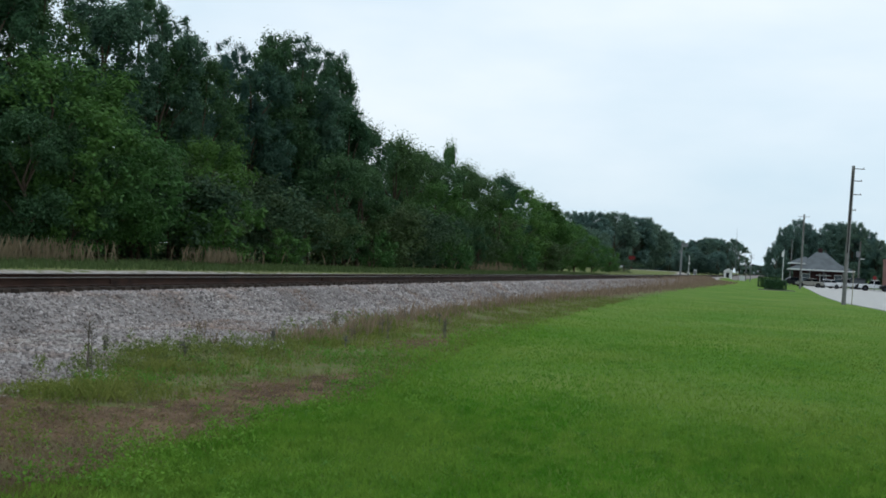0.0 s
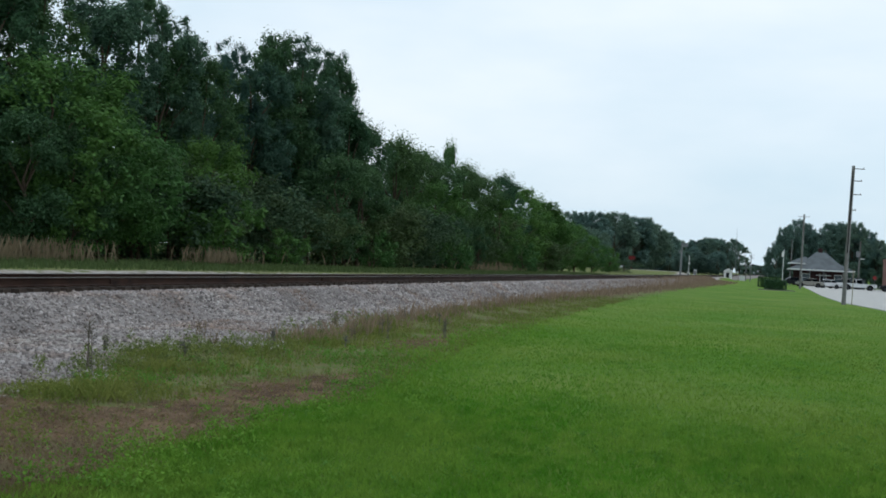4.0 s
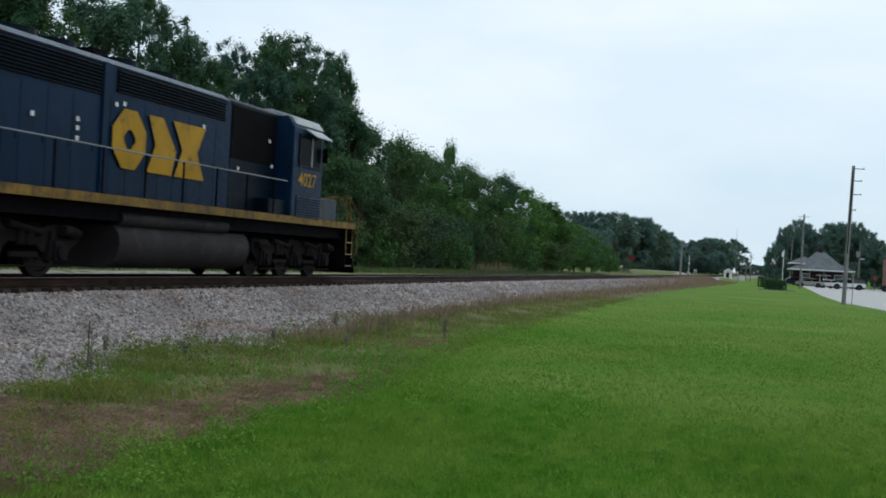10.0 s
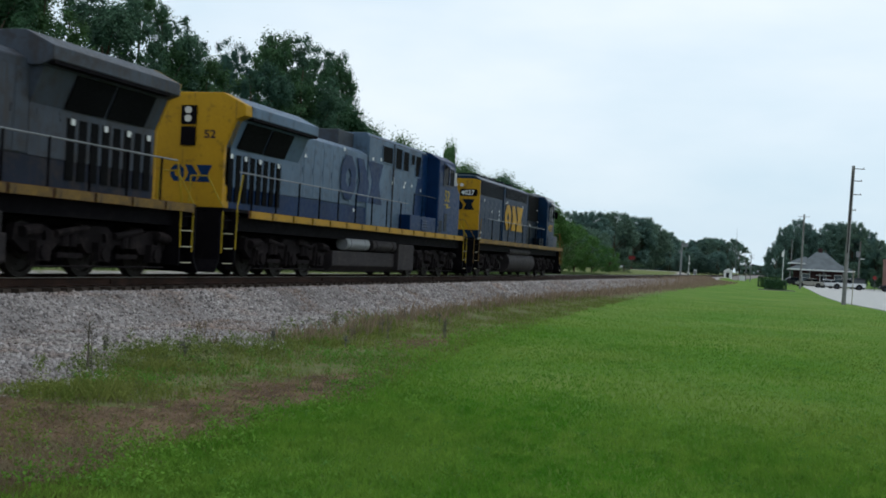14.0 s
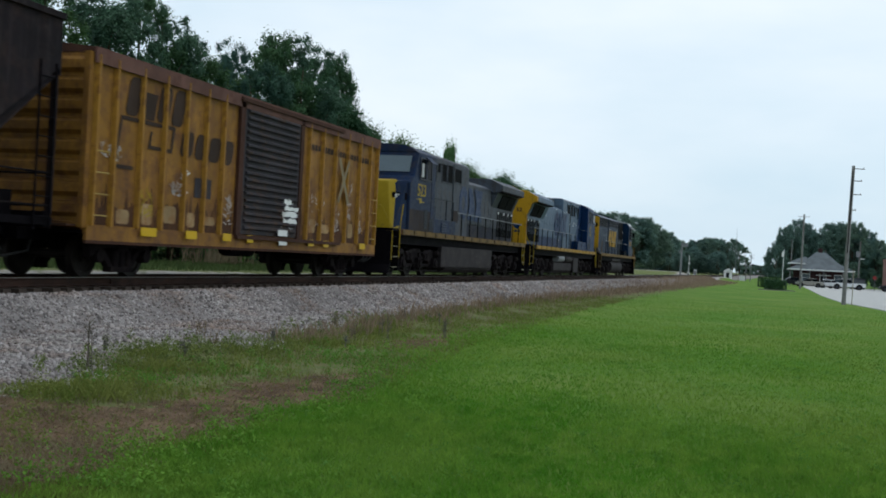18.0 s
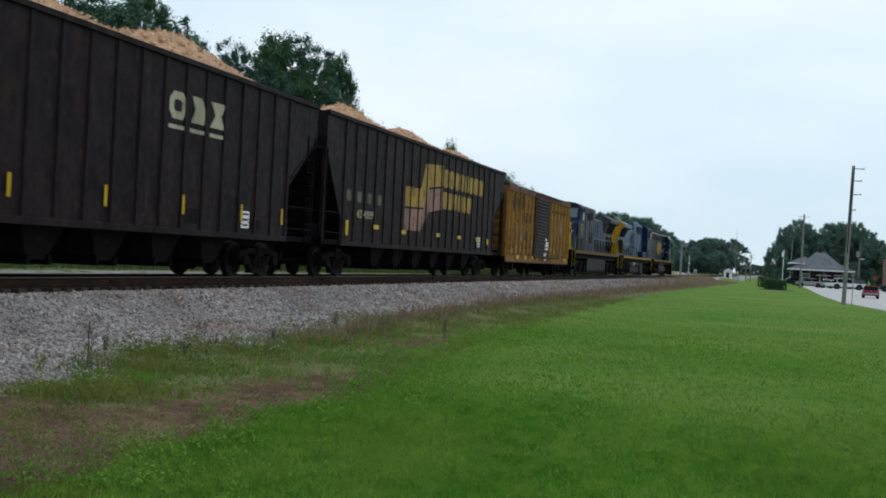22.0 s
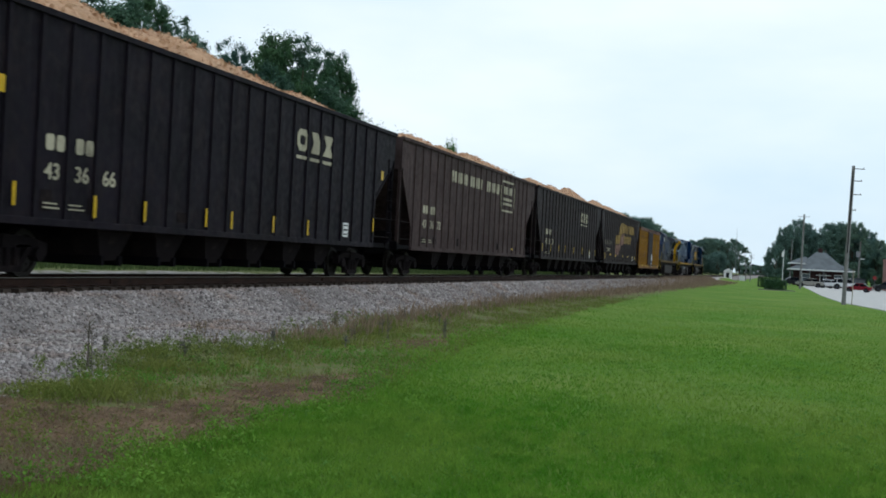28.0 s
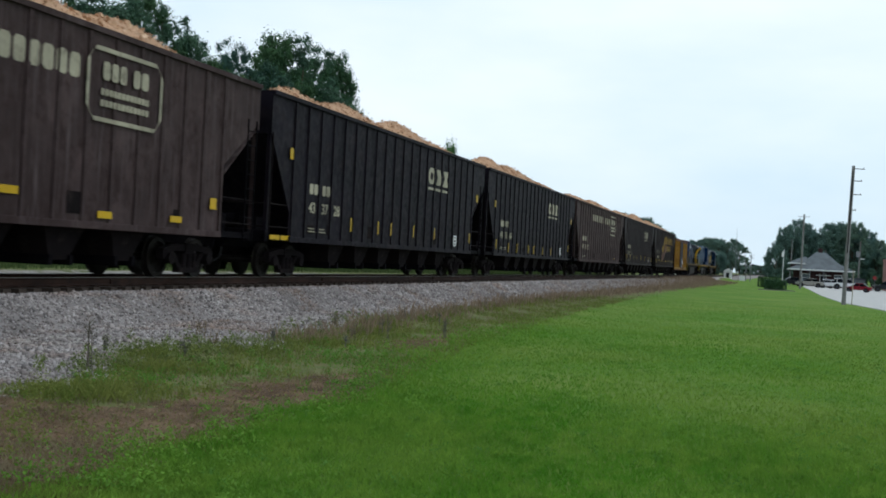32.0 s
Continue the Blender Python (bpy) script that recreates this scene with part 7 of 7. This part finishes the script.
hedge(-2.45, -0.1, 140.5, 142.5, 1.12, 1)
hedge(-3.75, -1.0, 165, 167.5, 1.4, 2)
border = Solid().along("y", [(-3.1, gz(-1, 139) - 0.05), (0.9, gz(0, 139) - 0.05), (0.9, gz(0, 139) + 0.1), (-3.1, gz(-1, 139) + 0.1)], 138.6, 138.9)
tagged(new("border_timber", border.mesh("border_timber", M_POLE)), "low timber edging before the clipped hedge", "edging")


def station():
    g = gz(6, 236)
    t = empty("station_building", "old brick railway depot with a flared grey hipped roof", "building", at=pose(5.9, 236, g))
    part("wall", Solid().box(-4.9, 4.7, -4.0, 6.0, -0.2, 3.1), M_BRICK, t, "dark red brick walls")

    def hip(w, d, z, wt, dt, zt):
        return Solid().add([(-w, -d, z), (w, -d, z), (w, d + 2, z), (-w, d + 2, z), (-wt, -dt, zt), (wt, -dt, zt), (wt, dt + 2, zt), (-wt, dt + 2, zt)],
                           [(0, 3, 2, 1), (4, 5, 6, 7), (0, 1, 5, 4), (1, 2, 6, 5), (2, 3, 7, 6), (3, 0, 4, 7)])
    roof = part("roof", hip(6.0, 6.0, 3.15, 3.2, 3.6, 4.5), M_SHINGLE, t, "grey shingled hipped roof, flared at the eaves")
    part("upper_roof", hip(3.2, 3.6, 4.5, 0.9, 0.6, 6.5), M_SHINGLE, roof)
    part("fascia", Solid().box(-6.05, 6.05, -6.06, -6.0, 2.98, 3.2).box(-6.06, -6.0, -6.0, 8, 2.98, 3.2).box(6.0, 6.06, -6.0, 8, 2.98, 3.2), M_WHITE, roof, "white eaves board")
    gable = part("side_roof", Solid().add([(-5.9, -4.6, 4.25), (-2.7, -4.6, 4.25), (-2.7, 3, 4.25), (-5.9, 3, 4.25), (-3.4, -2.2, 5.5), (-2.4, -2.2, 5.5), (-2.4, 1, 5.5), (-3.4, 1, 5.5)],
                                         [(0, 3, 2, 1), (4, 5, 6, 7), (0, 1, 5, 4), (1, 2, 6, 5), (2, 3, 7, 6), (3, 0, 4, 7)]), M_SHINGLE, t)
    part("side_fascia", Solid().box(-5.95, -2.65, -4.66, -4.6, 4.12, 4.3), M_WHITE, gable)
    part("side_wall", Solid().box(-5.4, -2.7, -4.2, 2.6, 3.1, 4.25), M_BRICK, t)
    ch = part("chimney", Solid().box(-0.45, 0.35, 0.2, 1.0, 6.2, 7.3), M_BRICK, roof, bevel=0.03)
    part("chimney_pot", Solid().rod((0.9, 0.6, 6.3), (0.9, 0.6, 7.2), 0.1, n=8), M_GALV, roof)
    for x in (-5.5, -1.9, 0.6, 4.0, 5.6):
        part("porch_post", Solid().box(x - 0.08, x + 0.08, -5.7, -5.54, -0.1, 3.0), M_GALV, t, bevel=0.01)
    for x, w, z0, z1 in ((-2.6, 1.25, 0.9, 2.3), (3.2, 1.2, 1.0, 2.3)):
        win = part("window", Solid().box(x - w / 2, x + w / 2, -4.06, -4.0, z0, z1), M_PANE, t)
        part("frame", Solid().box(x - w / 2 - 0.08, x - w / 2, -4.1, -4.0, z0, z1).box(x + w / 2, x + w / 2 + 0.08, -4.1, -4.0, z0, z1).box(x - w / 2 - 0.08, x + w / 2 + 0.08, -4.1, -4.0, z1, z1 + 0.1).box(x - w / 2, x + w / 2, -4.09, -4.05, (z0 + z1) / 2 - 0.03, (z0 + z1) / 2 + 0.03), M_WHITE, win)
        part("sill", Solid().box(x - w / 2 - 0.1, x + w / 2 + 0.1, -4.16, -4.0, z0 - 0.1, z0), M_WHITE, win)
    door = part("door", Solid().box(0.0, 1.0, -4.06, -4.0, 0.0, 2.1), M_CAR4, t)
    part("door_frame", Solid().box(-0.1, 0.0, -4.1, -4.0, 0.0, 2.5).box(1.0, 1.1, -4.1, -4.0, 0, 2.5).box(-0.8, 1.9, -4.1, -4.0, 2.1, 2.25), M_WHITE, door)
    part("bay_window", Solid().box(-3.9, -3.5, -4.6, -4.0, 0.3, 2.4), M_BRICK, t)


station()
shop = empty("brick_building", "pale red brick building at the street's edge", "building", at=pose(22.3, 222, gz(22.3, 222)))
part("wall", Solid().box(-5.55, 6, -8, 8, -0.2, 5.4), M_BRICK2, shop)
part("parapet", Solid().box(-5.65, 6.1, -8.1, 8.1, 5.4, 5.7), M_BRICK2, shop)
part("window", Solid().box(-5.58, -5.52, -5, -3, 1.0, 2.6), M_GLASS, shop)
part("shop_door", Solid().box(-3.5, -2.4, -8.06, -7.98, 0.0, 2.1), M_CAR4, shop)
shed = empty("grey_shed", "low grey shed behind the parked pickups", "shed", at=pose(12.16, 224.5, gz(12.16, 224.5)))
part("wall", Solid().box(-1.2, 1.25, 0, 2.2, -0.1, 1.85), M_SHINGLE, shed)
part("roof", Solid().along("y", [(-1.35, 1.8), (1.4, 1.8), (1.4, 1.9), (0, 2.05), (-1.35, 1.9)], -0.15, 2.35), M_GREY2, shed)


def sign_post(x, y, h, face, label):
    t = empty("road_sign", label, "road sign", at=pose(x, y, gz(x, y)))
    part("post", Solid().rod((0, 0, -0.2), (0, 0, h), 0.035, n=8), M_GALV, t)
    r = 0.32
    part("sign_face", Solid().along("y", [(r * math.cos(a), h - 0.1 + r * math.sin(a)) for a in [math.pi / 8 + k * math.pi / 4 for k in range(8)]], -0.06, -0.04), face, t)


sign_post(13.4, 200, 2.3, M_REDSIGN, "red octagonal sign on a steel post")


# ---- vehicles in the forecourt ----
def vehicle(kind, paint, label, at, size=1.0):
    """A parked or driven road vehicle that faces +x."""
    t = empty("pickup_truck" if kind == "pickup" else "car", label, "pickup truck" if kind == "pickup" else "car", at=at)
    if kind == "pickup":
        L, W, lower = 5.6, 0.95, [(-2.8, 0.5), (-2.8, 1.02), (0.0, 1.04), (0.1, 1.1), (1.5, 1.12), (2.65, 1.0), (2.8, 0.85), (2.8, 0.45), (-2.8, 0.45)]
        glass, roof = [(-0.5, 1.04), (-0.4, 1.78), (0.7, 1.78), (1.45, 1.1)], (-0.4, 0.8)
        axles, r = (-1.75, 1.8), 0.42
        bed = Solid().box(-2.7, -0.5, -0.85, 0.85, 0.8, 0.85)
    elif kind == "suv":
        L, W, lower = 4.7, 0.92, [(-2.35, 0.45), (-2.4, 0.9), (-2.3, 1.08), (1.1, 1.1), (2.15, 0.98), (2.35, 0.8), (2.35, 0.42), (-2.35, 0.4)]
        glass, roof = [(-2.2, 1.08), (-2.0, 1.68), (0.4, 1.7), (1.15, 1.1)], (-2.0, 0.45)
        axles, r, bed = (-1.4, 1.45), 0.36, None
    else:
        L, W, lower = 4.5, 0.88, [(-2.25, 0.4), (-2.25, 0.78), (-2.1, 0.92), (-1.4, 0.97), (0.9, 0.95), (1.95, 0.8), (2.22, 0.66), (2.25, 0.36), (-2.25, 0.34)]
        glass, roof = [(-1.65, 0.95), (-0.95, 1.40), (0.25, 1.42), (1.1, 0.93)], (-0.95, 0.3)
        axles, r, bed = (-1.35, 1.35), 0.32, None
    L, W, r, axles, roof = L * size, W * size, r * size, [a * size for a in axles], [a * size for a in roof]
    lower, glass = [(a * size, b * size) for a, b in lower], [(a * size, b * size) for a, b in glass]
    body = part("body", Solid().along("y", lower, -W, W), paint, t, bevel=0.06)
    part("cabin", Solid().along("y", glass, -W + 0.1, W - 0.1), M_GLASS, t, "dark glazed cabin", bevel=0.04)
    zt = max(z for _, z in glass)
    part("roof", Solid().along("y", [(roof[0] - 0.04, zt - 0.04), (roof[1] + 0.03, zt - 0.05), (roof[1] - 0.05, zt + 0.04), (roof[0] + 0.05, zt + 0.05)], -W + 0.09, W - 0.09), paint, t, bevel=0.02)
    mid = (glass[0][0] + glass[3][0]) / 2
    for side in (-1, 1):
        part("door_pillar", Solid().along("y", [(mid - 0.06, glass[0][1]), (mid + 0.06, glass[0][1]), (mid + 0.02, zt), (mid - 0.06, zt)], side * (W - 0.105), side * (W - 0.08)), paint, t)
        part("headlight", Solid().box(L / 2 - 0.1, L / 2 + 0.015, side * W * 0.62 - 0.14, side * W * 0.62 + 0.14, 0.64, 0.80), M_LAMP, t)
        part("tail_light", Solid().box(-L / 2 - 0.012, -L / 2 + 0.05, side * W * 0.8 - 0.09, side * W * 0.8 + 0.09, 0.65, 0.85), M_REDSIGN, t)
        part("door_handle", Solid().box(mid - 0.35, mid - 0.2, side * W, side * (W + 0.03), glass[0][1] - 0.2, glass[0][1] - 0.16), M_GALV, t)
    part("bumper", Solid().box(L / 2 - 0.02, L / 2 + 0.07, -W + 0.05, W - 0.05, 0.4, 0.58).box(-L / 2 - 0.07, -L / 2 + 0.02, -W + 0.05, W - 0.05, 0.4, 0.58), M_GALV, t, bevel=0.02)
    if bed:
        part("cargo_bed", bed, M_BLACK, t)
    for k, ax in enumerate(axles):
        for side in (-1, 1):
            part("wheel_arch", Solid().rod((ax, side * (W - 0.2), r + 0.02), (ax, side * (W + 0.004), r + 0.02), r * 1.22, n=20), M_BLACK, t)
            wh = part("wheel", Solid().rod((0, -0.11, 0), (0, 0.11, 0), r, n=20), M_RUBBER, t, at=pose(ax, side * (W - 0.08), r))
            part("rim", Solid().rod((0, -0.12, 0), (0, 0.12, 0), r * 0.5, n=16), M_GREY2, wh)
    return t


def at_yard(x, y, turn):
    return pose(x, y, gz(x, y) + 0.03, 0, 0, turn)


vehicle("sedan", M_CAR1, "silver saloon car parked before the depot", at_yard(3.65, 207, 180))
vehicle("sedan", M_CAR4, "dark car parked beside the depot", at_yard(0.7, 212, 190))
vehicle("sedan", M_CAR2, "low white car parked before the depot entrance", at_yard(6.5, 211, 215))
driven = []
front_truck = vehicle("pickup", M_CAR2, "white pickup truck waiting before the depot", at_yard(10.3, 203, 180))
white_truck = vehicle("pickup", M_CAR2, "white pickup truck that pulls up and stops", at_yard(9.7, 188, 180))
red_car = vehicle("sedan", M_CAR3, "red car that drives up the street", at_yard(10, 0, 90), 0.86)
dark_car = vehicle("suv", M_CAR4, "dark car that pulls in by the brick building", at_yard(16.7, 206, 180))


def drive(car, stops):
    driven.append((car, [(t, at_yard(x, y, turn)) for t, x, y, turn in stops]))


# ---- the level crossing, far down the line ----
def crossing():
    g = gz(-10.4, 221)
    hut = empty("signal_hut", "small white signal hut with a dark doorway", "hut", at=pose(-10.4, 221, g))
    part("wall", Solid().box(-0.7, 0.7, -0.7, 0.7, -0.3, 1.25), M_HUT, hut)
    part("roof", Solid().along("y", [(-0.85, 1.22), (0.85, 1.22), (0, 1.75)], -0.85, 0.85), M_HUT, hut)
    part("door", Solid().box(-0.3, 0.25, -0.74, -0.69, -0.1, 1.0), M_CAR4, hut)
    mast = empty("signal_mast", "pale steel signal mast with a box at its head", "signal mast", at=pose(-17.6, 205, gz(-17.6, 205)))
    part("mast", Solid().rod((0, 0, -0.4), (0.1, 0, 6.0), 0.17, 0.14, 12), M_GALV, mast)
    part("signal_head", Solid().box(0.1, 1.05, -0.2, 0.2, 5.2, 5.8), M_GALV, mast)
    part("side_box", Solid().box(-0.35, -0.12, -0.2, 0.2, 4.1, 4.6), M_GALV, mast)
    for x, y, h, w in ((-16.6, 225, 1.5, 0.5), (-17.6, 222, 0.7, 0.45)):
        c = empty("relay_cabinet", "white lineside relay cabinet", "cabinet", "relay cabinets", pose(x, y, gz(x, y)))
        part("case", Solid().box(-w / 2, w / 2, -0.3, 0.3, -0.3, h), M_HUT, c, bevel=0.02)
        part("door", Solid().box(-w / 2 + 0.06, w / 2 - 0.06, -0.33, -0.3, 0.1, h - 0.15), M_GALV, c)
    post = empty("marker_post", "thin pale post beside the track", "post", at=pose(-18.2, 230, gz(-18.2, 230)))
    part("post", Solid().rod((0, 0, -0.3), (0.05, 0, 3.9), 0.05, n=8), M_WHITE, post)
    part("plate", Solid().box(-0.1, 0.3, -0.03, 0.03, 2.3, 2.5), M_WHITE, post)
    for x, y, h in ((-7.3, 250, 5.6), (-8.6, 262, 3.6)):
        s = empty("crossing_signal", "level crossing signal with lamps and crossed boards", "crossing signal", "crossing signals", pose(x, y, gz(x, y)))
        part("mast", Solid().rod((0, 0, -0.3), (0, 0, h), 0.09, n=10), M_GALV, s)
        for a in (-1, 1):
            part("crossed_board", Solid().along("y", [(-0.55, h - 0.5 - a * 0.35), (-0.5, h - 0.4 - a * 0.35), (0.55, h - 0.4 + a * 0.35), (0.5, h - 0.5 + a * 0.35)], -0.12, -0.1), M_GALV, s)
            part("lamp", Solid().rod((a * 0.4, -0.2, h * 0.62), (a * 0.4, -0.05, h * 0.62), 0.2, n=14), M_BLACK, s)
    part("case", Solid().box(-1.2, -0.2, -0.4, 0.4, -0.2, 1.1), M_HUT, s)
    board = empty("lineside_board", "small red board before the trees", "sign", at=pose(-38, 300, gz(-38, 300)))
    part("board", Solid().box(-0.8, 0.8, -0.05, 0.05, 3.0, 3.9).box(-0.06, 0.06, 0.0, 0.1, -0.3, 3.4), M_REDSIGN, board)
    tower = empty("radio_mast", "thin radio mast above the distant trees", "mast", at=pose(-17.8, 430, gz(-17.8, 430)))
    part("mast", Solid().rod((0, 0, -0.5), (0, 0, 16.8), 0.12, 0.05, 6), M_GALV, tower)


crossing()
drive(front_truck, ((0, 10.3, 222, 180), (17.0, 10.3, 222, 180), (19.0, 9.95, 222, 180), (22.0, 9.02, 222, 180), (24.0, 8.97, 222, 180), (32.0, 8.97, 222, 180)))
drive(white_truck, ((0, 14.33, 209, 180), (1.0, 13.56, 209, 180), (2.0, 12.86, 209, 180), (3.0, 12.32, 209, 180), (3.5, 11.97, 209, 180), (4.5, 11.0, 209, 180), (5.5, 9.96, 209, 180), (6.0, 9.84, 209, 180), (10.0, 9.84, 209, 180), (32.0, 9.84, 209, 180)))
drive(red_car, ((0, 9.5, -110, 90), (8.0, 9.5, -20, 90), (16.0, 9.0, 70, 92), (18.5, 7.9, 95, 94), (19.5, 7.6, 104, 91), (20.5, 7.66, 111, 89), (21.5, 7.99, 121, 88), (22.5, 8.27, 132, 88), (23.5, 8.6, 143, 89), (24.5, 8.79, 155, 92), (25.5, 9.04, 167, 105), (26.5, 9.5, 177, 140), (27.5, 9.9, 180, 165), (28.5, 9.85, 180, 168), (32.0, 9.85, 180, 168)))
drive(dark_car, ((0, 16.75, 204, 180), (24.5, 16.75, 204, 180), (25.5, 16.55, 204, 180), (27.5, 15.75, 204, 180), (28.5, 15.65, 204, 180), (32.0, 15.6, 204, 180)))


# ---- what moves ----
def motions():
    rows = [0.0, 0.1] + [0.5 * k for k in range(1, 64)] + [31.9, 32.0]
    turns = [k / 15 for k in range(481)]
    for thing, offset, turned in moving:
        walk(thing, [(t, pose(TRACK_X, FRONT0 + SPEED * t + offset, 0, 0, 0, 180 if turned else 0)) for t in rows])
        way = 1 if turned else -1
        for ob in thing.children_recursive:
            if ob.name.startswith("wheelset"):
                r, place = ob["radius"], ob.matrix_basis.translation.copy()
                walk(ob, [(t, Matrix.Translation(place) @ Matrix.Rotation(way * SPEED * t / r, 4, "X")) for t in turns])
    for car, rows in driven:
        walk(car, rows)


motions()
